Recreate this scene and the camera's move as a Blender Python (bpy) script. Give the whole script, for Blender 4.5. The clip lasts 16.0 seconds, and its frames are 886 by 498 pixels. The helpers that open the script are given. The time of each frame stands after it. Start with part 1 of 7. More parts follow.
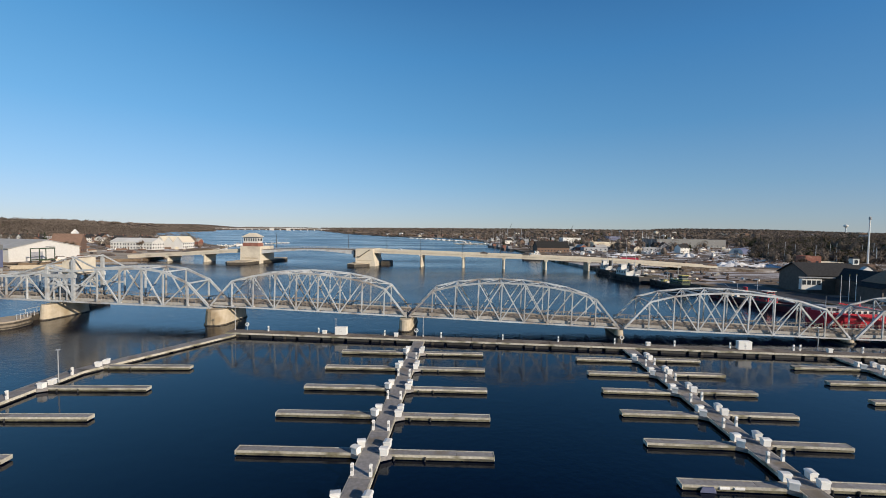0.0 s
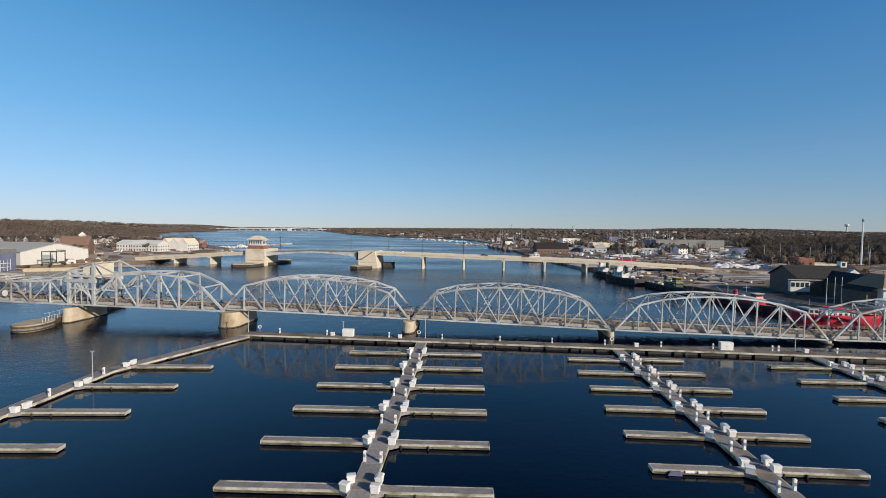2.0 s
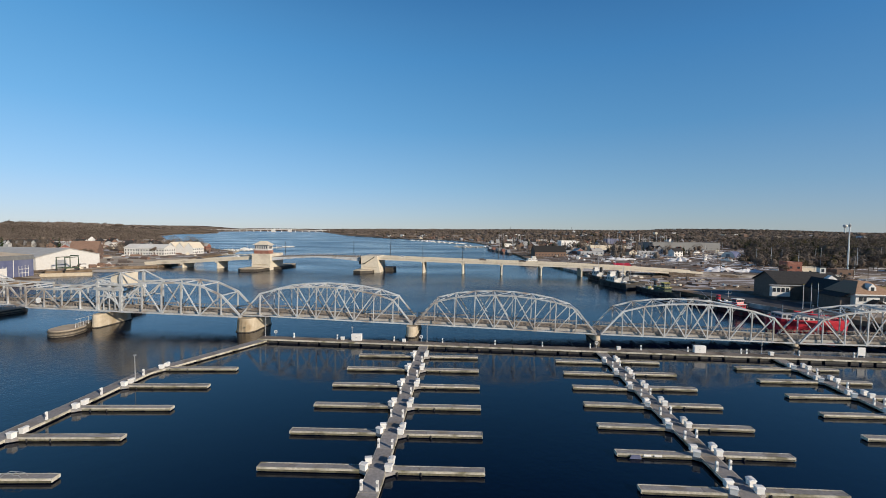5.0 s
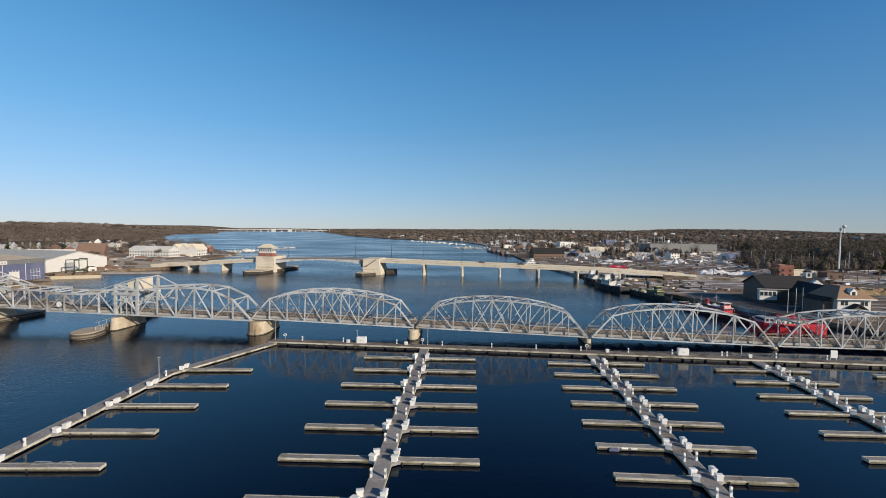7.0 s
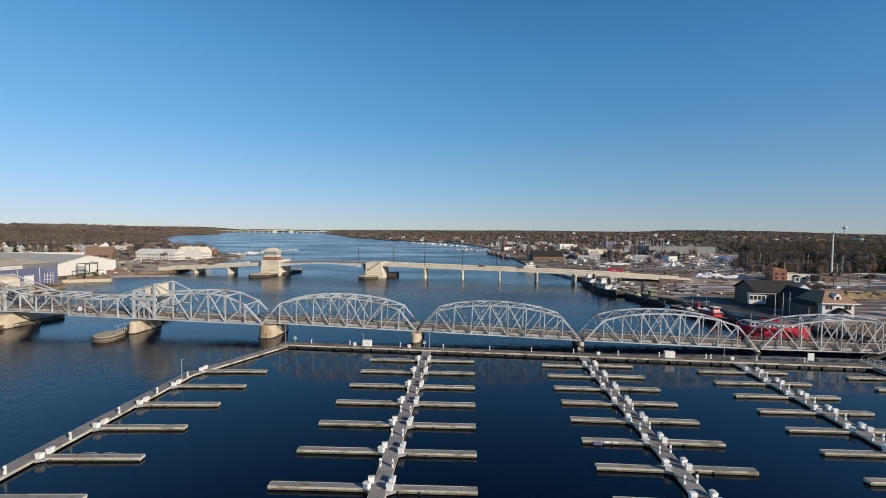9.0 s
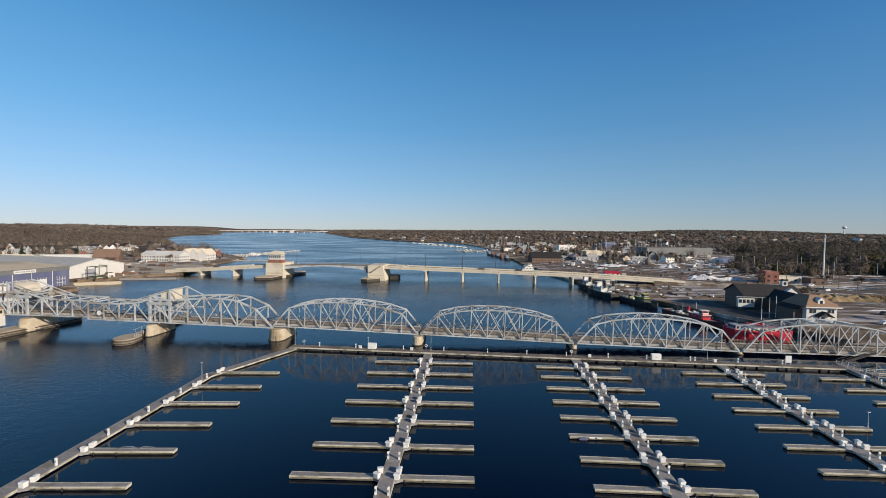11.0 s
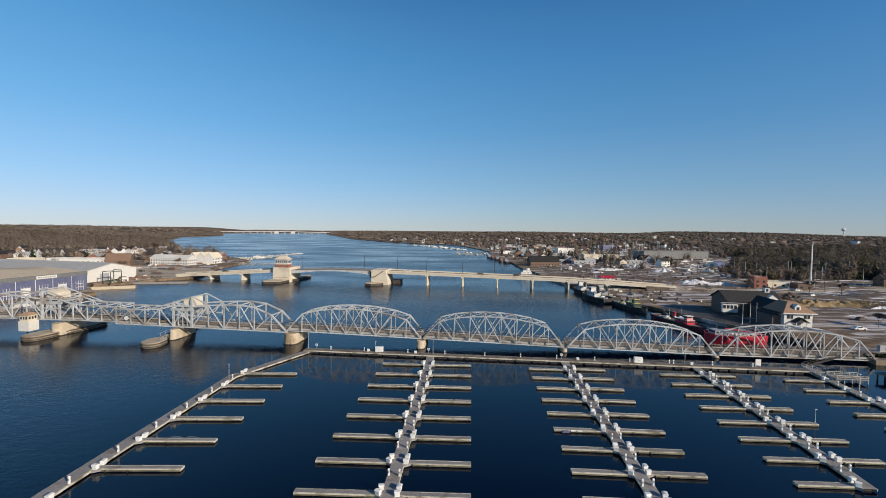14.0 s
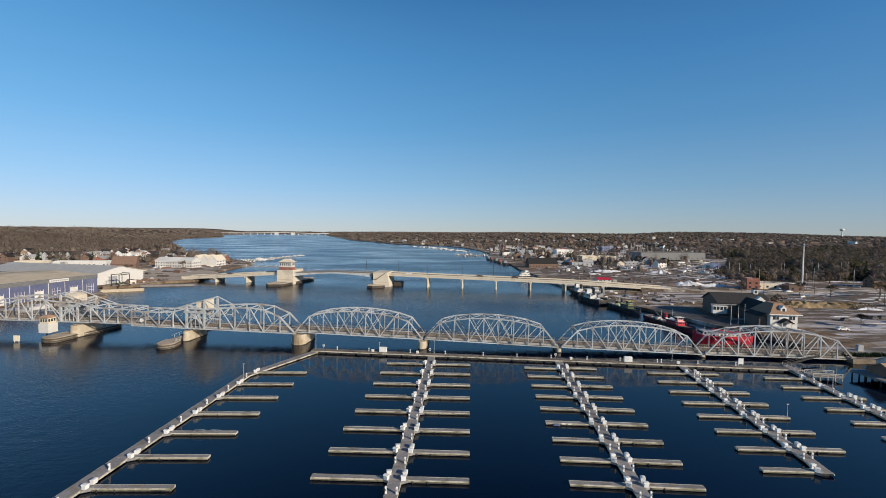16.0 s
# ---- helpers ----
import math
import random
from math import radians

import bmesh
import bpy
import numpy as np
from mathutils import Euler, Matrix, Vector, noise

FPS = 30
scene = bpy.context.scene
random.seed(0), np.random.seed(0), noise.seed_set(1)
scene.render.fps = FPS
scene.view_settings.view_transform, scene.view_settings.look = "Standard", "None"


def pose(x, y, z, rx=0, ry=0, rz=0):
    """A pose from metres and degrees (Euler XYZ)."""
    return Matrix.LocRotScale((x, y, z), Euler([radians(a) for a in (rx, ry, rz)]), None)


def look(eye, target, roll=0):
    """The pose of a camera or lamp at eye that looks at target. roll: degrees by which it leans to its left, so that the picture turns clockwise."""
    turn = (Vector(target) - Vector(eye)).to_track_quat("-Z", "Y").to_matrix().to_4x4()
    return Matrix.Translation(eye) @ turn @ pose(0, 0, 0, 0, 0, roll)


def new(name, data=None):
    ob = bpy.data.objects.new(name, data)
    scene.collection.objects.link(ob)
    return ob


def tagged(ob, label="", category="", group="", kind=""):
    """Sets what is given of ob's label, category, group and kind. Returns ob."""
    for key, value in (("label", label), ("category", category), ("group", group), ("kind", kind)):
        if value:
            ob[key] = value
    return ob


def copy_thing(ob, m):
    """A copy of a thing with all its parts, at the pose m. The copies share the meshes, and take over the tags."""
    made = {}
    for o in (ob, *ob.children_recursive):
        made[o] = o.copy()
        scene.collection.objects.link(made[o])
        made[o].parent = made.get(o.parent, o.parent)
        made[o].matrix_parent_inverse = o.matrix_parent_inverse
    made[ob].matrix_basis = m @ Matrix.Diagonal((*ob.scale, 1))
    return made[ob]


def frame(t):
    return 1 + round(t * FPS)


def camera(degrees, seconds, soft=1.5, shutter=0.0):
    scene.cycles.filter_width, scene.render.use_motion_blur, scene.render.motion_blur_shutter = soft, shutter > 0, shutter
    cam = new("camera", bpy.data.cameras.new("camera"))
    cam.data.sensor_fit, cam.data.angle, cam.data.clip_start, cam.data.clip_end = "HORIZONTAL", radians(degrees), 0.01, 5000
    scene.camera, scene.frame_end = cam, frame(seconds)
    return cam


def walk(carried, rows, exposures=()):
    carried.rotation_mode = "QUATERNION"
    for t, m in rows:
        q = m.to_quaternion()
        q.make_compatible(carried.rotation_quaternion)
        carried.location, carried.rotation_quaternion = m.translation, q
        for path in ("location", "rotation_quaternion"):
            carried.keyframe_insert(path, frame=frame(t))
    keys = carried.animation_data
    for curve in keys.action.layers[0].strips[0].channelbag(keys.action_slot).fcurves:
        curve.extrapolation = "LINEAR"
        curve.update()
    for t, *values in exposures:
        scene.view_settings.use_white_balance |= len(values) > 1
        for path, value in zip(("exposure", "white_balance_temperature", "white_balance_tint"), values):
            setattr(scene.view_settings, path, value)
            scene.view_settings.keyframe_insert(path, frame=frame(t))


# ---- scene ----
cam = camera(91.4, 16.0, soft=0.9)
PATH = [
    (0, (4.814, -2.077, 21.709), (4.87, -0.08, 21.62), 0.8),
    (0.5, (4.76, -3.366, 22.091), (4.816, -1.369, 22.004), 0.7),
    (1, (4.709, -4.737, 22.509), (4.764, -2.74, 22.421), 0.7),
    (1.5, (4.696, -6.016, 22.966), (4.748, -4.019, 22.877), 0.7),
    (2, (4.65, -7.374, 23.397), (4.702, -5.377, 23.307), 0.7),
    (2.5, (4.598, -8.71, 23.892), (4.65, -6.712, 23.801), 0.7),
    (3, (4.578, -10.092, 24.364), (4.629, -8.095, 24.274), 0.6),
    (3.5, (4.55, -11.565, 24.819), (4.6, -9.568, 24.73), 0.6),
    (4, (4.453, -13.022, 25.253), (4.505, -11.025, 25.167), 0.6),
    (6.5, (4.246, -20.57, 28.108), (4.298, -18.572, 28.019), 0.7),
    (7, (4.172, -22.088, 28.629), (4.225, -20.09, 28.541), 0.7),
    (7.5, (4.152, -23.599, 29.197), (4.204, -21.601, 29.109), 0.7),
    (8, (4.094, -25.25, 29.78), (4.145, -23.253, 29.693), 0.7),
    (8.5, (4.027, -26.859, 30.329), (4.077, -24.861, 30.243), 0.7),
    (9, (3.958, -28.487, 30.842), (4.007, -26.489, 30.758), 0.7),
    (11.5, (3.589, -36.909, 34.176), (3.637, -34.912, 34.089), 0.7),
    (12, (3.495, -38.69, 34.721), (3.543, -36.693, 34.637), 0.7),
    (12.5, (3.411, -40.442, 35.298), (3.458, -38.444, 35.215), 0.7),
    (13, (3.354, -42.314, 35.94), (3.4, -40.316, 35.857), 0.7),
    (13.5, (3.242, -44.2, 36.618), (3.289, -42.203, 36.536), 0.7),
    (14, (3.117, -46.005, 37.279), (3.163, -44.007, 37.196), 0.8),
    (14.5, (3.051, -47.759, 37.919), (3.097, -45.762, 37.837), 0.7),
    (15, (2.986, -49.534, 38.488), (3.033, -47.536, 38.407), 0.7),
    (15.5, (2.941, -51.342, 38.897), (2.987, -49.344, 38.818), 0.7),
    (16, (2.747, -53.134, 39.1), (2.794, -51.136, 39.02), 0.7),
]
walk(cam, [(t, look(eye, target, roll)) for t, eye, target, roll in PATH])

# ---- light ----
SUN = Vector((0.75, -0.66, 0.40)).normalized()
world = bpy.data.worlds.new("sky")
scene.world = world
world.use_nodes = True
wn, wl = world.node_tree.nodes, world.node_tree.links
sky = wn.new("ShaderNodeTexSky")
sky.sky_type = "NISHITA"
sky.sun_disc = False
sky.sun_elevation = math.asin(SUN.z)
sky.sun_rotation = math.atan2(SUN.x, SUN.y)
sky.altitude, sky.air_density, sky.dust_density, sky.ozone_density = 0.0, 1.0, 0.0, 3.0
# colour balance of the sky: less red, softer green towards the horizon
split, join = wn.new("ShaderNodeSeparateColor"), wn.new("ShaderNodeCombineColor")
wl.new(sky.outputs[0], split.inputs[0])
for channel, gain, soft in (("Red", 0.68, 0.05), ("Green", 1.22, 0.10), ("Blue", 1.14, 0.012)):
    knee_in, ratio, scale = wn.new("ShaderNodeMath"), wn.new("ShaderNodeMath"), wn.new("ShaderNodeMath")
    knee_in.operation, ratio.operation, scale.operation = "MULTIPLY_ADD", "DIVIDE", "MULTIPLY"
    knee_in.inputs[1].default_value, knee_in.inputs[2].default_value, scale.inputs[1].default_value = soft, 1.0, gain
    wl.new(split.outputs[channel], knee_in.inputs[0])
    wl.new(split.outputs[channel], ratio.inputs[0])
    wl.new(knee_in.outputs[0], ratio.inputs[1])
    wl.new(ratio.outputs[0], scale.inputs[0])
    wl.new(scale.outputs[0], join.inputs[channel])
# the clear winter sky pales evenly from a deep blue overhead to a hazy horizon
direction, height_of = wn.new("ShaderNodeTexCoord"), wn.new("ShaderNodeSeparateXYZ")
fade, lift, blend_sky = wn.new("ShaderNodeValToRGB"), wn.new("ShaderNodeVectorMath"), wn.new("ShaderNodeMix")
wl.new(direction.outputs["Generated"], height_of.inputs[0])
wl.new(height_of.outputs["Z"], fade.inputs[0])
stops = ((0.0, (0.47, 0.46, 0.47)), (0.035, (0.39, 0.46, 0.51)), (0.10, (0.25, 0.42, 0.54)), (0.22, (0.105, 0.325, 0.58)),
         (0.36, (0.045, 0.245, 0.565)), (0.46, (0.026, 0.165, 0.44)), (0.54, (0.013, 0.075, 0.235)), (0.62, (0.006, 0.030, 0.11)), (1.0, (0.006, 0.028, 0.13)))
while len(fade.color_ramp.elements) < len(stops):
    fade.color_ramp.elements.new(0.5)
for el, (at, colour) in zip(fade.color_ramp.elements, stops):
    el.position = at
for el, (at, colour) in zip(fade.color_ramp.elements, stops):
    el.position, el.color = at, (*colour, 1.0)
lift.operation = "SCALE"
lift.inputs["Scale"].default_value = 1 / 0.12
wl.new(fade.outputs[0], lift.inputs[0])
blend_sky.data_type = "RGBA"
share = wn.new("ShaderNodeMapRange")
for slot, value in zip((1, 2, 3, 4), (0.42, 0.66, 0.50, 0.94)):
    share.inputs[slot].default_value = value
wl.new(height_of.outputs["Z"], share.inputs[0])
wl.new(share.outputs[0], blend_sky.inputs["Factor"])
wl.new(join.outputs[0], blend_sky.inputs["A"])
wl.new(lift.outputs[0], blend_sky.inputs["B"])
# the sky opposite the sun is paler, and deepest at a right angle to it
turn, graded = wn.new("ShaderNodeVectorMath"), wn.new("ShaderNodeVectorMath")
turn.operation, graded.operation = "MULTIPLY_ADD", "MULTIPLY"
turn.inputs[1].default_value, turn.inputs[2].default_value = (-0.22, -0.215, -0.12), (1.03, 1.015, 1.01)
steeper, sideways = wn.new("ShaderNodeMapRange"), wn.new("ShaderNodeMath")
for slot, value in zip((1, 2, 3, 4), (0.46, 0.62, 1.0, 2.6)):
    steeper.inputs[slot].default_value = value
sideways.operation = "MULTIPLY"
wl.new(height_of.outputs["Z"], steeper.inputs[0])
wl.new(height_of.outputs["X"], sideways.inputs[0])
wl.new(steeper.outputs[0], sideways.inputs[1])
wl.new(sideways.outputs[0], turn.inputs[0])
wl.new(blend_sky.outputs["Result"], graded.inputs[0])
wl.new(turn.outputs[0], graded.inputs[1])
wl.new(graded.outputs[0], wn["Background"].inputs[0])
wn["Background"].inputs[1].default_value = 0.12
sun = new("sun", bpy.data.lights.new("sun", "SUN"))
sun.data.energy, sun.data.angle, sun.data.color = 4.7, radians(0.6), (1.0, 0.87, 0.71)
sun.matrix_world = look(SUN * 300, (0, 0, 0))
scene.view_settings.exposure = 0.0


# ---- materials ----
def mat(name, c1, c2=None, rough=0.7, metal=0.0, scale=1.0, bump=0.0, c3=None, spots=0.6, vary=0.0, spec=0.5, stretch=None):
    """Two colours mixed by fine noise, a third in large stains, a per-object shift, noise relief."""
    m = bpy.data.materials.new(name)
    m.use_nodes = True
    n, l = m.node_tree.nodes, m.node_tree.links
    b = n["Principled BSDF"]
    spec = min(spec, 0.12) if rough >= 0.84 else spec
    b.inputs["Roughness"].default_value, b.inputs["Metallic"].default_value = rough, metal
    b.inputs["Specular IOR Level"].default_value = spec
    co = n.new("ShaderNodeTexCoord")
    geo = n.new("ShaderNodeNewGeometry")
    fine = n.new("ShaderNodeTexNoise")
    fine.inputs["Scale"].default_value, fine.inputs["Detail"].default_value = scale, 6.0
    l.new(geo.outputs["Position"], fine.inputs["Vector"])
    ramp = n.new("ShaderNodeMapRange")
    ramp.inputs[1].default_value, ramp.inputs[2].default_value = 0.3, 0.7
    l.new(fine.outputs["Fac"], ramp.inputs[0])
    mix = n.new("ShaderNodeMix")
    mix.data_type = "RGBA"
    mix.inputs["A"].default_value, mix.inputs["B"].default_value = (*c1, 1), (*(c2 or c1), 1)
    l.new(ramp.outputs[0], mix.inputs["Factor"])
    out = mix.outputs["Result"]
    if c3:
        big = n.new("ShaderNodeTexNoise")
        big.inputs["Scale"].default_value, big.inputs["Detail"].default_value = scale * 0.13, 5.0
        if stretch:
            along = n.new("ShaderNodeMapping")
            along.inputs["Scale"].default_value = stretch
            l.new(geo.outputs["Position"], along.inputs["Vector"])
            l.new(along.outputs[0], big.inputs["Vector"])
            big.inputs["Roughness"].default_value = 0.62
        else:
            l.new(geo.outputs["Position"], big.inputs["Vector"])
        r2 = n.new("ShaderNodeMapRange")
        r2.inputs[1].default_value, r2.inputs[2].default_value = spots - 0.06, spots + 0.1
        l.new(big.outputs["Fac"], r2.inputs[0])
        mix2 = n.new("ShaderNodeMix")
        mix2.data_type = "RGBA"
        l.new(out, mix2.inputs["A"])
        mix2.inputs["B"].default_value = (*c3, 1)
        l.new(r2.outputs[0], mix2.inputs["Factor"])
        out = mix2.outputs["Result"]
    if vary:
        info = n.new("ShaderNodeObjectInfo")
        r3 = n.new("ShaderNodeMapRange")
        r3.inputs[3].default_value, r3.inputs[4].default_value = 1 - vary, 1 + vary
        l.new(info.outputs["Random"], r3.inputs[0])
        hsv = n.new("ShaderNodeHueSaturation")
        l.new(out, hsv.inputs["Color"])
        l.new(r3.outputs[0], hsv.inputs["Value"])
        out = hsv.outputs[0]
    l.new(out, b.inputs["Base Color"])
    if bump:
        bp = n.new("ShaderNodeBump")
        bp.inputs["Strength"].default_value, bp.inputs["Distance"].default_value = 0.6, bump
        l.new(fine.outputs["Fac"], bp.inputs["Height"])
        l.new(bp.outputs[0], b.inputs["Normal"])
    return m


M_STEEL = mat("bridge_paint", (0.43, 0.445, 0.445), (0.57, 0.585, 0.58), 0.5, 0.0, 1.4, 0.0, (0.28, 0.23, 0.185), 0.575, 0.16)
M_KERB = mat("worn_kerb_concrete", (0.34, 0.32, 0.285), (0.50, 0.475, 0.43), 0.85, 0, 1.6, 0, (0.24, 0.205, 0.165), 0.57)
M_OLDWOOD = mat("brown_deck_timber", (0.17, 0.145, 0.12), (0.27, 0.235, 0.20), 0.85, 0, 2.5, 0.01, (0.13, 0.11, 0.09), 0.57, 0.14)
M_ALGAE = mat("stained_timber", (0.10, 0.092, 0.055), (0.21, 0.19, 0.125), 0.75, 0, 2.6, 0.01, (0.06, 0.056, 0.04), 0.55, 0.2)
M_RUST = mat("rusty_railing", (0.20, 0.155, 0.115), (0.36, 0.31, 0.25), 0.8, 0, 2.5)
M_CONC = mat("concrete", (0.50, 0.42, 0.30), (0.60, 0.52, 0.40), 0.85, 0, 1.2, 0.02, (0.36, 0.28, 0.18), 0.6)
M_CONC_PALE = mat("pale_concrete", (0.64, 0.57, 0.45), (0.73, 0.66, 0.53), 0.85, 0, 1.0, 0.02, (0.50, 0.43, 0.34), 0.62)
M_ROAD = mat("bridge_road", (0.19, 0.165, 0.13), (0.30, 0.26, 0.21), 0.9, 0, 0.8, 0, (0.28, 0.25, 0.22), 0.6)
M_WOOD = mat("weathered_timber", (0.235, 0.225, 0.218), (0.335, 0.318, 0.305), 0.85, 0, 3.0, 0.01, (0.22, 0.19, 0.15), 0.6, 0.12)
M_FASCIA = mat("fascia_timber", (0.42, 0.385, 0.30), (0.64, 0.60, 0.50), 0.82, 0, 3.5, 0.012, (0.20, 0.185, 0.12), 0.56, 0.14)
M_FLOAT = mat("black_float", (0.03, 0.03, 0.03), (0.06, 0.055, 0.045), 0.6, 0, 3.0)
M_GRP = mat("white_fibreglass", (0.80, 0.785, 0.74), (0.86, 0.85, 0.81), 0.6, 0, 3.0, 0, (0.70, 0.68, 0.62), 0.66, 0.06, 0.25)
# dark timber colour, also used for blocks that stand in for shade
M_SKIRT = mat("wet_timber_and_shade", (0.05, 0.042, 0.032), (0.10, 0.082, 0.06), 0.7, 0, 2.0, 0.01, (0.05, 0.045, 0.035), 0.55)
M_GREYPLASTIC = mat("grey_plastic", (0.25, 0.26, 0.27), (0.32, 0.33, 0.33), 0.5, 0, 4.0)
M_POLE = mat("galvanised_steel", (0.48, 0.48, 0.47), (0.58, 0.58, 0.57), 0.45, 0.3, 3.0)
M_FENDER = mat("fender_timber", (0.21, 0.175, 0.13), (0.32, 0.275, 0.21), 0.85, 0, 1.6, 0.02, (0.14, 0.10, 0.065), 0.58)
M_BLACK = mat("black_rubber", (0.025, 0.025, 0.025), (0.05, 0.05, 0.05), 0.7, 0, 5.0)


def water_material():
    """Dark harbour water: wind ripples outside, calmer between the docks."""
    m = bpy.data.materials.new("harbour_water")
    m.use_nodes = True
    n, l = m.node_tree.nodes, m.node_tree.links
    b = n["Principled BSDF"]
    b.inputs["Base Color"].default_value = (0.0004, 0.0026, 0.012, 1)
    b.inputs["Roughness"].default_value = 0.05
    b.inputs["IOR"].default_value = 1.333
    b.inputs["Specular IOR Level"].default_value = 0.5
    b.inputs["Specular Tint"].default_value = (0.80, 0.96, 1.0, 1)
    geo = n.new("ShaderNodeNewGeometry")
    wind = n.new("ShaderNodeTexNoise")
    wind.inputs["Scale"].default_value, wind.inputs["Detail"].default_value = 0.012, 3.0
    stretch = n.new("ShaderNodeMapping")
    stretch.inputs["Scale"].default_value = (0.65, 1.35, 1.0)
    l.new(geo.outputs["Position"], stretch.inputs["Vector"])
    l.new(stretch.outputs[0], wind.inputs["Vector"])
    sep = n.new("ShaderNodeSeparateXYZ")
    l.new(geo.outputs["Position"], sep.inputs[0])
    calm = n.new("ShaderNodeMapRange")
    calm.inputs[1].default_value, calm.inputs[2].default_value = 72.0, 130.0
    calm.inputs[3].default_value, calm.inputs[4].default_value = 0.17, 1.0
    l.new(sep.outputs["Y"], calm.inputs[0])
    west = n.new("ShaderNodeMath")
    west.operation = "MULTIPLY_ADD"
    west.inputs[1].default_value = -0.13
    l.new(sep.outputs["Y"], west.inputs[0])
    l.new(sep.outputs["X"], west.inputs[2])
    open_west = n.new("ShaderNodeMapRange")
    open_west.inputs[1].default_value, open_west.inputs[2].default_value = -44.0, -72.0
    open_west.inputs[3].default_value, open_west.inputs[4].default_value = 0.0, 0.7
    l.new(west.outputs[0], open_west.inputs[0])
    shelter = n.new("ShaderNodeMath")
    shelter.operation = "MAXIMUM"
    l.new(calm.outputs[0], shelter.inputs[0])
    l.new(open_west.outputs[0], shelter.inputs[1])
    gust = n.new("ShaderNodeMapRange")
    gust.inputs[1].default_value, gust.inputs[2].default_value = 0.38, 0.62
    gust.inputs[3].default_value, gust.inputs[4].default_value = 0.5, 1.3
    l.new(wind.outputs["Fac"], gust.inputs[0])
    amount = n.new("ShaderNodeMath")
    amount.operation = "MULTIPLY"
    l.new(shelter.outputs[0], amount.inputs[0])
    l.new(gust.outputs[0], amount.inputs[1])
    gloss = n.new("ShaderNodeMapRange")
    gloss.inputs[1].default_value, gloss.inputs[2].default_value = 0.0, 1.25
    gloss.inputs[3].default_value, gloss.inputs[4].default_value = 0.05, 0.25
    l.new(amount.outputs[0], gloss.inputs[0])
    l.new(gloss.outputs[0], b.inputs["Roughness"])
    prev = None
    for sc, dist, det in ((1.5, 0.075, 3.0), (0.42, 0.10, 3.0)):
        tex = n.new("ShaderNodeTexNoise")
        tex.inputs["Scale"].default_value, tex.inputs["Detail"].default_value = sc, det
        l.new(geo.outputs["Position"], tex.inputs["Vector"])
        bp = n.new("ShaderNodeBump")
        bp.inputs["Distance"].default_value = dist
        l.new(amount.outputs[0], bp.inputs["Strength"])
        l.new(tex.outputs["Fac"], bp.inputs["Height"])
        if prev:
            l.new(prev.outputs[0], bp.inputs["Normal"])
        prev = bp
    l.new(prev.outputs[0], b.inputs["Normal"])
    return m


M_WATER = water_material()
M_LAND = mat("winter_ground", (0.10, 0.070, 0.047), (0.30, 0.225, 0.15), 0.95, 0, 0.30, 0, (0.66, 0.64, 0.62), 0.59, stretch=(0.6, 1.4, 1))
M_FLOOR = mat("forest_floor", (0.095, 0.068, 0.05), (0.16, 0.115, 0.082), 0.95, 0, 0.03, 0, (0.30, 0.28, 0.26), 0.70)
M_YARD = mat("yard_dirt", (0.07, 0.055, 0.043), (0.22, 0.17, 0.13), 0.95, 0, 1.3, 0, (0.62, 0.60, 0.58), 0.59, stretch=(0.4, 1.7, 1))
M_LOT = mat("melting_snow_lot", (0.12, 0.09, 0.068), (0.22, 0.17, 0.13), 0.95, 0, 0.9, 0, (0.62, 0.60, 0.60), 0.515, stretch=(0.35, 1.5, 1))
M_MIDGREY = mat("mid_grey_cladding", (0.15, 0.155, 0.155), (0.20, 0.205, 0.20), 0.7, 0, 0.8)
M_ASPHALT = mat("asphalt", (0.115, 0.10, 0.085), (0.19, 0.165, 0.14), 0.9, 0, 0.5, 0, (0.32, 0.31, 0.30), 0.62)
M_ASPHALT_DARK = mat("dark_asphalt", (0.035, 0.033, 0.032), (0.07, 0.064, 0.06), 0.7, 0, 0.6, 0, (0.12, 0.115, 0.115), 0.62)
M_PAVING = mat("pale_road", (0.40, 0.335, 0.255), (0.51, 0.44, 0.35), 0.9, 0, 0.4, 0, (0.28, 0.225, 0.17), 0.56, stretch=(0.5, 1.5, 1))
M_SNOW = mat("old_snow", (0.60, 0.60, 0.61), (0.73, 0.73, 0.74), 0.8, 0, 0.8, 0.05, (0.50, 0.47, 0.43), 0.64)
M_WHITE = mat("white_siding", (0.66, 0.645, 0.60), (0.75, 0.735, 0.69), 0.7, 0, 1.0, 0, (0.64, 0.60, 0.53), 0.66, 0.08)
M_CREAM = mat("cream_siding", (0.66, 0.58, 0.44), (0.74, 0.66, 0.52), 0.7, 0, 1.0, 0, None, 0.6, 0.15)
M_GREYWALL = mat("grey_siding", (0.28, 0.29, 0.31), (0.36, 0.37, 0.38), 0.75, 0, 1.0, 0, None, 0.6, 0.2)
M_DARKWALL = mat("dark_siding", (0.085, 0.068, 0.058), (0.125, 0.102, 0.088), 0.75, 0, 1.0)
M_BROWNWALL = mat("brown_siding", (0.16, 0.10, 0.07), (0.22, 0.14, 0.10), 0.8, 0, 1.0, 0, None, 0.6, 0.15)
M_BRICK = mat("red_brick", (0.24, 0.10, 0.075), (0.33, 0.15, 0.11), 0.85, 0, 2.0, 0, (0.40, 0.24, 0.18), 0.62)
M_BLUE = mat("blue_cladding", (0.105, 0.12, 0.21), (0.14, 0.155, 0.25), 0.55, 0, 0.6, 0, (0.17, 0.185, 0.26), 0.62)
M_ROOF_DARK = mat("dark_shingle", (0.030, 0.030, 0.030), (0.058, 0.056, 0.055), 0.85, 0, 2.0, 0.01, None, 0.6, 0.25)
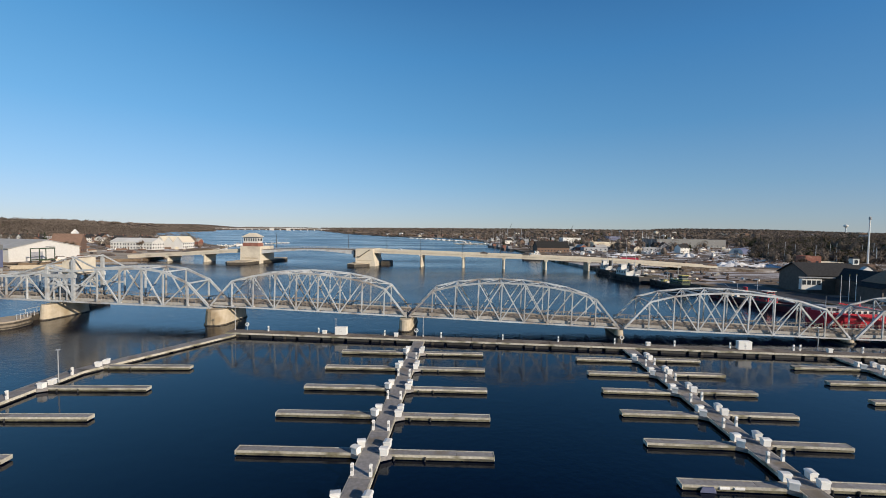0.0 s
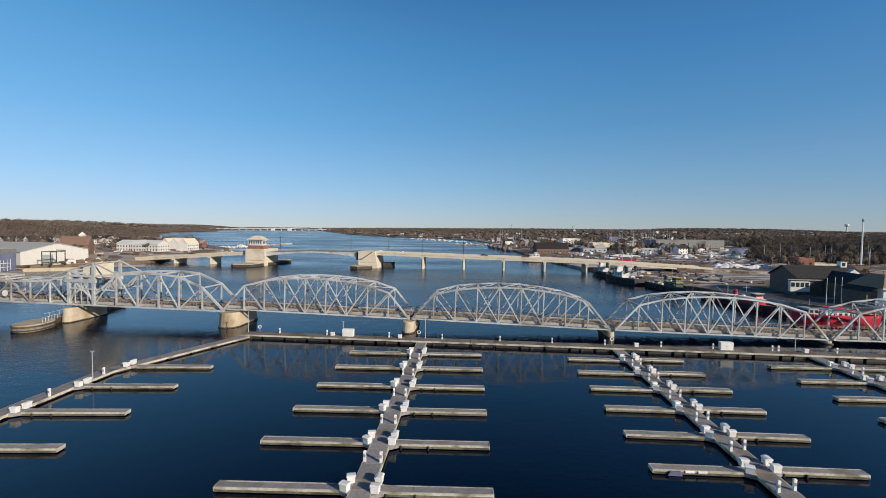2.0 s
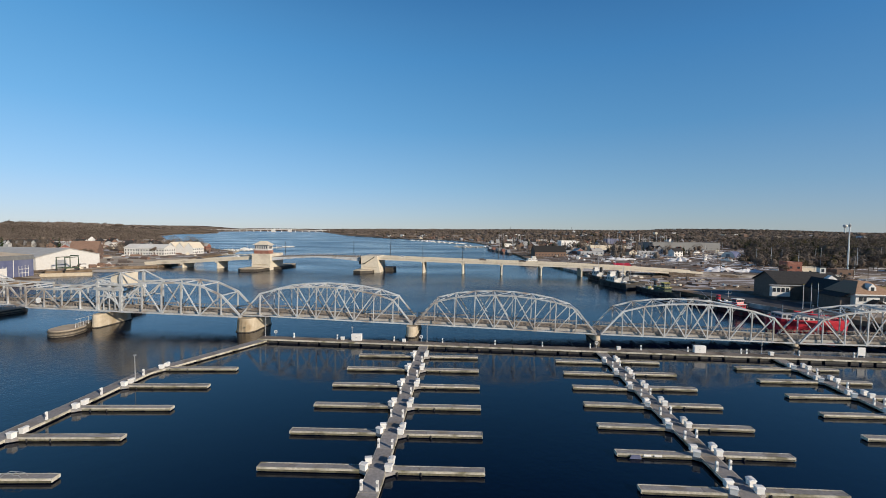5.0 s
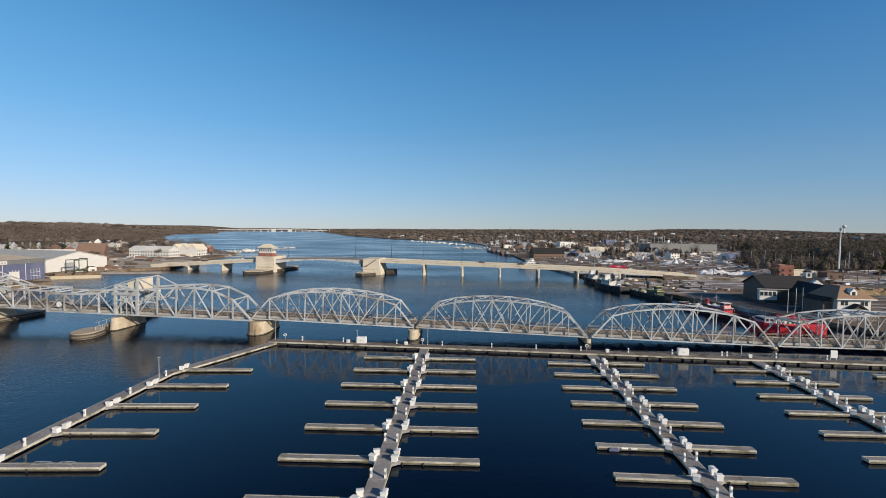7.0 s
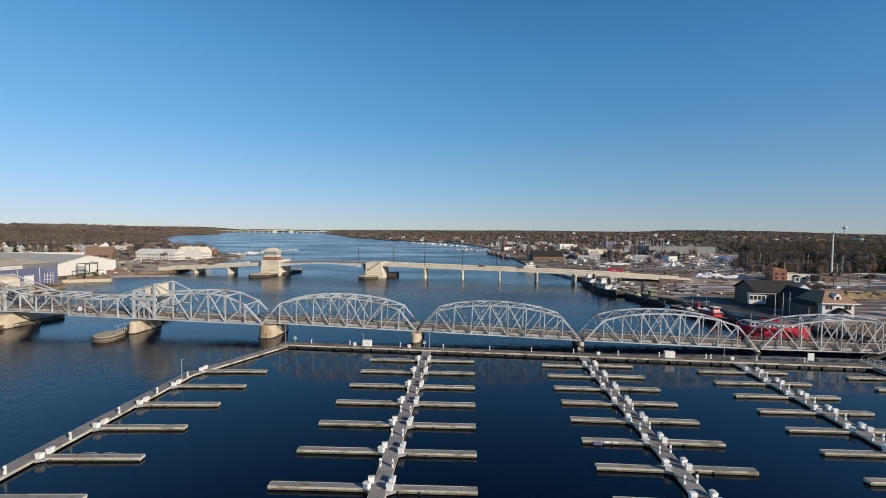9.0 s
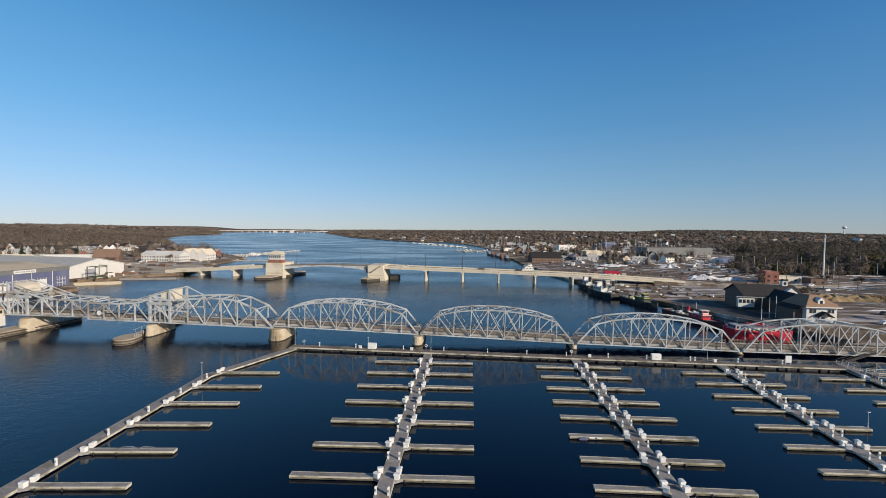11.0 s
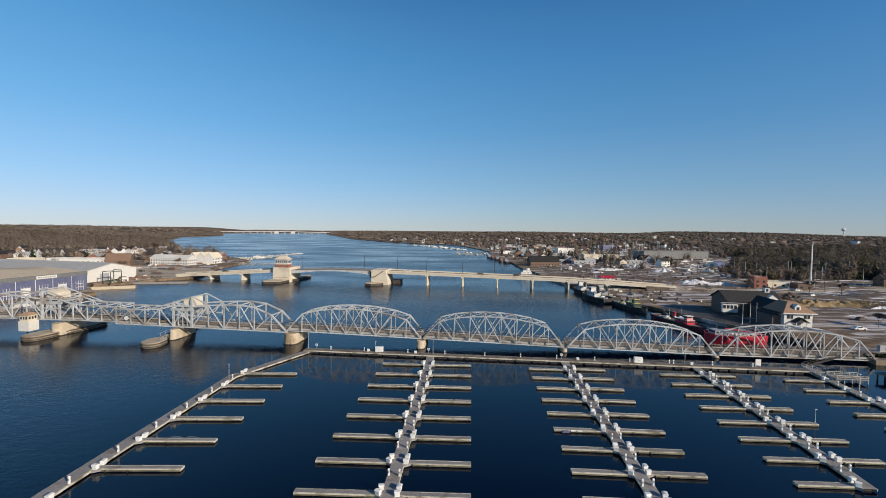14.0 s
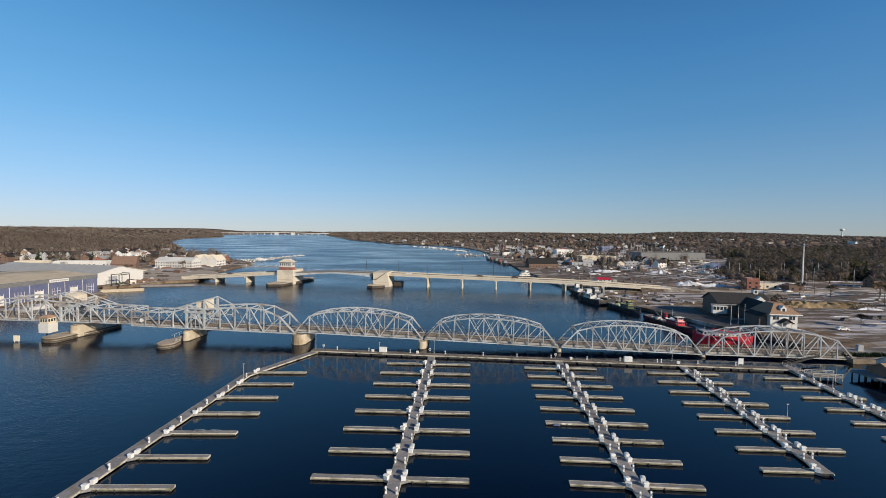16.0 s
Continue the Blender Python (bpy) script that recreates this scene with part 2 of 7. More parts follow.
M_ROOF_TAN = mat("tan_shingle", (0.31, 0.195, 0.13), (0.39, 0.26, 0.175), 0.85, 0, 2.0, 0.01, None, 0.6, 0.15)
M_ROOF_GREY = mat("grey_metal_roof", (0.38, 0.38, 0.36), (0.47, 0.46, 0.43), 0.72, 0.0, 0.4, 0, (0.50, 0.50, 0.50), 0.62, 0.12)
M_ROOF_FLAT = mat("tan_flat_roof", (0.58, 0.48, 0.34), (0.68, 0.57, 0.42), 0.9, 0, 0.3, 0, (0.38, 0.33, 0.26), 0.6)
M_GLASS = mat("window_glass", (0.03, 0.04, 0.05), (0.05, 0.06, 0.07), 0.08, 0, 1.0)
M_RED = mat("red_hull_paint", (0.48, 0.016, 0.034), (0.58, 0.035, 0.055), 0.4, 0, 1.0, 0, (0.42, 0.03, 0.03), 0.64)
M_HULL = mat("black_hull_paint", (0.02, 0.022, 0.025), (0.04, 0.042, 0.045), 0.45, 0, 1.0, 0, (0.10, 0.06, 0.04), 0.66)
M_MAROON = mat("maroon_hull_paint", (0.11, 0.012, 0.018), (0.16, 0.02, 0.026), 0.5, 0, 1.0, 0, (0.05, 0.02, 0.02), 0.58)
M_GREEN = mat("green_deck_paint", (0.035, 0.06, 0.035), (0.06, 0.085, 0.045), 0.6, 0, 1.0)
M_YELLOW = mat("yellow_paint", (0.60, 0.52, 0.12), (0.68, 0.60, 0.16), 0.5, 0, 1.0)
M_BARK = mat("bark", (0.11, 0.085, 0.065), (0.17, 0.13, 0.10), 0.9, 0, 1.5)
M_TWIG = mat("bare_twigs", (0.150, 0.117, 0.092), (0.228, 0.178, 0.140), 0.95, 0, 0.05, 0, (0.12, 0.10, 0.078), 0.58, 0.10, 0.1)
M_WOODS = mat("bare_wood_crowns", (0.132, 0.107, 0.088), (0.208, 0.170, 0.139), 0.95, 0, 0.12, 0, (0.105, 0.088, 0.070), 0.56, 0.08, 0.0)
M_WOODS_OLIVE = mat("olive_crowns", (0.052, 0.046, 0.024), (0.090, 0.077, 0.042), 0.95, 0, 0.12, 0, (0.046, 0.05, 0.027), 0.55, 0.2, 0.0)
M_WOODS_GREEN = mat("evergreen_crowns", (0.024, 0.038, 0.02), (0.045, 0.060, 0.03), 0.95, 0, 0.12, 0, None, 0.6, 0.2, 0.0)
M_NEEDLE = mat("evergreen", (0.022, 0.040, 0.018), (0.045, 0.065, 0.028), 0.9, 0, 0.3, 0, None, 0.6, 0.2)
M_BRUSH = mat("dry_grass", (0.25, 0.185, 0.105), (0.35, 0.26, 0.15), 0.95, 0, 0.5, 0, (0.24, 0.17, 0.09), 0.6)


# ---- mesh building ----
class Mesh:
    """Collects faces; boxes, beams, prisms and turned shapes are added one by one."""

    def __init__(self):
        self.v, self.f = [], []

    def add(self, verts, faces):
        k = len(self.v)
        self.v += [tuple(p) for p in verts]
        self.f += [tuple(i + k for i in f) for f in faces]
        return self

    def box(self, x0, y0, z0, x1, y1, z1):
        return self.add([(x0, y0, z0), (x1, y0, z0), (x1, y1, z0), (x0, y1, z0), (x0, y0, z1), (x1, y0, z1), (x1, y1, z1), (x0, y1, z1)],
                        [(0, 3, 2, 1), (4, 5, 6, 7), (0, 1, 5, 4), (1, 2, 6, 5), (2, 3, 7, 6), (3, 0, 4, 7)])

    def beam(self, p, q, w, h):
        p, q = Vector(p), Vector(q)
        d = (q - p).normalized()
        side = d.cross(Vector((0, 0, 1)))
        side = side.normalized() if side.length > 1e-3 else Vector((0, 1, 0))
        up = side.cross(d)
        a, b = side * w / 2, up * h / 2
        vs = [e + s for e in (p, q) for s in (-a - b, a - b, a + b, -a + b)]
        return self.add(vs, [(0, 1, 2, 3), (7, 6, 5, 4), (0, 4, 5, 1), (1, 5, 6, 2), (2, 6, 7, 3), (3, 7, 4, 0)])

    def prism(self, poly, z0, z1, taper=1.0):
        n = len(poly)
        cx, cy = sum(p[0] for p in poly) / n, sum(p[1] for p in poly) / n
        vs = [(x, y, z0) for x, y in poly] + [(cx + (x - cx) * taper, cy + (y - cy) * taper, z1) for x, y in poly]
        return self.add(vs, [tuple(range(n - 1, -1, -1)), tuple(range(n, 2 * n))] + [(i, (i + 1) % n, n + (i + 1) % n, n + i) for i in range(n)])

    def rod(self, p, q, r, r2=None, n=8):
        p, q = Vector(p), Vector(q)
        d = (q - p).normalized()
        a = d.orthogonal().normalized()
        b = d.cross(a)
        r2 = r if r2 is None else r2
        vs = [e + (a * math.cos(t) + b * math.sin(t)) * k for e, k in ((p, r), (q, r2)) for t in [2 * math.pi * i / n for i in range(n)]]
        return self.add(vs, [tuple(range(n - 1, -1, -1)), tuple(range(n, 2 * n))] + [(i, (i + 1) % n, n + (i + 1) % n, n + i) for i in range(n)])

    def tube(self, pts, w, h):
        """One continuous rectangular tube along points in a plane y = constant."""
        n = len(pts)
        rings = []
        for i, p in enumerate(pts):
            p = Vector(p)
            a = (p - Vector(pts[i - 1])).normalized() if i else None
            b = (Vector(pts[i + 1]) - p).normalized() if i < n - 1 else None
            d = (a + b).normalized() if a and b else (a or b)
            up = Vector((-d.z, 0, d.x))
            k = 1.0 / max(0.5, d.dot(a)) if a else 1.0
            for sy, sz in ((-1, -1), (1, -1), (1, 1), (-1, 1)):
                rings.append(p + Vector((0, sy * w / 2, 0)) + up * (sz * h / 2 * k))
        fs = [(0, 1, 2, 3), tuple(4 * n - 4 + i for i in (3, 2, 1, 0))]
        for i in range(n - 1):
            for j in range(4):
                a, b = 4 * i + j, 4 * i + (j + 1) % 4
                fs.append((a, a + 4, b + 4, b))
        return self.add(rings, fs)

    def data(self, name, material):
        me = bpy.data.meshes.new(name)
        me.from_pydata(self.v, [], self.f)
        me.update()
        me.materials.append(material)
        return me


def part(name, mesh, material, parent, label="", m=None):
    ob = new(name, mesh.data(name, material) if isinstance(mesh, Mesh) else mesh)
    ob.parent = parent
    if m is not None:
        ob.matrix_basis = m
    return tagged(ob, label)


def thing(name, label, category, m=None, group="", kind=""):
    ob = new(name)
    ob.empty_display_size = 0.5
    if m is not None:
        ob.matrix_basis = m
    return tagged(ob, label, category, group, kind)


def solid(name, mesh, material, label, category, m=None, group="", kind=""):
    ob = new(name, mesh.data(name, material))
    if m is not None:
        ob.matrix_basis = m
    return tagged(ob, label, category, group, kind)


# ---- water and land ----
BIG = 6000
solid("water", Mesh().add([(-BIG, -800, 0), (BIG, -800, 0), (BIG, BIG, 0), (-BIG, BIG, 0)], [(0, 1, 2, 3)]), M_WATER,
      "dark blue harbour water with light ripples", "water", kind="structure")
LAND_RIGHT = [(130, 20), (131, 62), (131, 70), (147, 71), (149, 76), (133, 77), (131.5, 86), (131, 100), (127, 112), (122, 124), (117, 140), (112, 160), (106, 182), (104, 205), (101, 232), (96, 262), (93, 300), (95, 332),
              (92, 384), (96, 458), (88, 586), (105, 720), (99, 850), (78, 1000), (40, 1110), (-40, 1170), (-125, 1275), (-330, 1700), (-700, 2900), (-1080, 4200),
              (-1080, 6000), (6000, 6000), (6000, -300), (150, -300)]
LAND_LEFT = [(-172, 30), (-176, 110), (-184, 150), (-178, 190), (-192, 203), (-206, 224), (-192, 236), (-186, 258), (-172, 266), (-172, 300), (-190, 340), (-194, 390), (-200, 440), (-240, 488), (-300, 545),
             (-400, 660), (-480, 800), (-700, 1100), (-945, 1610), (-1000, 2050), (-1400, 2870), (-1480, 3900), (-1095, 4150), (-1095, 6000), (-6000, 6000), (-6000, -300), (-172, -300)]


def smooth(a, b, x):
    t = min(1.0, max(0.0, (x - a) / (b - a)))
    return t * t * (3 - 2 * t)


def inside(poly, x, y):
    c = False
    for (xa, ya), (xb, yb) in zip(poly, poly[1:] + poly[:1]):
        if (ya > y) != (yb > y) and x < (xb - xa) * (y - ya) / (yb - ya) + xa:
            c = not c
    return c


def left_shore(y):
    """Where the left bank meets the water at y."""
    found = [xa + (xb - xa) * (y - ya) / (yb - ya) for (xa, ya), (xb, yb) in zip(LAND_LEFT, LAND_LEFT[1:]) if (ya > y) != (yb > y) and xa > -2000]
    return max(found) if found else -1095


def height(x, y):
    """Height of the ground: flat banks, long low rises behind the town and far off."""
    swell = 6 * noise.noise((x * 0.0012, y * 0.0012, 1.7))
    if x < 0 and not inside(LAND_RIGHT, x, y):
        r = smooth(480, 1500, y + 0.35 * (-x - 450)) * smooth(120, 700, -x - 0.45 * y + 300)
        r *= smooth(10, 380, left_shore(y) - x)
        return 1.3 + r * (25 + swell) + 15 * smooth(3750, 4150, y)
    edge = smooth(150, 900, x + 0.33 * y - 420)
    far = smooth(1500, 4300, y + 0.5 * x)
    hill = 30 * smooth(900, 200, math.hypot(x - 2750, (y - 4150) * 0.6))
    return 1.3 + edge * (7 + 0.5 * swell) + far * (22 + swell) + hill


ground = Mesh()
for poly in (LAND_RIGHT, LAND_LEFT):
    a = sum(p[0] * q[1] - q[0] * p[1] for p, q in zip(poly, poly[1:] + poly[:1]))
    ground.prism(poly if a > 0 else poly[::-1], -3.0, 1.5)
step = 75
nx, ny = 108, 62
hv, hf = [], []
for iy in range(ny):
    for ix in range(nx):
        x, y = -3200 + ix * step, 300 + iy * step
        near = any(inside(p, x, y) and inside(p, x - 60, y) and inside(p, x + 60, y) and inside(p, x, y - 60) for p in (LAND_RIGHT, LAND_LEFT))
        hv.append((x, y, height(x, y) if near else -2.0))
for iy in range(ny - 1):
    for ix in range(nx - 1):
        k0 = iy * nx + ix
        hf.append((k0, k0 + 1, k0 + nx + 1, k0 + nx))
ground.add(hv, hf)
gob = solid("ground", ground, M_LAND, "brown winter ground with snow patches along both banks", "ground", kind="structure")
gob.data.materials.append(M_FLOOR)
for f in gob.data.polygons[-len(hf):]:
    f.material_index = 1

# ---- the old steel truss bridge ----
YAW = -5.88
TRUSS_W = 7.8


def chord_mesh(pts, w, h):
    return Mesh().tube(pts, w, h)


def truss_side(span, y, bottom, top, webs, posts, w=0.29):
    """One truss plane: polygonal top chord with end posts, verticals and diagonals as parts."""
    V = lambda p: (p[0], y, p[1])
    part("bottom_chord", chord_mesh([V(p) for p in bottom], w, w), M_STEEL, span)
    part("top_chord", chord_mesh([V(p) for p in top], w * 1.2, w * 1.2), M_STEEL, span)
    for a, b in posts:
        part("vertical", Mesh().beam(V(a), V(b), w * 0.8, w * 0.8), M_STEEL, span)
    for a, b in webs:
        part("diagonal", Mesh().beam(V(a), V(b), w * 0.55, w * 0.75), M_STEEL, span)


def floor_and_rails(span, x0, x1, rise=0.55):
    deck = Mesh().box(x0, 0.7, rise - 0.25, x1, TRUSS_W - 0.7, rise)
    part("deck", deck, M_ROAD, span, "grey-brown worn roadway")
    for y in (0.75, TRUSS_W - 0.75):
        part("kerb_girder", Mesh().box(x0, y - 0.12, rise - 0.40, x1, y + 0.12, rise + 0.22), M_KERB, span, "pale concrete kerb beam")
        rail = Mesh()
        for z in (0.75, 1.05):
            rail.beam((x0, y, rise + z), (x1, y, rise + z), 0.08, 0.10)
        n = int((x1 - x0) / 0.8)
        for i in range(n + 1):
            x = x0 + (x1 - x0) * i / n
            rail.beam((x, y, rise), (x, y, rise + 1.1), 0.08, 0.08)
        part("railing", rail, M_RUST, span, "brown lattice railing")


def parker_span(m):
    L, n = 44.1, 9
    d = L / n
    hs = [0, 5.7, 7.1, 7.8, 8.15, 8.15, 7.8, 7.1, 5.7, 0]
    B = [(d * i, 0) for i in range(n + 1)]
    T = [(d * i, hs[i]) for i in range(n + 1)]
    span = thing("truss_span", "silver-grey steel truss bridge span on concrete piers", "bridge", m, "truss spans of the old bridge")
    webs = [(T[1], B[2]), (T[2], B[3]), (T[3], B[4]), (B[3], T[4]), (T[4], B[5]), (B[4], T[5]), (T[6], B[5]), (B[6], T[5]), (T[7], B[6]), (T[8], B[7])]
    for y in (0, TRUSS_W):
        truss_side(span, y, B, T, webs, [(B[i], T[i]) for i in range(1, n)])
    for i in range(n + 1):
        part("floor_beam", Mesh().box(B[i][0] - 0.15, 0.2, -0.35, B[i][0] + 0.15, TRUSS_W - 0.2, 0.29), M_STEEL, span)
    for i in range(1, n):
        x, z = T[i]
        part("top_strut", Mesh().beam((x, 0, z - 0.1), (x, TRUSS_W, z - 0.1), 0.28, 0.3), M_STEEL, span)
    for i in range(1, n - 1):
        (xa, za), (xb, zb) = T[i], T[i + 1]
        part("lateral_brace", Mesh().beam((xa, 0, za), (xb, TRUSS_W, zb), 0.14, 0.14), M_STEEL, span)
        part("lateral_brace", Mesh().beam((xa, TRUSS_W, za), (xb, 0, zb), 0.14, 0.14), M_STEEL, span)
    for i in range(1, n):
        x, z = T[i]
        part("sway_brace", Mesh().beam((x, 0.1, z - 1.9), (x, 1.7, z - 0.2), 0.12, 0.14), M_STEEL, span)
        part("sway_brace", Mesh().beam((x, TRUSS_W - 0.1, z - 1.9), (x, TRUSS_W - 1.7, z - 0.2), 0.12, 0.14), M_STEEL, span)
    floor_and_rails(span, 0, L)
    return span


def bridge_at(x, z, slope=0.0):
    return pose(x, 90.6 - 0.103 * x, z, 0, 0, YAW) @ pose(0, 0, 0, 0, slope, 0)


first = parker_span(bridge_at(-44.2, 4.1, 1.5))
copy_thing(first, bridge_at(0.3, 3.0, 1.6))
copy_thing(first, bridge_at(45.2, 1.75, 1.0))
copy_thing(first, bridge_at(90.1, 0.95, 0.0))


def bascule_half(m):
    """Flanking truss, tower with concrete counterweight, and one leaf towards -x."""
    b = thing("bascule_span", "grey steel bascule leaf with tower and concrete counterweight", "drawbridge", m, "bascule halves of the old bridge")
    B = [(x, 0) for x in (-20.5, -15.3, -10.2, -5.0, 0, 6.4, 12.2, 17.6, 22.9, 28.0, 33.8, 39.2)]
    leafT = [(-20.5, 5.0), (-15.3, 5.1), (-10.2, 5.2), (-5.0, 5.6), (0, 7.0)]
    flankT = [(12.2, 7.6), (17.6, 8.0), (22.9, 8.2), (28.0, 7.7), (33.8, 5.4), (39.2, 0)]
    mid = [(0, 7.0), (6.4, 7.0), (12.2, 7.6)]
    crest = [(-9.0, 5.3), (0, 8.2), (6.4, 10.3), (12.2, 7.7)]
    D = dict((round(p[0], 1), p) for p in leafT + flankT)
    posts = [((x, 0), D[x]) for x in (-20.5, -15.3, -10.2, -5.0, 17.6, 22.9, 28.0, 33.8)] + [((0, 0), (0, 8.2)), ((6.4, 0), (6.4, 10.3)), ((12.2, 0), (12.2, 7.6))]
    webs = [((-20.5, 0), (-15.3, 5.1)), ((-15.3, 5.1), (-10.2, 0)), ((-10.2, 0), (-5.0, 5.6)), ((-5, 5.6), (0, 0)),
            ((3.2, 7.0), (0, 0)), ((3.2, 7.0), (6.4, 0)), ((6.4, 0), (12.2, 7.6)), ((12.2, 7.6), (17.6, 0)), ((17.6, 0), (22.9, 8.2)),
            ((22.9, 8.2), (28, 0)), ((33.8, 5.4), (28, 0)), ((0, 8.2), (3.2, 7.0)), ((6.4, 7.0), (0, 3.4))]
    for y in (0, TRUSS_W):
        truss_side(b, y, B, leafT + mid[1:-1] + flankT, webs, posts, 0.38)
        V = lambda p: (p[0], y, p[1])
        part("crest_strut", chord_mesh([V(p) for p in crest], 0.26, 0.28), M_STEEL, b)
    for x, z in crest[1:3]:
        part("crest_beam", Mesh().beam((x, 0, z - 0.1), (x, TRUSS_W, z - 0.1), 0.24, 0.26), M_STEEL, b)
    for x, z in leafT + flankT[1:5]:
        part("top_strut", Mesh().beam((x, 0, z - 0.1), (x, TRUSS_W, z - 0.1), 0.28, 0.3), M_STEEL, b)
    prof = [(3.2, 6.35), (6.1, 6.35), (6.1, 9.9), (4.4, 9.5), (3.2, 8.9)]
    part("counterweight", Mesh().add([(x, y, z) for y in (0.5, TRUSS_W - 1.6) for x, z in prof], [tuple(range(5)), tuple(range(9, 4, -1))] + [(i, 5 + i, 5 + (i + 1) % 5, (i + 1) % 5) for i in range(5)]), M_CONC_PALE, b, "pale concrete counterweight block")
    for y in (0, TRUSS_W):
        for p, q in (((0, 1.2), (6.4, 6.8)), ((0, 6.8), (6.4, 1.2)), ((0, 3.9), (6.4, 3.9)), ((0, 8.3), (6.4, 7.0)), ((12.2, 7.4), (6.4, 2.2)), ((9.3, 3.8), (12.2, 3.8)), ((6.4, 3.9), (9.3, 3.8))):
            part("tower_brace", Mesh().beam((p[0], y, p[1]), (q[0], y, q[1]), 0.3, 0.34), M_STEEL, b)
        part("gusset", Mesh().box(2.7, y - 0.19, 3.4, 3.7, y + 0.19, 4.5), M_STEEL, b)
    for y in (0, TRUSS_W):
        for x, top_z in ((0, 8.0), (6.4, 9.9)):
            part("tower_column", Mesh().box(x - 0.34, y - 0.26, 0.1, x + 0.34, y + 0.26, top_z - 0.3), M_STEEL, b)
        part("platform_girder", Mesh().box(-0.9, y - 0.3, 5.4, 7.0, y + 0.3, 6.25), M_STEEL, b)
        for x in (1.6, 3.2, 4.8):
            part("tower_post", Mesh().beam((x, y, 0.3), (x, y, 5.4), 0.2, 0.2), M_STEEL, b)
        part("platform_rail", Mesh().beam((-0.8, y, 7.1), (3.0, y, 7.1), 0.08, 0.1).beam((-0.8, y, 6.7), (3.0, y, 6.7), 0.06, 0.08), M_STEEL, b)
    part("machinery_house", Mesh().box(1.0, 1.6, 0.9, 5.4, 2.6, 3.6), M_GREYWALL, b, "grey machinery cabinet inside the tower")
    part("machinery_floor", Mesh().box(0.3, 0.4, 5.9, 6.2, TRUSS_W - 0.4, 6.2), M_STEEL, b)
    for x, _ in B:
        part("floor_beam", Mesh().box(x - 0.15, 0.2, -0.35, x + 0.15, TRUSS_W - 0.2, 0.29), M_STEEL, b)
    floor_and_rails(b, -20.5, 39.2)
    return b


half = bascule_half(bridge_at(-83.2, 4.2, 1.0))
flip = bridge_at(-124.0, 5.2, 0) @ Matrix.Translation((0, TRUSS_W, 0)) @ pose(0, 0, 0, 0, 0, 180)
copy_thing(half, flip)


def stadium(x, y, w, l, n=8):
    """Plan of a pier with rounded ends: w across, l along y."""
    r = w / 2
    pts = [(x + r * math.cos(a), y + l / 2 - r + r * math.sin(a)) for a in [math.pi * i / n for i in range(n + 1)]]
    return pts + [(x - r * math.cos(a), y - l / 2 + r - r * math.sin(a)) for a in [math.pi * i / n for i in range(n + 1)]]


def bridge_pier(x, top, w, l, label):
    p = thing("bridge_pier", label, "bridge pier", pose(x, 90.6 - 0.103 * x + TRUSS_W / 2, 0, 0, 0, YAW), "piers of the old bridge")
    part("shaft", Mesh().prism(stadium(0, 0, w * 1.12, l), -3, top - 0.35, 0.90), M_CONC, p)
    part("cap", Mesh().prism(stadium(0, 0, w * 1.0, l * 0.905), top - 0.35, top, 0.97), M_CONC, p)
    part("waterline_stain", Mesh().prism(stadium(0, 0, w * 1.12 + 0.06, l + 0.06), -0.6, 0.22, 0.985), M_SKIRT, p, "dark wet band at the waterline")
    for e in (-2.6, 2.6):
        part("bearing", Mesh().box(-w * 0.36, e - 0.3, top, w * 0.36, e + 0.3, top + 0.4), M_STEEL, p)


for x, top, w, l in ((0.0, 2.5, 2.6, 12.5), (44.8, 1.3, 1.7, 8.8), (89.8, 0.75, 1.7, 8.8)):
    bridge_pier(x, top, w, l, "round-ended tan concrete pier under the truss bridge")
for x, top, w, l in ((-42.4, 3.4, 4.6, 13), (-82.3, 3.4, 2.3, 12.4), (-123.8, 4.2, 3.4, 13)):
    bridge_pier(x, top, w, l, "broad tan concrete pier under the truss bridge")

# ---- marina docks ----
def frame2(p, q):
    d = Vector((q[0] - p[0], q[1] - p[1], 0))
    return pose(p[0], p[1], 0, 0, 0, math.degrees(math.atan2(d.y, d.x))), d.length


def walkway(p, q, w, top, label, group, section=4.2, underside=False, planks=None):
    """Floating walkway from p to q: deck sections with open joints, edge boards, floats."""
    m, L = frame2(p, q)
    t = thing("dock_walkway", label, "dock", m, group)
    n = max(1, round(L / section))
    s = L / n
    sec = Mesh().box(0.05, -w / 2 + 0.06, top - 0.09, s - 0.05, w / 2 - 0.06, top).data("deck_section", planks or M_WOOD)
    flo = Mesh().box(0.3, -w / 2 + 0.2, -0.2, s - 0.3, w / 2 - 0.2, top - 0.2).data("float", M_FLOAT)
    for i in range(n):
        part("deck_section", sec, None, t, "", pose(s * i, 0, 0))
        part("float", flo, None, t, "", pose(s * i, 0, 0))
        for e in (-1, 1):
            y = e * w / 2
            part("edge_board", Mesh().box(s * i + 0.01, y - 0.06, top - 0.34, s * (i + 1) - 0.01, y + 0.06, top - 0.02 + random.uniform(-0.01, 0.01)), M_FASCIA, t)
            if underside:
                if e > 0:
                    # added dark block: paints the shade of the open gap below the deck
                    part("deck_gap_shade", Mesh().box(s * i + 0.06, -0.25, -0.3, s * (i + 1) - 0.06, 0.25, top - 0.34), M_SKIRT, t, "dark block standing in for the shade under the open deck")
                if i % 2 == 0:
                    part("bracket", Mesh().prism([(s * i + s / 2 - 0.3, y - 0.12), (s * i + s / 2 + 0.3, y - 0.12), (s * i + s / 2 + 0.3, y + 0.02), (s * i + s / 2 - 0.3, y + 0.02)], -0.2, top - 0.31, 0.5), M_SKIRT, t)
    return t


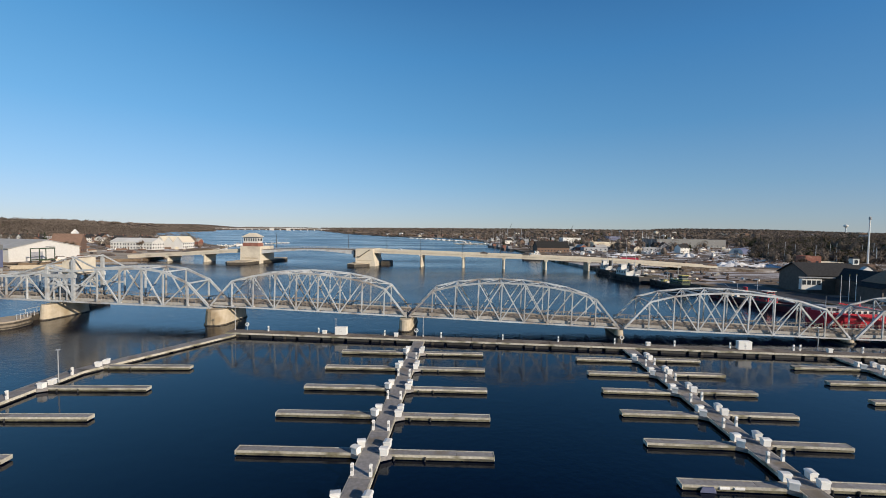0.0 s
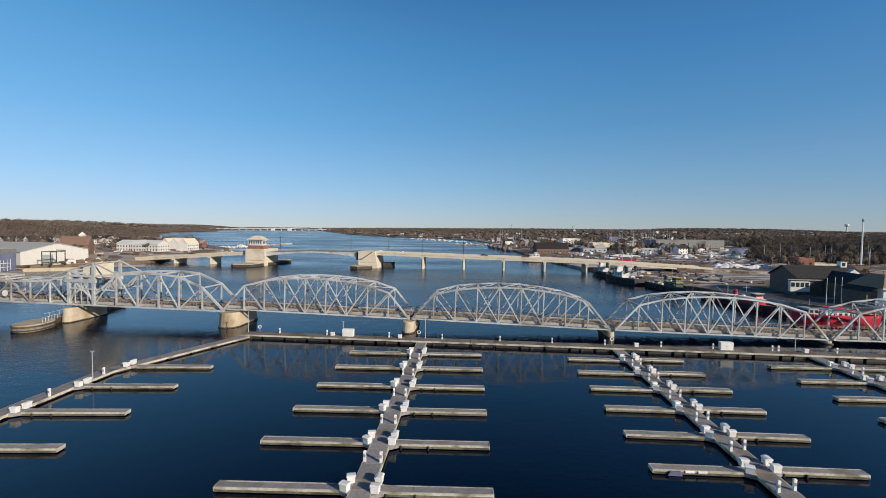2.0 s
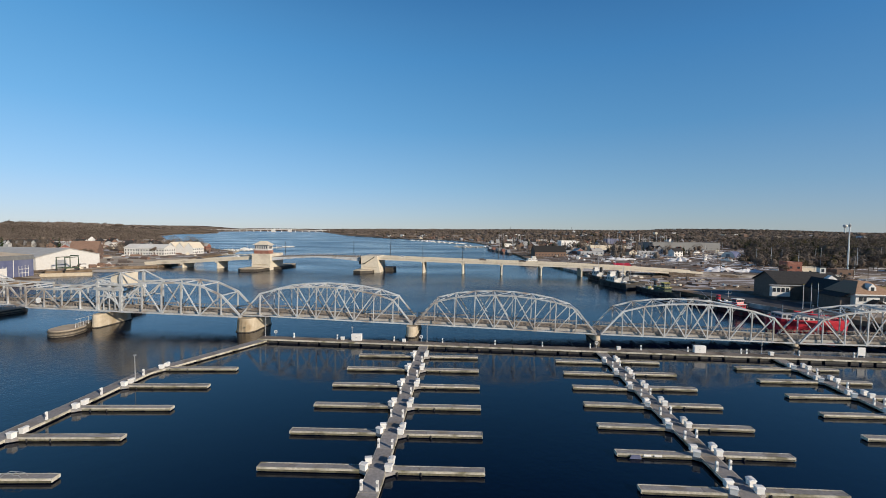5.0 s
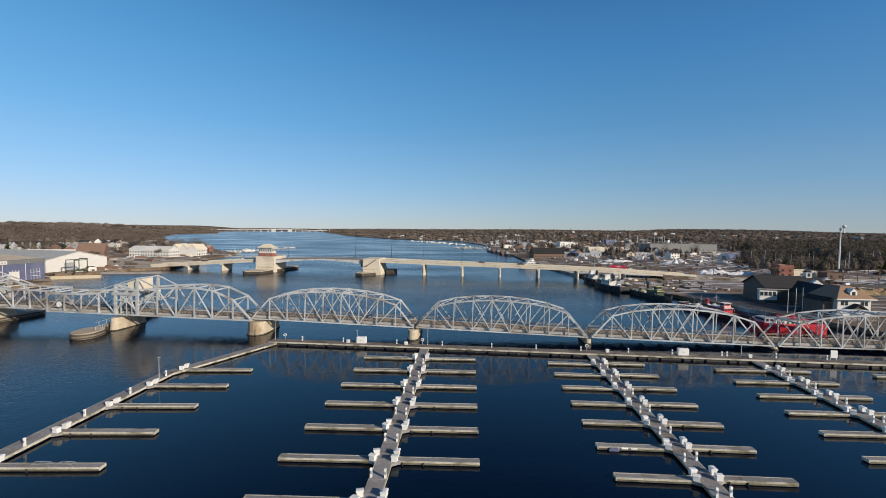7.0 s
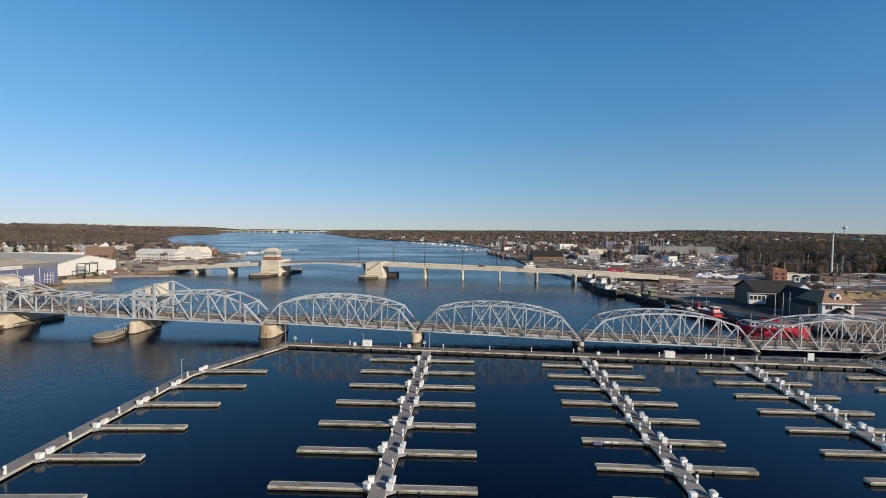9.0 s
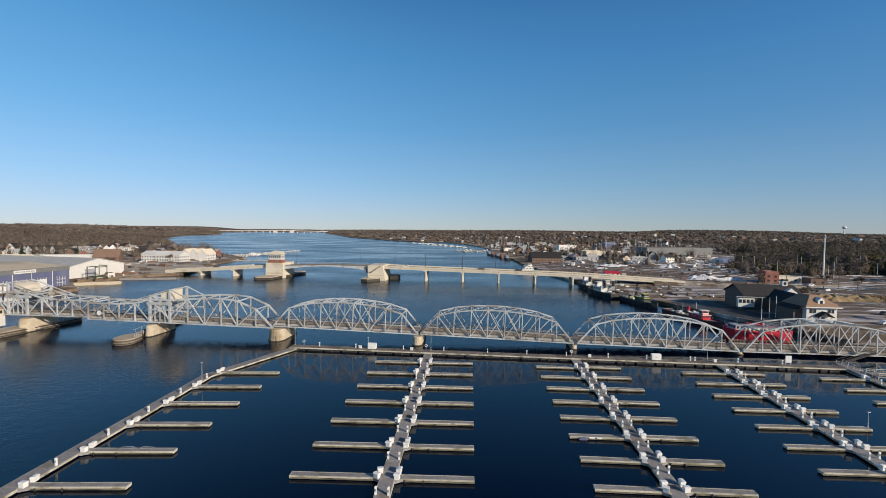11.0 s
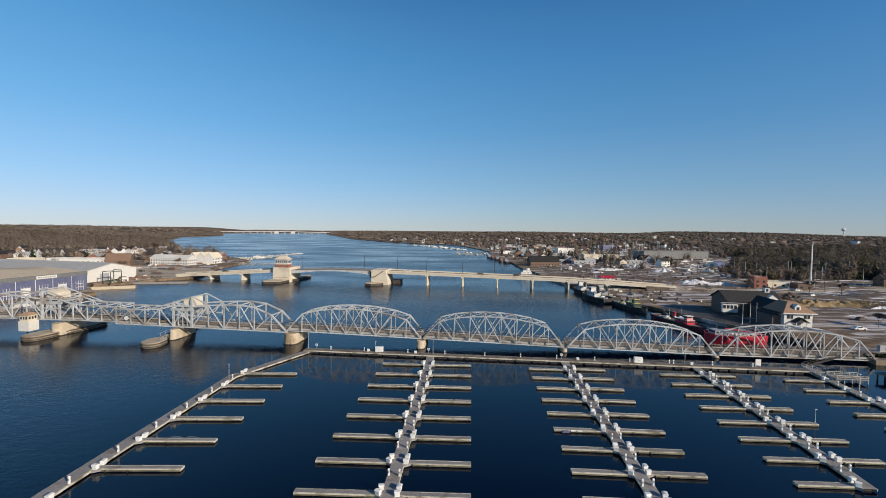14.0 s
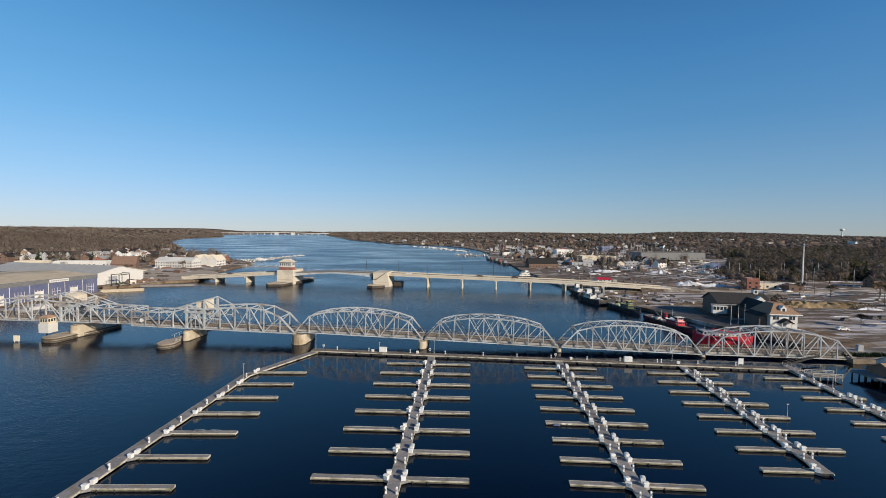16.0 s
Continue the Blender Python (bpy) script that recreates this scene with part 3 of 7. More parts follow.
def finger(p, q, w, top, group):
    """Finger pier with knees at its root, edge boards, floats and rubber fenders."""
    m, L = frame2(p, q)
    t = thing("finger_pier", "weathered timber finger pier floating on the water", "finger pier", m, group)
    n = 3
    for i in range(n):
        part("deck_section", Mesh().box(L * i / n + 0.015, -w / 2 + 0.05, top - 0.08, L * (i + 1) / n - 0.015, w / 2 - 0.05, top + random.uniform(-0.01, 0.012)), M_WOOD, t)
    for s in (-1, 1):
        part("edge_board", Mesh().box(0, s * w / 2 - 0.05, top - 0.19, L, s * w / 2 + 0.05, top + 0.035), M_FASCIA, t, "pale timber edge board")
        part("rubbing_board", Mesh().box(0.02, s * w / 2 - 0.04, top - 0.42, L - 0.02, s * w / 2 + 0.03, top - 0.20), M_ALGAE, t, "stained lower board at the waterline")
    part("end_board", Mesh().box(L, -w / 2 - 0.05, top - 0.36, L + 0.08, w / 2 + 0.05, top + 0.03), M_FASCIA, t)
    for i in range(4):
        x = L * (i + 0.5) / 4
        part("float", Mesh().box(x - 0.9, -w / 2 + 0.12, -0.25, x + 0.9, w / 2 - 0.12, top - 0.1), M_FLOAT, t)
    for i in range(2):
        x = L * (0.14 + 0.22 * i + random.uniform(-0.03, 0.03))
        part("fender", Mesh().rod((x, -w / 2 - 0.13, top - 0.55), (x, -w / 2 - 0.13, top - 0.12), 0.085, 0.085, 8), M_BLACK, t, "black rubber fender")
    return t


def dock_box_thing():
    """White moulded locker with a sloping lid."""
    t = thing("dock_box", "white fibreglass dock box standing on the walkway edge", "dock box", None, "dock boxes of the marina")
    prof = [(-0.33, 0.0), (0.33, 0.0), (0.39, 0.66), (-0.39, 0.66)]
    k = 0.87
    body = Mesh().add([(x * k, y * k, z * k) for x in (-0.40, 0.40) for y, z in prof], [(3, 2, 1, 0), (4, 5, 6, 7), (0, 1, 5, 4), (1, 2, 6, 5), (2, 3, 7, 6), (3, 0, 4, 7)])
    part("body", body, M_GRP, t)
    lid = [(-0.43, 0.66), (0.43, 0.66), (0.43, 0.74), (0.14, 0.84), (-0.30, 0.84), (-0.43, 0.76)]
    nl = len(lid)
    me = Mesh().add([(x * k, y * k, z * k) for x in (-0.47, 0.47) for y, z in lid], [tuple(range(nl - 1, -1, -1)), tuple(range(nl, 2 * nl))] + [(i, (i + 1) % nl, nl + (i + 1) % nl, nl + i) for i in range(nl)])
    part("lid", me, M_GRP, t)
    return t


def pedestal_thing():
    t = thing("power_pedestal", "white power pedestal standing on the dock edge", "power pedestal", None, "power pedestals of the marina")
    part("post", Mesh().prism([(-0.13, -0.11), (0.13, -0.11), (0.13, 0.11), (-0.13, 0.11)], 0, 0.95, 0.92), M_GRP, t)
    part("cap", Mesh().prism([(-0.16, -0.14), (0.16, -0.14), (0.16, 0.14), (-0.16, 0.14)], 0.95, 1.08, 0.55), M_GRP, t)
    part("socket_panel", Mesh().box(-0.09, -0.135, 0.45, 0.09, -0.112, 0.75), M_GREYPLASTIC, t, "grey socket panel")
    return t


def lamp_post(x, y, z, h, group="lamp posts of the marina"):
    t = thing("lamp_post", "slim grey lamp post standing on the dock", "lamp post", pose(x, y, z), group)
    part("pole", Mesh().rod((0, 0, 0), (0, 0, h), 0.07, 0.05), M_POLE, t)
    part("base", Mesh().rod((0, 0, 0), (0, 0, 0.25), 0.14, 0.12), M_POLE, t)
    part("lamp_head", Mesh().prism([(-0.25, -0.16), (0.25, -0.16), (0.25, 0.16), (-0.25, 0.16)], h, h + 0.14, 0.7), M_GREYPLASTIC, t)
    return t


TOP = 0.5
G = "walkways of the marina"
BOX, PED = dock_box_thing(), pedestal_thing()
used = {"box": 0, "ped": 0}


def put(ob, key, m):
    """First use moves the built one, later uses copy it."""
    used[key] += 1
    if used[key] == 1:
        ob.matrix_basis = m
        return ob
    return copy_thing(ob, m)


def on_spine(s0, s1, y):
    return s0[0] + (s1[0] - s0[0]) * (y - s0[1]) / (s1[1] - s0[1])


def knee(x, y, side, ang, group):
    t = solid("dock_knee", Mesh().prism([(0, -1.1), (1.0, -0.5), (1.0, 0.5), (0, 1.1)] if side > 0 else [(0, 1.1), (-1.0, 0.5), (-1.0, -0.5), (0, -1.1)], 0.12, TOP + 0.03),
              M_WOOD, "triangular timber knee bracing a finger pier", "dock knee", pose(x, y, 0, 0, 0, ang), group)
    return t


def dock(s0, s1, w, left, right, lslope, rslope, group, boxes=True, mids=True):
    """A spine from s0 (near) to s1 (far); left and right give the line of finger tips and the rows."""
    walkway(s0, s1, w, TOP + 0.06, "grey weathered timber main walkway of the marina", G)
    ang = math.degrees(math.atan2(s1[1] - s0[1], s1[0] - s0[0])) - 90
    for side, spec, sl in ((-1, left, lslope), (1, right, rslope)):
        if not spec:
            continue
        (xa, ya), (xb, yb), ys = spec
        for i, y in enumerate(ys):
            tx = xa + (xb - xa) * (y - ya) / (yb - ya)
            c = on_spine(s0, s1, y)
            sx = c + side * (w / 2 + 0.08)
            yr = y - sl * (tx - sx)
            finger((sx, yr), (tx, y), 0.95, TOP, group)
            knee(sx, yr, side, ang, group.replace("fingers", "knees"))
            if boxes:
                a, b = (0.30, -0.55) if side > 0 else (0.55, -0.45)
                put(BOX, "box", pose(c + side * (w / 2 + a), yr + b, TOP + 0.032, 0, 0, ang + (0 if side > 0 else -24) + random.uniform(-7, 7)))
                put(BOX, "box", pose(c + side * (w / 2 + 0.48 - 0.25 * (side < 0)), yr + 0.80, TOP + 0.032, 0, 0, ang + (90 if side > 0 else 8) + random.uniform(-9, 9)))
            if mids:
                ym = yr - (ys[0] - ys[1]) / 2 if len(ys) > 1 else yr - 4
                if ym > s0[1] + 0.5:
                    put(PED, "ped", pose(on_spine(s0, s1, ym) + side * (w / 2 - 0.16), ym, TOP + 0.062, 0, 0, ang))


dock((-3.7, 0), (2.9, 80.5), 1.95, ((-15.9, 13.6), (-10.3, 72.2), [72.7 - 8.4 * i for i in range(8)]),
     ((8.7, 12.1), (13.9, 70.8), [71.4 - 8.4 * i for i in range(8)]), -0.05, -0.05, "fingers of the second dock")
dock((33.6, 2), (41.0, 75.0), 1.95, ((24.4, 11.5), (29.5, 68.6), [69.1 - 7.14 * i for i in range(9)]),
     ((44.6, 10.1), (49.8, 68.0), [68.2 - 7.2 * i for i in range(9)]), -0.08, -0.08, "fingers of the third dock")
dock((67.4, 14.2), (76.9, 74.5), 1.95, ((57.6, 15.2), (63.3, 64.6), [65.1 - 7.05 * i for i in range(8)]),
     ((77.3, 21.4), (82.2, 63.4), [63.9 - 7.0 * i for i in range(7)]), -0.06, -0.06, "fingers of the fourth dock")
dock((97.6, 20), (107.0, 71.0), 1.95, ((90.6, 33.0), (93.5, 60.8), [61.3 - 6.95 * i for i in range(6)]),
     ((104.2, 39.6), (106.4, 46.2), [46.7, 40.1, 33.2]), -0.06, -0.06, "fingers of the fifth dock")
dock((-50.2, 2), (-46.3, 62.0), 2.3, None, ((-35.7, 10.8), (-31.4, 63.3), [63.8 - 8.8 * i for i in range(7)]), 0, 0.0, "fingers of the first dock")
walkway((-46.3, 61.4), (-34.2, 84.2), 2.2, TOP + 0.06, "narrow timber walkway linking the marina docks", G)
OUT0, OUT1 = (-35.4, 85.0), (109.0, 67.6)
walkway(OUT0, OUT1, 2.6, 0.9, "long timber outer walkway in front of the steel bridge", G, 4.8, True, M_OLDWOOD)


def on_outer(x, off=0.0):
    return x, OUT0[1] + (OUT1[1] - OUT0[1]) * (x - OUT0[0]) / (OUT1[0] - OUT0[0]) + off


ANG_OUT = math.degrees(math.atan2(OUT1[1] - OUT0[1], OUT1[0] - OUT0[0]))
for x in (-27.5, -17.2, -4.0, 7.0, 18.7, 29.0, 39.2, 49.8, 59.4, 70.1, 71.2, 81.5, 92.0):
    put(PED, "ped", pose(*on_outer(x, 0.6), 0.902, 0, 0, ANG_OUT))
for x in (-15.9, -1.7, 45.0, 75.8):
    put(BOX, "box", pose(*on_outer(x, 0.3), 0.902, 0, 0, ANG_OUT))


def dock_cabinet(x):
    t = thing("dock_cabinet", "large white storage cabinet on the outer walkway", "cabinet", pose(*on_outer(x, 0.4), 0.902, 0, 0, ANG_OUT), "cabinets on the outer walkway")
    part("body", Mesh().prism([(-1.15, -0.45), (1.15, -0.45), (1.15, 0.45), (-1.15, 0.45)], 0, 1.35), M_GRP, t)
    part("lid", Mesh().prism([(-1.2, -0.5), (1.2, -0.5), (1.2, 0.5), (-1.2, 0.5)], 1.35, 1.5, 0.92), M_GRP, t)
    for s in (-1, 1):
        d = part("door", Mesh().box(s * 0.56 - 0.52, -0.475, 0.1, s * 0.56 + 0.52, -0.452, 1.28), M_GRP, t)
        part("handle", Mesh().box(s * 0.12 - 0.03, -0.50, 0.6, s * 0.12 + 0.03, -0.478, 0.8), M_GREYPLASTIC, d)


dock_cabinet(-12.6)
dock_cabinet(61.6)


def life_ring_stand(x):
    t = thing("life_ring_stand", "white life ring hung on a short post", "life ring", pose(*on_outer(x, 0.9), 0.902, 0, 0, ANG_OUT), "life rings on the outer walkway")
    part("post", Mesh().rod((0, 0, 0), (0, 0, 1.3), 0.05), M_POLE, t)
    ring = Mesh()
    n, r = 14, 0.33
    for i in range(n):
        a, b = 2 * math.pi * i / n, 2 * math.pi * (i + 1) / n
        ring.beam((r * math.cos(a), -0.08, 1.2 + r * math.sin(a)), (r * math.cos(b), -0.08, 1.2 + r * math.sin(b)), 0.14, 0.12)
    part("ring", ring, M_GRP, t)


for x in (-32.0, 2.2, 40.6):
    life_ring_stand(x)
for x, h in ((-13.8, 2.8), (3.5, 4.0), (74.4, 4.2), (-34.6, 4.6)):
    lamp_post(*on_outer(x, 0.95), 0.9, h)
lamp_post(-45.0, 56.6, TOP + 0.06, 4.3)
lamp_post(79.0, 36.2, TOP, 2.6)
lamp_post(104.8, 53.0, TOP, 4.2)
# ---- fenders and control house of the old bridge ----
def fender_island(m, pts_w, length, label):
    """Rounded timber-clad fender with a concrete top and a rail."""
    t = thing("fender_island", label, "bridge fender", m, "fenders of the old bridge")
    part("core", Mesh().prism(stadium(0, 0, pts_w, length, 14), -3, 1.3), M_FENDER, t)
    part("top_slab", Mesh().prism(stadium(0, 0, pts_w + 0.2, length + 0.2, 14), 1.3, 1.55), M_PAVING, t, "pale worn top slab")
    outline = stadium(0, 0, pts_w + 0.1, length + 0.1, 14)
    board = Mesh().box(-0.16, -0.05, -0.8, 0.16, 0.07, 1.29).data("plank", M_FENDER)
    for (xa, ya), (xb, yb) in zip(outline, outline[1:] + outline[:1]):
        run = math.hypot(xb - xa, yb - ya)
        k = max(1, round(run / 0.42))
        for i in range(k if run > 0.1 else 0):
            f = (i + 0.5) / k
            part("plank", board, None, t, "", pose(xa + (xb - xa) * f, ya + (yb - ya) * f, 0, 0, 0, math.degrees(math.atan2(yb - ya, xb - xa))))
    for i in range(6):
        y = length * (-0.1 + 0.11 * i)
        part("rail_post", Mesh().rod((pts_w * 0.42, y, 1.55), (pts_w * 0.42, y, 2.65), 0.06, 0.05, 6), M_POLE, t)
    part("rail", Mesh().beam((pts_w * 0.42, -length * 0.1, 2.6), (pts_w * 0.42, length * 0.45, 2.6), 0.06, 0.07), M_POLE, t)
    for z in (0.3, 1.05):
        ring = stadium(0, 0, pts_w + 0.35, length + 0.35, 10)
        w = Mesh()
        for p, q in zip(ring, ring[1:] + ring[:1]):
            w.beam((*p, z), (*q, z), 0.18, 0.28)
        part("wale", w, M_SKIRT, t, "dark timber rubbing strake")
    return t


fender_island(pose(-84.6, 91.3, 0, 0, 0, 4), 5.6, 8.0, "oval concrete fender island beside the bridge pier")
fender_island(pose(-125.0, 107.6, 0, 0, 0, -12), 6.2, 27.0, "long oval concrete fender island round the bridge pier")


def catwalk(p, q, posts):
    m, L = frame2(p, q)
    t = thing("fender_walkway", "narrow timber walkway with rail posts by the bridge pier", "walkway", m, "fender walkways of the old bridge")
    part("wall", Mesh().box(0, -0.8, -2, L, 0.8, 1.3), M_SKIRT, t)
    part("deck", Mesh().box(0, -0.95, 1.3, L, 0.95, 1.45), M_WOOD, t)
    for i in range(posts):
        x = L * (i + 0.5) / posts
        part("rail_post", Mesh().rod((x, 0.8, 1.45), (x, 0.8, 2.6), 0.06, 0.06, 6), M_POLE, t)
    part("rail", Mesh().beam((0, 0.8, 2.55), (L, 0.8, 2.55), 0.06, 0.08), M_POLE, t)


catwalk((-85.2, 95.5), (-86.5, 122.0), 9)


def control_house(x, y, ang):
    t = thing("control_house", "small cream bridge tender house on a concrete pier", "control house", pose(x, y, 0.4, 0, 0, ang) @ Matrix.Diagonal((0.62, 0.8, 0.88, 1)))
    part("bracket_base", Mesh().prism([(-3.0, -1.8), (3.0, -1.8), (3.0, 2.6), (-3.0, 2.6)], 1.4, 5.1), M_WHITE, t, "pale boxed base under the house")
    part("wall", Mesh().box(-2.5, -1.6, 5.1, 2.5, 2.4, 7.5), M_CREAM, t)
    part("roof", Mesh().prism([(-3.0, -2.1), (3.0, -2.1), (3.0, 2.9), (-3.0, 2.9)], 7.5, 8.4, 0.35), M_ROOF_TAN, t)
    for x in (-2.2, 2.2):
        part("support_pile", Mesh().rod((x, 1.4, -3), (x, 1.4, 2.6), 0.35, 0.35, 8), M_SKIRT, t)
    for i in (-1, 0, 1):
        part("window", Mesh().box(i * 1.5 - 0.45, -1.64, 5.9, i * 1.5 + 0.45, -1.59, 7.0), M_GLASS, t)
        part("window", Mesh().box(2.49, i * 1.2 - 0.1, 5.9, 2.54, i * 1.2 + 0.7, 7.0), M_GLASS, t)


control_house(-134.0, 102.6, YAW)
solid("channel_sign", Mesh().box(-1.0, -0.1, 0.4, 1.0, 0.1, 2.3).rod((-0.7, 0, -2), (-0.7, 0, 2.2), 0.12).rod((0.7, 0, -2), (0.7, 0, 2.2), 0.12), M_CREAM,
               "pale board on two piles standing in the water", "channel sign", pose(-137.5, 94.9, 0, 0, 0, 0))
for x in (-99.5,):
    solid("clearance_sign", Mesh().prism([(0.75 * math.cos(a), 0.75 * math.sin(a)) for a in [math.pi * i / 6 for i in range(12)]], -0.05, 0.05), M_GRP,
          "round white sign hung on the bascule span", "sign", bridge_at(x, 6.6) @ pose(0, -0.42, 0, 90, 0, 0))

# ---- the newer concrete bascule bridge ----
YAW2 = -7.97
RY = lambda x: 246 - 0.14 * x
RW = 13.0
PROFILE = [(-186, 3.4), (-158, 5.2), (-131, 7.1), (-112, 8.6), (-68, 10.4), (-38, 10.2), (-1, 9.3), (23, 8.8), (46, 8.4), (69, 7.9), (92, 7.4), (116, 6.5), (140, 5.3), (178, 3.5), (216, 2.45)]


def deck_z(x):
    for (xa, za), (xb, zb) in zip(PROFILE, PROFILE[1:]):
        if x <= xb:
            return za + (zb - za) * (x - xa) / (xb - xa)
    return PROFILE[-1][1]


def slab(x0, x1, y0, y1, lo, hi, n=1):
    """A strip along the newer bridge that follows its rise; lo and hi count from the parapet's top."""
    me = Mesh()
    xs = [x0 + (x1 - x0) * i / n for i in range(n + 1)]
    vs = [(x, RY(x) + y, deck_z(x) + z) for x in xs for y, z in ((y0, lo), (y1, lo), (y1, hi), (y0, hi))]
    fs = [(0, 1, 2, 3), tuple(4 * n + i for i in (3, 2, 1, 0))]
    for i in range(n):
        for j in range(4):
            a, b = 4 * i + j, 4 * i + (j + 1) % 4
            fs.append((a, a + 4, b + 4, b))
    return me.add(vs, fs)


PIERS2 = [-158, -134, -106, -32, -1, 23, 46, 69, 92, 116]
ends = [-184] + PIERS2 + [140]
new_bridge = "spans of the concrete bridge"
for xa, xb in zip(ends, ends[1:]):
    if (xa, xb) == (-106, -32):
        continue
    t = thing("bridge_span", "tan concrete girder bridge span with parapets", "bridge", None, new_bridge)
    part("deck", slab(xa, xb, 0.3, RW - 0.3, -1.2, -0.85, 2), M_ROAD, t)
    for y in (0, RW - 0.3):
        part("parapet", slab(xa + 0.02, xb - 0.02, y, y + 0.3, -1.1, -0.1, 2), M_CONC_PALE, t)
    for y in (0.25, 3.2, 6.4, 9.6, RW - 0.8):
        part("girder", slab(xa + 0.1, xb - 0.1, y, y + 0.5, -2.3, -1.1, 2), M_CONC_PALE if y < 1 else M_CONC, t)
t = thing("bascule_leaf_span", "steel bascule span of the concrete bridge, closed", "drawbridge", None)
part("deck", slab(-100, -40, 0.3, RW - 0.3, -1.2, -0.9, 8), M_ROAD, t)
for y in (0, RW - 0.2):
    rail = slab(-100, -40, y, y + 0.12, -0.12, 0.0, 8)
    for i in range(31):
        x = -100 + 2 * i
        rail.beam((x, RY(x) + y + 0.06, deck_z(x) - 1.2), (x, RY(x) + y + 0.06, deck_z(x) - 0.05), 0.1, 0.1)
    part("railing", rail, M_POLE, t)
    arch = Mesh()
    n = 14
    vs, fs = [], []
    for i in range(n + 1):
        x = -100 + 60 * i / n
        u = abs(2 * i / n - 1)
        for yy, z in ((y, -1.9 - 1.9 * u * u), (y + 0.4, -1.9 - 1.9 * u * u), (y + 0.4, -1.15), (y, -1.15)):
            vs.append((x, RY(x) + yy, deck_z(x) + z))
    fs = [(0, 1, 2, 3), tuple(4 * n + i for i in (3, 2, 1, 0))] + [(4 * i + j, 4 * i + j + 4, 4 * i + (j + 1) % 4 + 4, 4 * i + (j + 1) % 4) for i in range(n) for j in range(4)]
    part("arched_girder", arch.add(vs, fs), M_STEEL, t, "pale arched steel girder")
    for i in range(1, 15):
        x = -100 + 4 * i
        part("stiffener", Mesh().box(x - 0.12, RY(x) + y - 0.08, deck_z(x) - 2.4, x + 0.12, RY(x) + y, deck_z(x) - 1.2), M_STEEL, t)


def bent(x):
    """Column pier with a cap beam."""
    t = thing("bridge_pier", "slim concrete wall pier under the concrete bridge", "bridge pier", pose(x, RY(x), 0, 0, 0, YAW2), "piers of the concrete bridge")
    h = deck_z(x) - 2.3
    part("wall", Mesh().prism(stadium(0, RW / 2, 1.3, RW - 2), -3, h - 0.8), M_CONC_PALE, t)
    part("cap", Mesh().box(-0.9, 0.2, h - 0.8, 0.9, RW - 0.2, h), M_CONC_PALE, t)


for x in PIERS2:
    if x not in (-106, -32):
        bent(x)


def tower_pier(x0, x1, tower):
    t = thing("bascule_pier", "massive tan concrete bascule pier with timber fender", "bridge pier", None, "bascule piers of the concrete bridge")
    xm = (x0 + x1) / 2
    M2 = pose(xm, RY(xm), 0, 0, 0, YAW2)
    w = (x1 - x0) / 2
    if tower:
        body = Mesh().prism([(-w, -2.0), (w, -2.0), (w, RW + 2), (-w, RW + 2)], -3, 10.2, 0.98)
    else:
        body = Mesh().add([(x, y, z) for y in (-2.0, RW + 2) for x, z in ((-w, -3), (w + 1.6, -3), (w - 0.2, 5.0), (w - 0.9, 10.0), (-w, 10.0))],
                          [(0, 1, 2, 3, 4), (9, 8, 7, 6, 5)] + [(i, i + 5, (i + 1) % 5 + 5, (i + 1) % 5) for i in range(5)])
    part("body", body, M_CONC_PALE, t, "", M2)
    part("recess_panel", Mesh().box(-w + 1.2, -2.08, 3.0, w - 1.2, -1.98, 3.5), M_CONC, t, "", M2)
    if not tower:
        part("stair", Mesh().beam((-w + 2.6, -2.35, 5.6), (w - 2.4, -2.35, 9.6), 0.5, 0.35), M_SKIRT, t, "dark steel stair on the pier face", M2)
        part("stair_landing", Mesh().box(-w + 1.2, -2.75, 5.3, -w + 3.0, -2.02, 5.6), M_SKIRT, t, "", M2)
        # shadow on the pier's left face, built as a dark box round the girder tails
        part("girder_shade", Mesh().box(-w - 2.2, 1.0, 4.6, -w - 0.01, RW - 1.0, 8.6), M_SKIRT, t, "dark box for the shadowed face and girder tails beside the pier", M2)
        part("mooring_dolphin", Mesh().box(w + 2.0, 6.0, -3, w + 7.0, RW + 3, 2.6), M_SKIRT, t, "dark timber dolphin", M2)
    fen = [(-w - 1.5, -14), (-w + 1, -16.5), (w - 2, -14), (w + 3, RW + 14), (w, RW + 20), (-w - 1, RW + 14)] if tower else [(-w - 2.5, -9), (-w + 2, -10.5), (w - 3, -6.0), (w, RW + 12), (-w - 2, RW + 14)]
    part("fender", Mesh().prism(fen, -3, 1.6), M_SKIRT, t, "dark timber fender wall", M2)
    part("fender_top", Mesh().prism(fen, 1.6, 1.9, 0.985), M_CONC, t, "", M2)
    return M2, w


M2, w = tower_pier(-109.0, -96.5, True)
ct = thing("bridge_control_tower", "brick and white control tower with a hipped roof", "control tower", M2)
part("brick_band", Mesh().box(-4.9, -1.5, 10.2, 4.9, 4.5, 12.3), M_BRICK, ct, "red brick lower wall")
part("cabin", Mesh().prism([(-4.5, -1.2), (4.5, -1.2), (4.5, 4.2), (-4.5, 4.2)], 12.3, 15.8), M_WHITE, ct)
part("roof", Mesh().prism([(-5.4, -2.2), (5.4, -2.2), (5.4, 5.2), (-5.4, 5.2)], 15.8, 18.2, 0.30), M_CREAM, ct)
for i in range(6):
    part("window", Mesh().box(-4.2 + 1.45 * i, -1.24, 13.4, -3.5 + 1.45 * i, -1.19, 15.0), M_GLASS, ct)
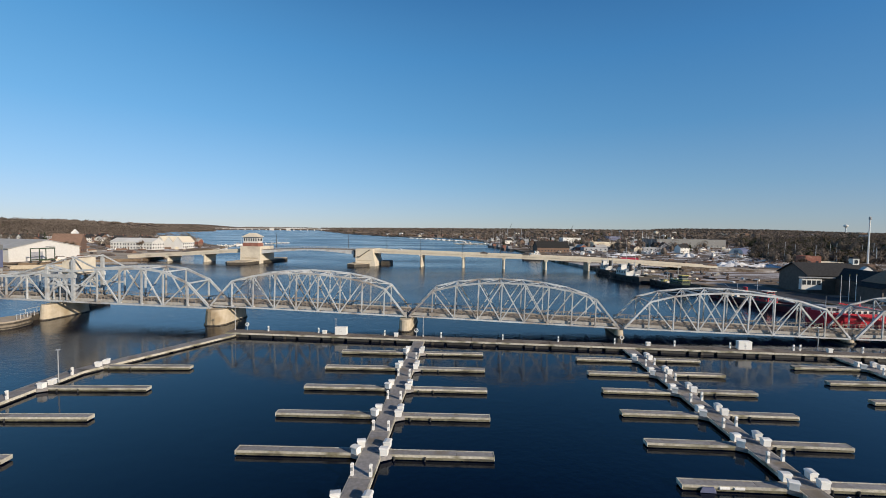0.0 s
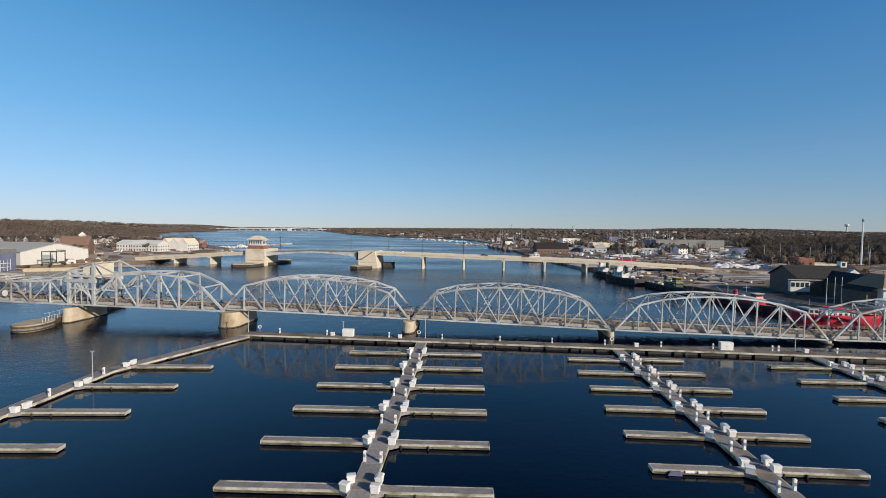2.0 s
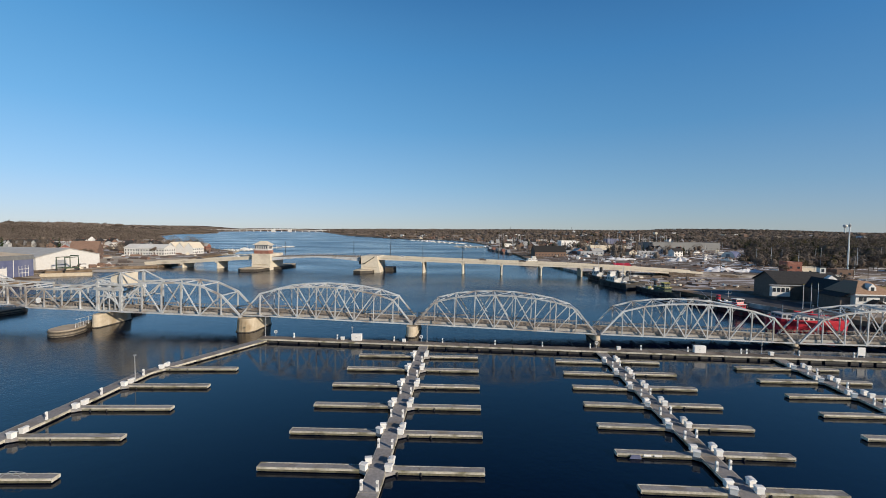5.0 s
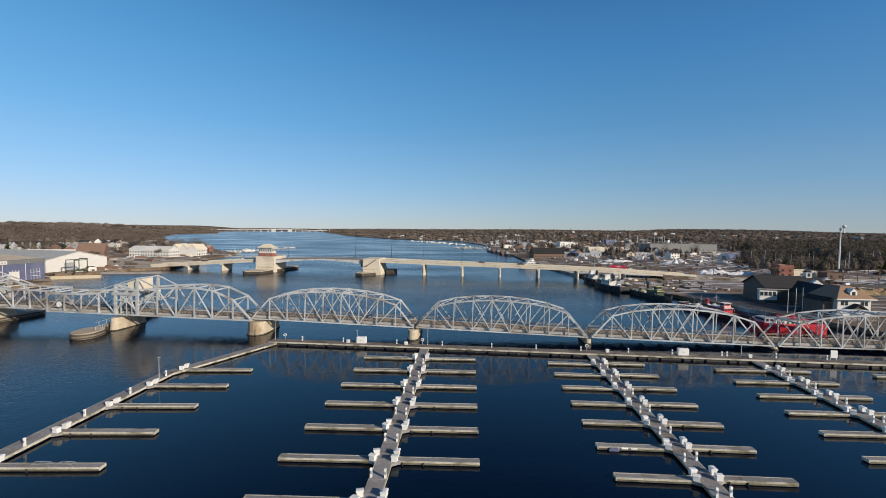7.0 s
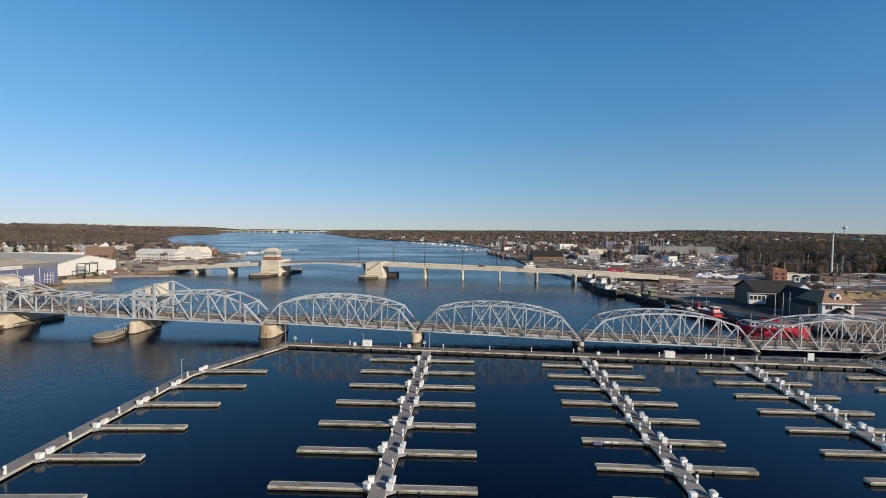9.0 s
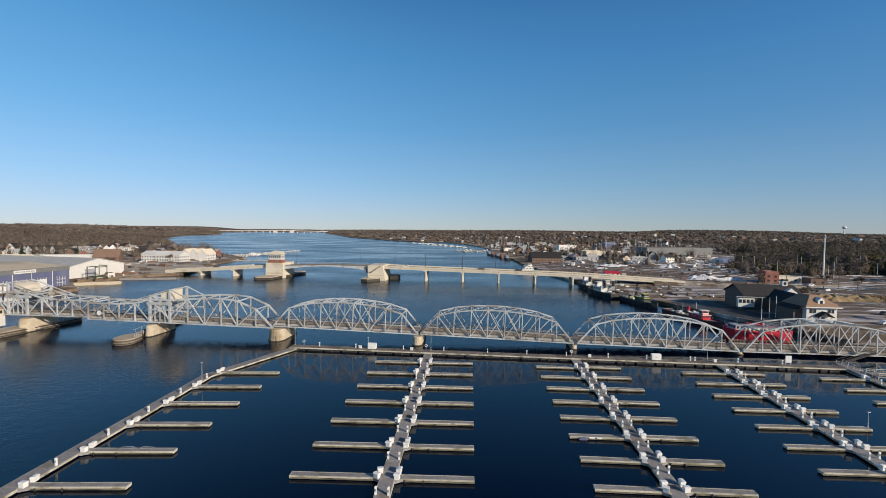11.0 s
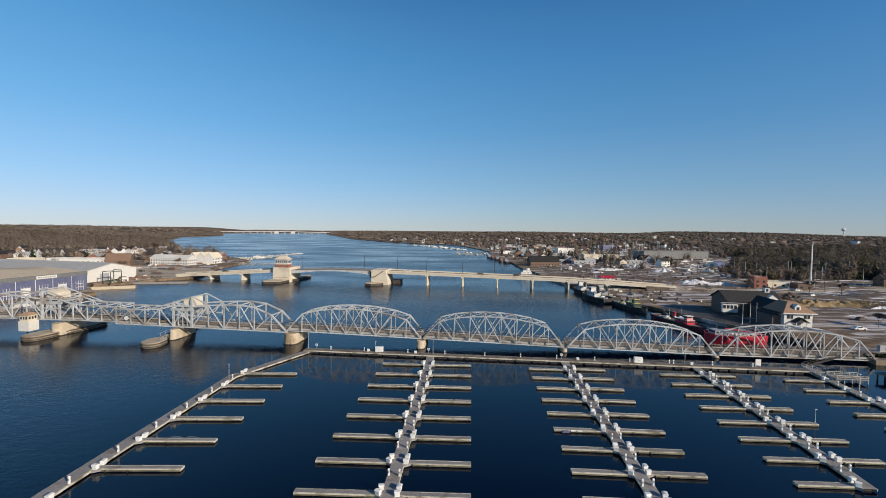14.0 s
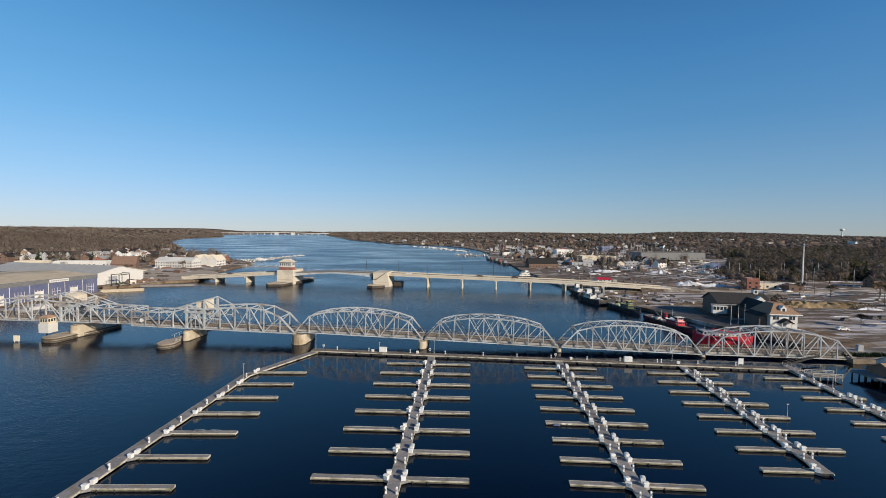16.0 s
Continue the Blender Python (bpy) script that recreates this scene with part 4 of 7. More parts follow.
for i in range(3):
    part("window", Mesh().box(4.49, -0.7 + 1.6 * i, 13.4, 4.54, 0.3 + 1.6 * i, 15.0), M_GLASS, ct)
tower_pier(-38.6, -27.6, False)


def street_lamp(x, y, z, h, arm=1.6, group="street lamps on the concrete bridge"):
    t = thing("street_lamp", "dark slim street lamp with a single arm", "street lamp", pose(x, y, z), group)
    part("pole", Mesh().rod((0, 0, 0), (0, 0, h), 0.2, 0.12, 6), M_BLACK, t)
    part("arm", Mesh().beam((0, 0, h - 0.1), (0, arm, h + 0.25), 0.08, 0.08), M_BLACK, t)
    part("lamp_head", Mesh().box(-0.18, arm - 0.1, h + 0.17, 0.18, arm + 0.6, h + 0.35), M_BLACK, t)


for x in (-92, -46, -22, -1, 23, 46):
    street_lamp(x, RY(x) + (0.15 if x % 2 else RW - 0.2), deck_z(x) - 0.3, 8.5, 1.6 if x % 2 else -1.6)


# ---- far high bridge ----
fb = thing("far_bridge", "long pale highway bridge far up the bay", "bridge")
FB = lambda x: 3250 + 0.1 * (x + 1400)
part("deck", Mesh().add([(x, FB(x) + y, z) for x, z0 in ((-1800, 7), (-1400, 10), (-1150, 15), (-900, 12), (-600, 8)) for y, z in ((0, z0), (14, z0), (14, z0 + 4), (0, z0 + 4))],
     [(0, 1, 2, 3), (19, 18, 17, 16)] + [(4 * i + j, 4 * i + j + 4, 4 * i + (j + 1) % 4 + 4, 4 * i + (j + 1) % 4) for i in range(4) for j in range(4)]), M_WHITE, fb)
for i in range(24):
    x = -1780 + 50 * i
    part("pier", Mesh().box(x - 2, FB(x) + 1, -3, x + 2, FB(x) + 13, 10), M_WHITE, fb)
for x in (-1190, -1070):
    part("tower", Mesh().box(x - 13, FB(x) - 4, -3, x + 13, FB(x) + 18, 20), M_WHITE, fb)
# ---- buildings ----
Z0 = 1.5


def gable_mesh(w, d, h, rh, over=0.4, t=0.25):
    """Roof of two slopes, ridge along x."""
    a, b = w / 2 + over, d / 2 + over
    drop = rh * over / (d / 2)
    prof = [(-b, h - drop), (0, h + rh), (b, h - drop), (b, h - drop + t), (0, h + rh + t), (-b, h - drop + t)]
    n = 6
    return Mesh().add([(x, y, z) for x in (-a, a) for y, z in prof], [(5, 4, 3, 2, 1, 0), tuple(range(n, 2 * n))] + [(i, (i + 1) % n, n + (i + 1) % n, n + i) for i in range(n)])


def gable_walls(w, d, h, rh):
    prof = [(-d / 2, -0.5), (d / 2, -0.5), (d / 2, h), (0, h + rh), (-d / 2, h)]
    n = 5
    return Mesh().add([(x, y, z) for x in (-w / 2, w / 2) for y, z in prof], [(4, 3, 2, 1, 0), tuple(range(n, 2 * n))] + [(i, (i + 1) % n, n + (i + 1) % n, n + i) for i in range(n)])


def windows(t, w, d, h, storeys, every=3.0, ww=1.0, wh=1.3, sides="fr"):
    """Framed panes on the front (-y) and the +x end."""
    for k in range(storeys):
        z = 1.0 + k * 2.8
        if "f" in sides:
            n = max(1, int(w / every))
            for i in range(n):
                x = -w / 2 + w * (i + 0.5) / n
                part("window", Mesh().box(x - ww / 2, -d / 2 - 0.05, z, x + ww / 2, -d / 2 + 0.02, z + wh), M_GLASS, t)
        if "r" in sides:
            n = max(1, int(d / every))
            for i in range(n):
                y = -d / 2 + d * (i + 0.5) / n
                part("window", Mesh().box(w / 2 - 0.02, y - ww / 2, z, w / 2 + 0.05, y + ww / 2, z + wh), M_GLASS, t)


def house(m, w, d, h, rh, wall, roof, label, storeys=2, chimney=True, group="", name="house", category="house", every=3.0):
    t = thing(name, label, category, m, group)
    part("wall", gable_walls(w, d, h, rh), wall, t)
    part("roof", gable_mesh(w, d, h, rh), roof, t)
    windows(t, w, d, h, storeys, every)
    part("door", Mesh().box(-w * 0.2 - 0.5, -d / 2 - 0.06, -0.3, -w * 0.2 + 0.5, -d / 2 + 0.02, 2.0), M_BROWNWALL, t)
    if chimney:
        part("chimney", Mesh().box(w * 0.2 - 0.4, 0.3, h + rh * 0.4, w * 0.2 + 0.4, 1.1, h + rh + 0.9), M_BRICK, t)
    return t


def flat_building(m, w, d, h, wall, roof, label, storeys=1, name="building", category="building", every=4.0, ww=1.4, wh=1.3, group=""):
    t = thing(name, label, category, m, group)
    part("wall", Mesh().box(-w / 2, -d / 2, -0.5, w / 2, d / 2, h), wall, t)
    part("roof", Mesh().box(-w / 2 + 0.35, -d / 2 + 0.35, h, w / 2 - 0.35, d / 2 - 0.35, h + 0.12), roof, t)
    for x0, y0, x1, y1 in ((-w / 2, -d / 2, w / 2, -d / 2 + 0.3), (-w / 2, d / 2 - 0.3, w / 2, d / 2), (-w / 2, -d / 2 + 0.3, -w / 2 + 0.3, d / 2 - 0.3), (w / 2 - 0.3, -d / 2 + 0.3, w / 2, d / 2 - 0.3)):
        part("parapet", Mesh().box(x0, y0, h, x1, y1, h + 0.5), wall, t)
    windows(t, w, d, h, storeys, every, ww, wh)
    return t


# left bank: blue shed with tan roof and white doors
bs = thing("boat_shed", "large blue metal shed with a tan flat roof and white doors", "boat shed", pose(-193.0, 203.0, Z0, 0, 0, 80.7))
part("wall", Mesh().box(-100, 0, -0.5, 0, 60, 8.2), M_BLUE, bs)
part("fascia_band", Mesh().box(-100.15, -0.15, 8.2, 0.15, 60.15, 10.4), M_MIDGREY, bs, "grey cladding band under the roof")
part("roof", Mesh().add([(-100.2, -0.2, 10.4), (0.2, -0.2, 10.4), (0.2, 60.2, 10.4), (-100.2, 60.2, 10.4), (-100.2, 30, 12.0), (0.2, 30, 12.0)], [(0, 1, 5, 4), (4, 5, 2, 3), (1, 2, 5), (0, 4, 3), (0, 3, 2, 1)]), M_ROOF_FLAT, bs)
for i, x in enumerate((-58, -50, -41, -32, -23.5, -14, -4.5)):
    f = part("bay_door", Mesh().box(x - 2.2, -0.14, 0.0, x + 2.2, -0.02, 4.6 if i % 2 else 5.4), M_WHITE if i % 2 else M_BLUE, bs, "panelled bay door")
    for k in range(4):
        part("mullion", Mesh().box(x - 2.2 + 1.4 * k - 0.08, -0.2, 0.0, x - 2.2 + 1.4 * k + 0.08, -0.145, 5.4), M_WHITE, f)
    for k in range(2):
        part("mullion", Mesh().box(x - 2.2, -0.21, 1.8 + 1.8 * k, x + 2.2, -0.15, 2.0 + 1.8 * k), M_WHITE, f)
part("name_board", Mesh().box(-27, -0.35, 8.4, -17, -0.2, 10.0), M_WHITE, bs, "white board with unreadable lettering")
for i in range(8):
    part("letter_bar", Mesh().box(-26.3 + 1.15 * i, -0.42, 8.9, -25.6 + 1.15 * i, -0.36, 9.5), M_GREYWALL, bs)
for x in (-54, -45.5, -36.5, -27.5, -19, -9):
    part("downpipe", Mesh().rod((x, -0.2, 0), (x, -0.2, 8.2), 0.12, 0.12, 6), M_WHITE, bs)
# white warehouse with grey roof, gable towards the water
wh = thing("warehouse", "white metal warehouse with a long grey roof", "warehouse", pose(-211.0, 246.5, Z0, 0, 0, -13.6))
part("wall", gable_walls(96, 36, 7.2, 4.2), M_WHITE, wh, "", pose(-48, 0, 0))
part("roof", gable_mesh(96, 36, 7.2, 4.2, 0.6), M_ROOF_GREY, wh, "", pose(-48, 0, 0))
part("roof_vent", Mesh().box(-50, -1, 11.0, -46, 1, 13.0), M_ROOF_GREY, wh)
part("door", Mesh().box(-0.02, -8, -0.4, 0.12, -2, 5), M_GREYWALL, wh)
# travel lift
tl = thing("boat_hoist", "dark green steel boat hoist frame on wheels", "boat hoist", pose(-199.5, 231.0, Z0, 0, 0, -14) @ Matrix.Diagonal((0.72, 0.72, 0.82, 1)))
for x in (-4.2, 4.2):
    for y in (-5, 5):
        part("leg", Mesh().box(x - 0.22, y - 0.22, 0.6, x + 0.22, y + 0.22, 8.8), M_GREEN, tl)
        part("wheel", Mesh().rod((x - 0.3, y, 0.7), (x + 0.3, y, 0.7), 0.7, 0.7, 12), M_BLACK, tl)
    part("side_beam", Mesh().box(x - 0.22, -5.3, 8.8, x + 0.22, 5.3, 9.3), M_GREEN, tl)
    part("lower_beam", Mesh().box(x - 0.25, -5, 1.5, x + 0.25, 5, 2.1), M_GREEN, tl)
part("cross_beam", Mesh().box(-4.2, 4.9, 9.5, 4.2, 5.5, 10.1), M_GREEN, tl)
# quay of the hoist
solid("quay_wall", Mesh().box(-14, -1.2, -3, 14, 1.2, 1.7), M_CONC, "low concrete quay wall at the boatyard", "quay wall", pose(-190, 214, 0, 0, 0, 24), kind="")
solid("finger_quay", Mesh().box(-16, -1.0, -3, 16, 1.0, 1.2), M_WOOD, "timber work pier at the boatyard", "pier", pose(-176, 242, 0, 0, 0, 12))
# further left-bank buildings
barn = house(pose(-257, 318, Z0, 0, 0, 20), 17, 11, 7.6, 5.8, M_BROWNWALL, M_BROWNWALL, "dark brown barn-like waterfront building", 1, False, "", "waterfront_hall", "building")
tw = thing("lookout_tower", "slim white lookout tower with a pointed roof", "tower", pose(-259.5, 326.5, Z0, 0, 0, 20))
part("shaft", Mesh().prism([(-1.7, -1.7), (1.7, -1.7), (1.7, 1.7), (-1.7, 1.7)], -0.5, 14.2), M_WHITE, tw)
part("roof", Mesh().prism([(-2.0, -2.0), (2.0, -2.0), (2.0, 2.0), (-2.0, 2.0)], 14.2, 16.8, 0.08), M_WHITE, tw)
for k in range(2):
    part("window", Mesh().box(-0.6, -1.76, 9.0 + 2.6 * k, 0.6, -1.69, 10.6 + 2.6 * k), M_GLASS, tw)
for k in range(3):
    house(pose(-258 + 12.5 * k, 376 - 2 * k, Z0, 0, 0, -6), 13, 14, 6.6, 2.8, M_WHITE, M_WHITE, "white resort building with rows of windows", 2, False, "resort buildings on the left bank", "resort_house", "hotel", 2.4)
for k in range(3):
    house(pose(-236 + 8.5 * k, 398 - 1 * k, Z0, 0, 0, 84), 16, 8.6, 6.2, 4.6, M_WHITE, M_CREAM, "white gabled waterfront house", 2, False, "gabled houses on the left bank", "gabled_house", "house", 2.6)
for k in range(4):
    house(pose(-431 + 7.6 * k, 447 + 1.0 * k, Z0, 0, 0, 80), 12, 7.2, 6.6, 3.4, M_WHITE, M_ROOF_DARK, "white townhouse with a dark gabled roof", 2, True, "townhouses on the left bank", "townhouse", "house", 2.6)
flat_building(pose(-338, 377, Z0, 0, 0, 8), 46, 14, 4.6, M_WHITE, M_ROOF_GREY, "long low white building near the boatyard", 1)
flat_building(pose(-388, 378, Z0, 0, 0, 8), 24, 12, 4.0, M_CREAM, M_ROOF_FLAT, "low tan building near the boatyard", 1)

# right bank: the white waterside house and the dark hall behind it
hs = thing("white_house", "white two-storey house with a tan hipped roof", "house", pose(146.0, 124.0, Z0, 0, 0, -6))
part("wall", Mesh().box(-5.2, -6.5, -0.5, 5.2, 4.5, 6.2), M_WHITE, hs)
part("roof", Mesh().add([(-6.2, -7.5, 5.9), (6.2, -7.5, 5.9), (6.2, 5.4, 5.9), (-6.2, 5.4, 5.9), (-1.6, -2.6, 9.7), (1.6, -2.6, 9.7), (1.6, 2.6, 9.7), (-1.6, 2.6, 9.7)],
     [(0, 1, 5, 4), (1, 2, 6, 5), (2, 3, 7, 6), (3, 0, 4, 7), (4, 5, 6, 7), (3, 2, 1, 0)]), M_ROOF_TAN, hs)
# the house's shaded left side is put into this dark siding colour
part("lean_to", Mesh().box(-8.4, -4.6, -0.5, -5.22, 4.4, 4.6), M_DARKWALL, hs, "lean-to whose dark siding stands in for the shaded side wall")
part("lean_to_roof", Mesh().add([(-8.8, -5.0, 4.5), (-5.2, -5.0, 5.9), (-5.2, 4.6, 5.9), (-8.8, 4.6, 4.5), (-8.8, -5.0, 4.7), (-5.2, -5.0, 6.1), (-5.2, 4.6, 6.1), (-8.8, 4.6, 4.7)], [(0, 3, 2, 1), (4, 5, 6, 7), (0, 1, 5, 4), (1, 2, 6, 5), (2, 3, 7, 6), (3, 0, 4, 7)]), M_ROOF_DARK, hs)
part("eave_board", Mesh().box(-6.3, -7.65, 5.6, 6.3, -7.5, 5.95), M_WHITE, hs)
for x in (-3.1, 3.1):
    w1 = part("window", Mesh().box(x - 1.1, -6.56, 3.6, x + 1.1, -6.49, 5.0), M_GLASS, hs)
    part("window_frame", Mesh().box(x - 0.06, -6.62, 3.6, x + 0.06, -6.57, 5.0).box(x - 1.2, -6.62, 5.0, x + 1.2, -6.5, 5.12).box(x - 1.2, -6.62, 3.48, x + 1.2, -6.5, 3.6), M_WHITE, w1)
dm = part("dormer", gable_walls(3.0, 2.2, 1.4, 1.1), M_WHITE, hs, "white dormer", pose(0, -4.6, 6.7, 0, 0, 90))
part("dormer_window", Mesh().box(-1.56, -0.5, 0.2, -1.5, 0.5, 1.4), M_GLASS, dm)
part("porch_roof", gable_mesh(2.4, 4.4, 2.6, 1.5), M_ROOF_DARK, hs, "dark gabled porch roof", pose(0, -7.4, 0, 0, 0, 90))
part("porch_door", Mesh().box(-1.0, -6.57, -0.3, 1.0, -6.49, 2.2), M_GREYWALL, hs)
for x in (-1.9, 1.9):
    part("porch_post", Mesh().box(x - 0.12, -8.5, -0.4, x + 0.12, -8.26, 2.7), M_WHITE, hs)
hall = thing("waterfront_hall", "dark grey waterfront hall with long shingled roofs", "hall", pose(144.8, 150.0, Z0, 0, 0, -10))
part("wall", gable_walls(22.5, 16, 6.4, 3.6), M_DARKWALL, hall, "", pose(3.2, 0, 0))
part("roof", gable_mesh(22.5, 16, 6.4, 3.6, 0.7), M_ROOF_DARK, hall, "", pose(3.2, 0, 0))
part("link_wing", gable_walls(22, 11, 5.6, 2.9), M_DARKWALL, hall, "", pose(6.0, -12, 0, 0, 0, 90))
part("wing_roof", gable_mesh(22, 11, 5.6, 2.9, 0.6), M_ROOF_DARK, hall, "", pose(6.0, -12, 0, 0, 0, 90))
dr = part("sunroom", Mesh().box(-10.8, -9.4, 1.4, -4.6, -7.9, 5.0), M_WHITE, hall, "white-framed sunroom projecting from the wall")
for i in range(4):
    part("pane", Mesh().box(-10.6 + 1.5 * i, -9.47, 3.1, -9.5 + 1.5 * i, -9.39, 4.6), M_GLASS, dr)
part("eave_board", Mesh().box(-11.4, -8.85, 5.4, 3.2, -8.6, 5.75), M_GREYWALL, hall)
cu = part("cupola", Mesh().box(10.4, -1.0, 9.2, 12.4, 1.0, 12.0), M_WHITE, hall, "white roof cupola")
part("cupola_window", Mesh().box(10.9, -1.06, 10.2, 11.9, -0.99, 11.5), M_GLASS, cu)
part("cupola_roof", Mesh().prism([(10.1, -1.3), (12.7, -1.3), (12.7, 1.3), (10.1, 1.3)], 12.0, 12.6, 0.4), M_ROOF_DARK, cu)
part("side_gable", gable_walls(2.0, 6.0, 0.6, 2.4), M_WHITE, hall, "white gable end", pose(9.2, -8.2, 6.7, 0, 0, 90))
# brick block, red canopy, sheds
bb = flat_building(pose(227.0, 246, Z0, 0, 0, -12), 8, 9, 7.4, M_BRICK, M_ROOF_GREY, "red brick block with a flat roof", 2)
flat_building(pose(240, 250, Z0, 0, 0, -12), 15, 10, 3.8, M_CREAM, M_ROOF_GREY, "low tan annex beside the brick block", 1)
flat_building(pose(251, 238, Z0, 0, 0, -12), 9, 9, 3.6, M_BROWNWALL, M_ROOF_DARK, "small brown building with a flat dark roof", 1)
house(pose(122, 417, Z0, 0, 0, 6), 32, 13, 4.6, 5.6, M_BROWNWALL, M_ROOF_DARK, "long brown hall with a steep dark roof", 1, False, "", "long_hall", "hall")
house(pose(136, 281, Z0, 0, 0, -4), 10.5, 8, 2.0, 1.2, M_WHITE, M_RED, "white pavilion with a bright red roof", 1, False, "", "pavilion", "pavilion")
flat_building(pose(221, 520, Z0, 0, 0, 8), 48, 18, 7.6, M_CREAM, M_ROOF_GREY, "long pale grey warehouse", 1, "warehouse", "warehouse")
flat_building(pose(342, 566, Z0 + 2, 0, 0, 9), 102, 30, 9.5, M_MIDGREY, M_ASPHALT, "very long dark grey factory hall", 1, "factory", "factory", 8.0)
flat_building(pose(352, 815, Z0 + 3, 0, 0, 9), 24, 16, 8.5, M_BLUE, M_ROOF_GREY, "blue metal industrial hall inland", 2)
flat_building(pose(222, 668, Z0 + 1, 0, 0, 9), 30, 14, 9.0, M_WHITE, M_ROOF_FLAT, "white lodge above the far shore", 2)
# flagpoles and low planting before the hall
for i, (x, y) in enumerate(((127.5, 123.2), (132.2, 125.4), (136.2, 127.2))):
    fp = thing("flagpole", "slim white flagpole by the waterside hall", "flagpole", pose(x, y, Z0 - 0.2), "flagpoles by the hall")
    part("pole", Mesh().rod((0, 0, 0), (0, 0, 8.3), 0.11, 0.06, 6), M_GRP, fp)
    part("finial", Mesh().rod((0, 0, 8.3), (0, 0, 8.5), 0.12, 0.05, 6), M_YELLOW, fp)
# quonset hut
q = thing("quonset_hut", "arched metal hut with a white end wall", "hut", pose(321, 432, Z0, 0, 0, 40) @ Matrix.Diagonal((0.70, 0.70, 0.70, 1)))
n = 12
arc = [(9 * math.cos(math.pi * i / n), 8.4 * math.sin(math.pi * i / n)) for i in range(n + 1)]
part("shell", Mesh().add([(x, y, z) for x in (-17, 17) for y, z in arc], [tuple(range(n + 1)), tuple(range(2 * n + 1, n, -1))] + [(i + 1, i, n + 1 + i, n + 2 + i) for i in range(n)]), M_BLUE, q)
part("end_wall", Mesh().add([(x, y * 0.98, z * 0.98) for x in (-17.2, -17.05) for y, z in arc], [tuple(range(n, -1, -1)), tuple(range(n + 1, 2 * n + 2))]), M_WHITE, q)
part("end_door", Mesh().box(-17.4, -2.5, 0, -17.21, 2.5, 5), M_GREYWALL, q)


# ---- small town houses on both banks ----
rng = random.Random(4)
KINDS = []
for i, (w, d, h, rh, wall, roof, lab) in enumerate((
        (11, 8, 5.4, 3.0, M_WHITE, M_ROOF_DARK, "white gabled house with a dark roof"),
        (13, 9, 3.2, 2.6, M_CREAM, M_ROOF_TAN, "tan single-storey house with a brown roof"),
        (9, 8, 5.6, 3.4, M_GREYWALL, M_ROOF_DARK, "grey gabled house with a dark roof"),
        (16, 10, 3.4, 2.2, M_WHITE, M_ROOF_GREY, "white shed with a grey metal roof"),
        (10, 8, 5.2, 3.2, M_BROWNWALL, M_ROOF_DARK, "brown gabled house with a dark roof"),
        (12, 9, 3.4, 2.8, M_BRICK, M_ROOF_GREY, "red brick house with a grey roof"))):
    KINDS.append((house(pose(-700 - 30 * i, 560 + 12 * i, 8, 0, 0, 10), w, d, h, rh, wall, roof, lab, 2 if h > 5 else 1, True, "houses of the town"), h))


def scatter_houses(n, x0, x1, y0, y1, poly, keep):
    placed = 0
    while placed < n:
        x, y = rng.uniform(x0, x1), rng.uniform(y0, y1)
        if not inside(poly, x, y) or not inside(poly, x - 14, y) or not inside(poly, x + 14, y) or not keep(x, y):
            continue
        placed += 1
        ob, _ = rng.choice(KINDS)
        copy_thing(ob, pose(x, y, max(Z0, height(x, y)) + 0.1, 0, 0, rng.choice((0, 90, 180, 270)) + rng.uniform(-20, 20)))


scatter_houses(78, 110, 620, 420, 1100, LAND_RIGHT, lambda x, y: x < 0.62 * y + 40)
scatter_houses(52, -330, 700, 900, 1900, LAND_RIGHT, lambda x, y: True)
scatter_houses(9, 300, 560, 240, 460, LAND_RIGHT, lambda x, y: x > 265)
scatter_houses(38, -560, -240, 380, 640, LAND_LEFT, lambda x, y: y > 405 and x > -0.95 * y - 60)
scatter_houses(10, -900, -480, 800, 1700, LAND_LEFT, lambda x, y: inside(LAND_LEFT, x - 60, y) and not inside(LAND_LEFT, x + 130, y))
for x, y, k, a in ((-437, 540, 0, 10), (-411, 560, 3, 80), (-398, 512, 0, 95), (-374, 528, 1, 12), (-352, 500, 0, 85), (-330, 512, 3, 5), (-306, 478, 0, 70),
                   (-520, 520, 1, 10), (-540, 540, 0, 85), (-428, 505, 3, 15), (-290, 452, 1, 80), (-418, 470, 3, 8), (-366, 450, 3, 12)):
    copy_thing(KINDS[k][0], pose(x, y, max(Z0, height(x, y)) + 0.1, 0, 0, a))
# long low sheds with pale roofs in the yards
SHED = flat_building(pose(150, 470, Z0, 0, 0, 6), 26, 9, 3.2, M_GREYWALL, M_ROOF_GREY, "long low shed with a pale snow-dusted roof", 1, "shed", "shed", 5.0, group="long sheds in the yards")
for x, y, a in ((178, 452, 4), (206, 484, -6), (246, 470, 10), (160, 512, 2), (192, 548, 8), (236, 560, -4), (152, 590, 12), (266, 610, 4), (196, 622, 0), (300, 640, 8), (150, 690, -6), (232, 724, 6), (180, 780, 3)):
    copy_thing(SHED, pose(x, y, max(Z0, height(x, y)) + 0.05, 0, 0, a))
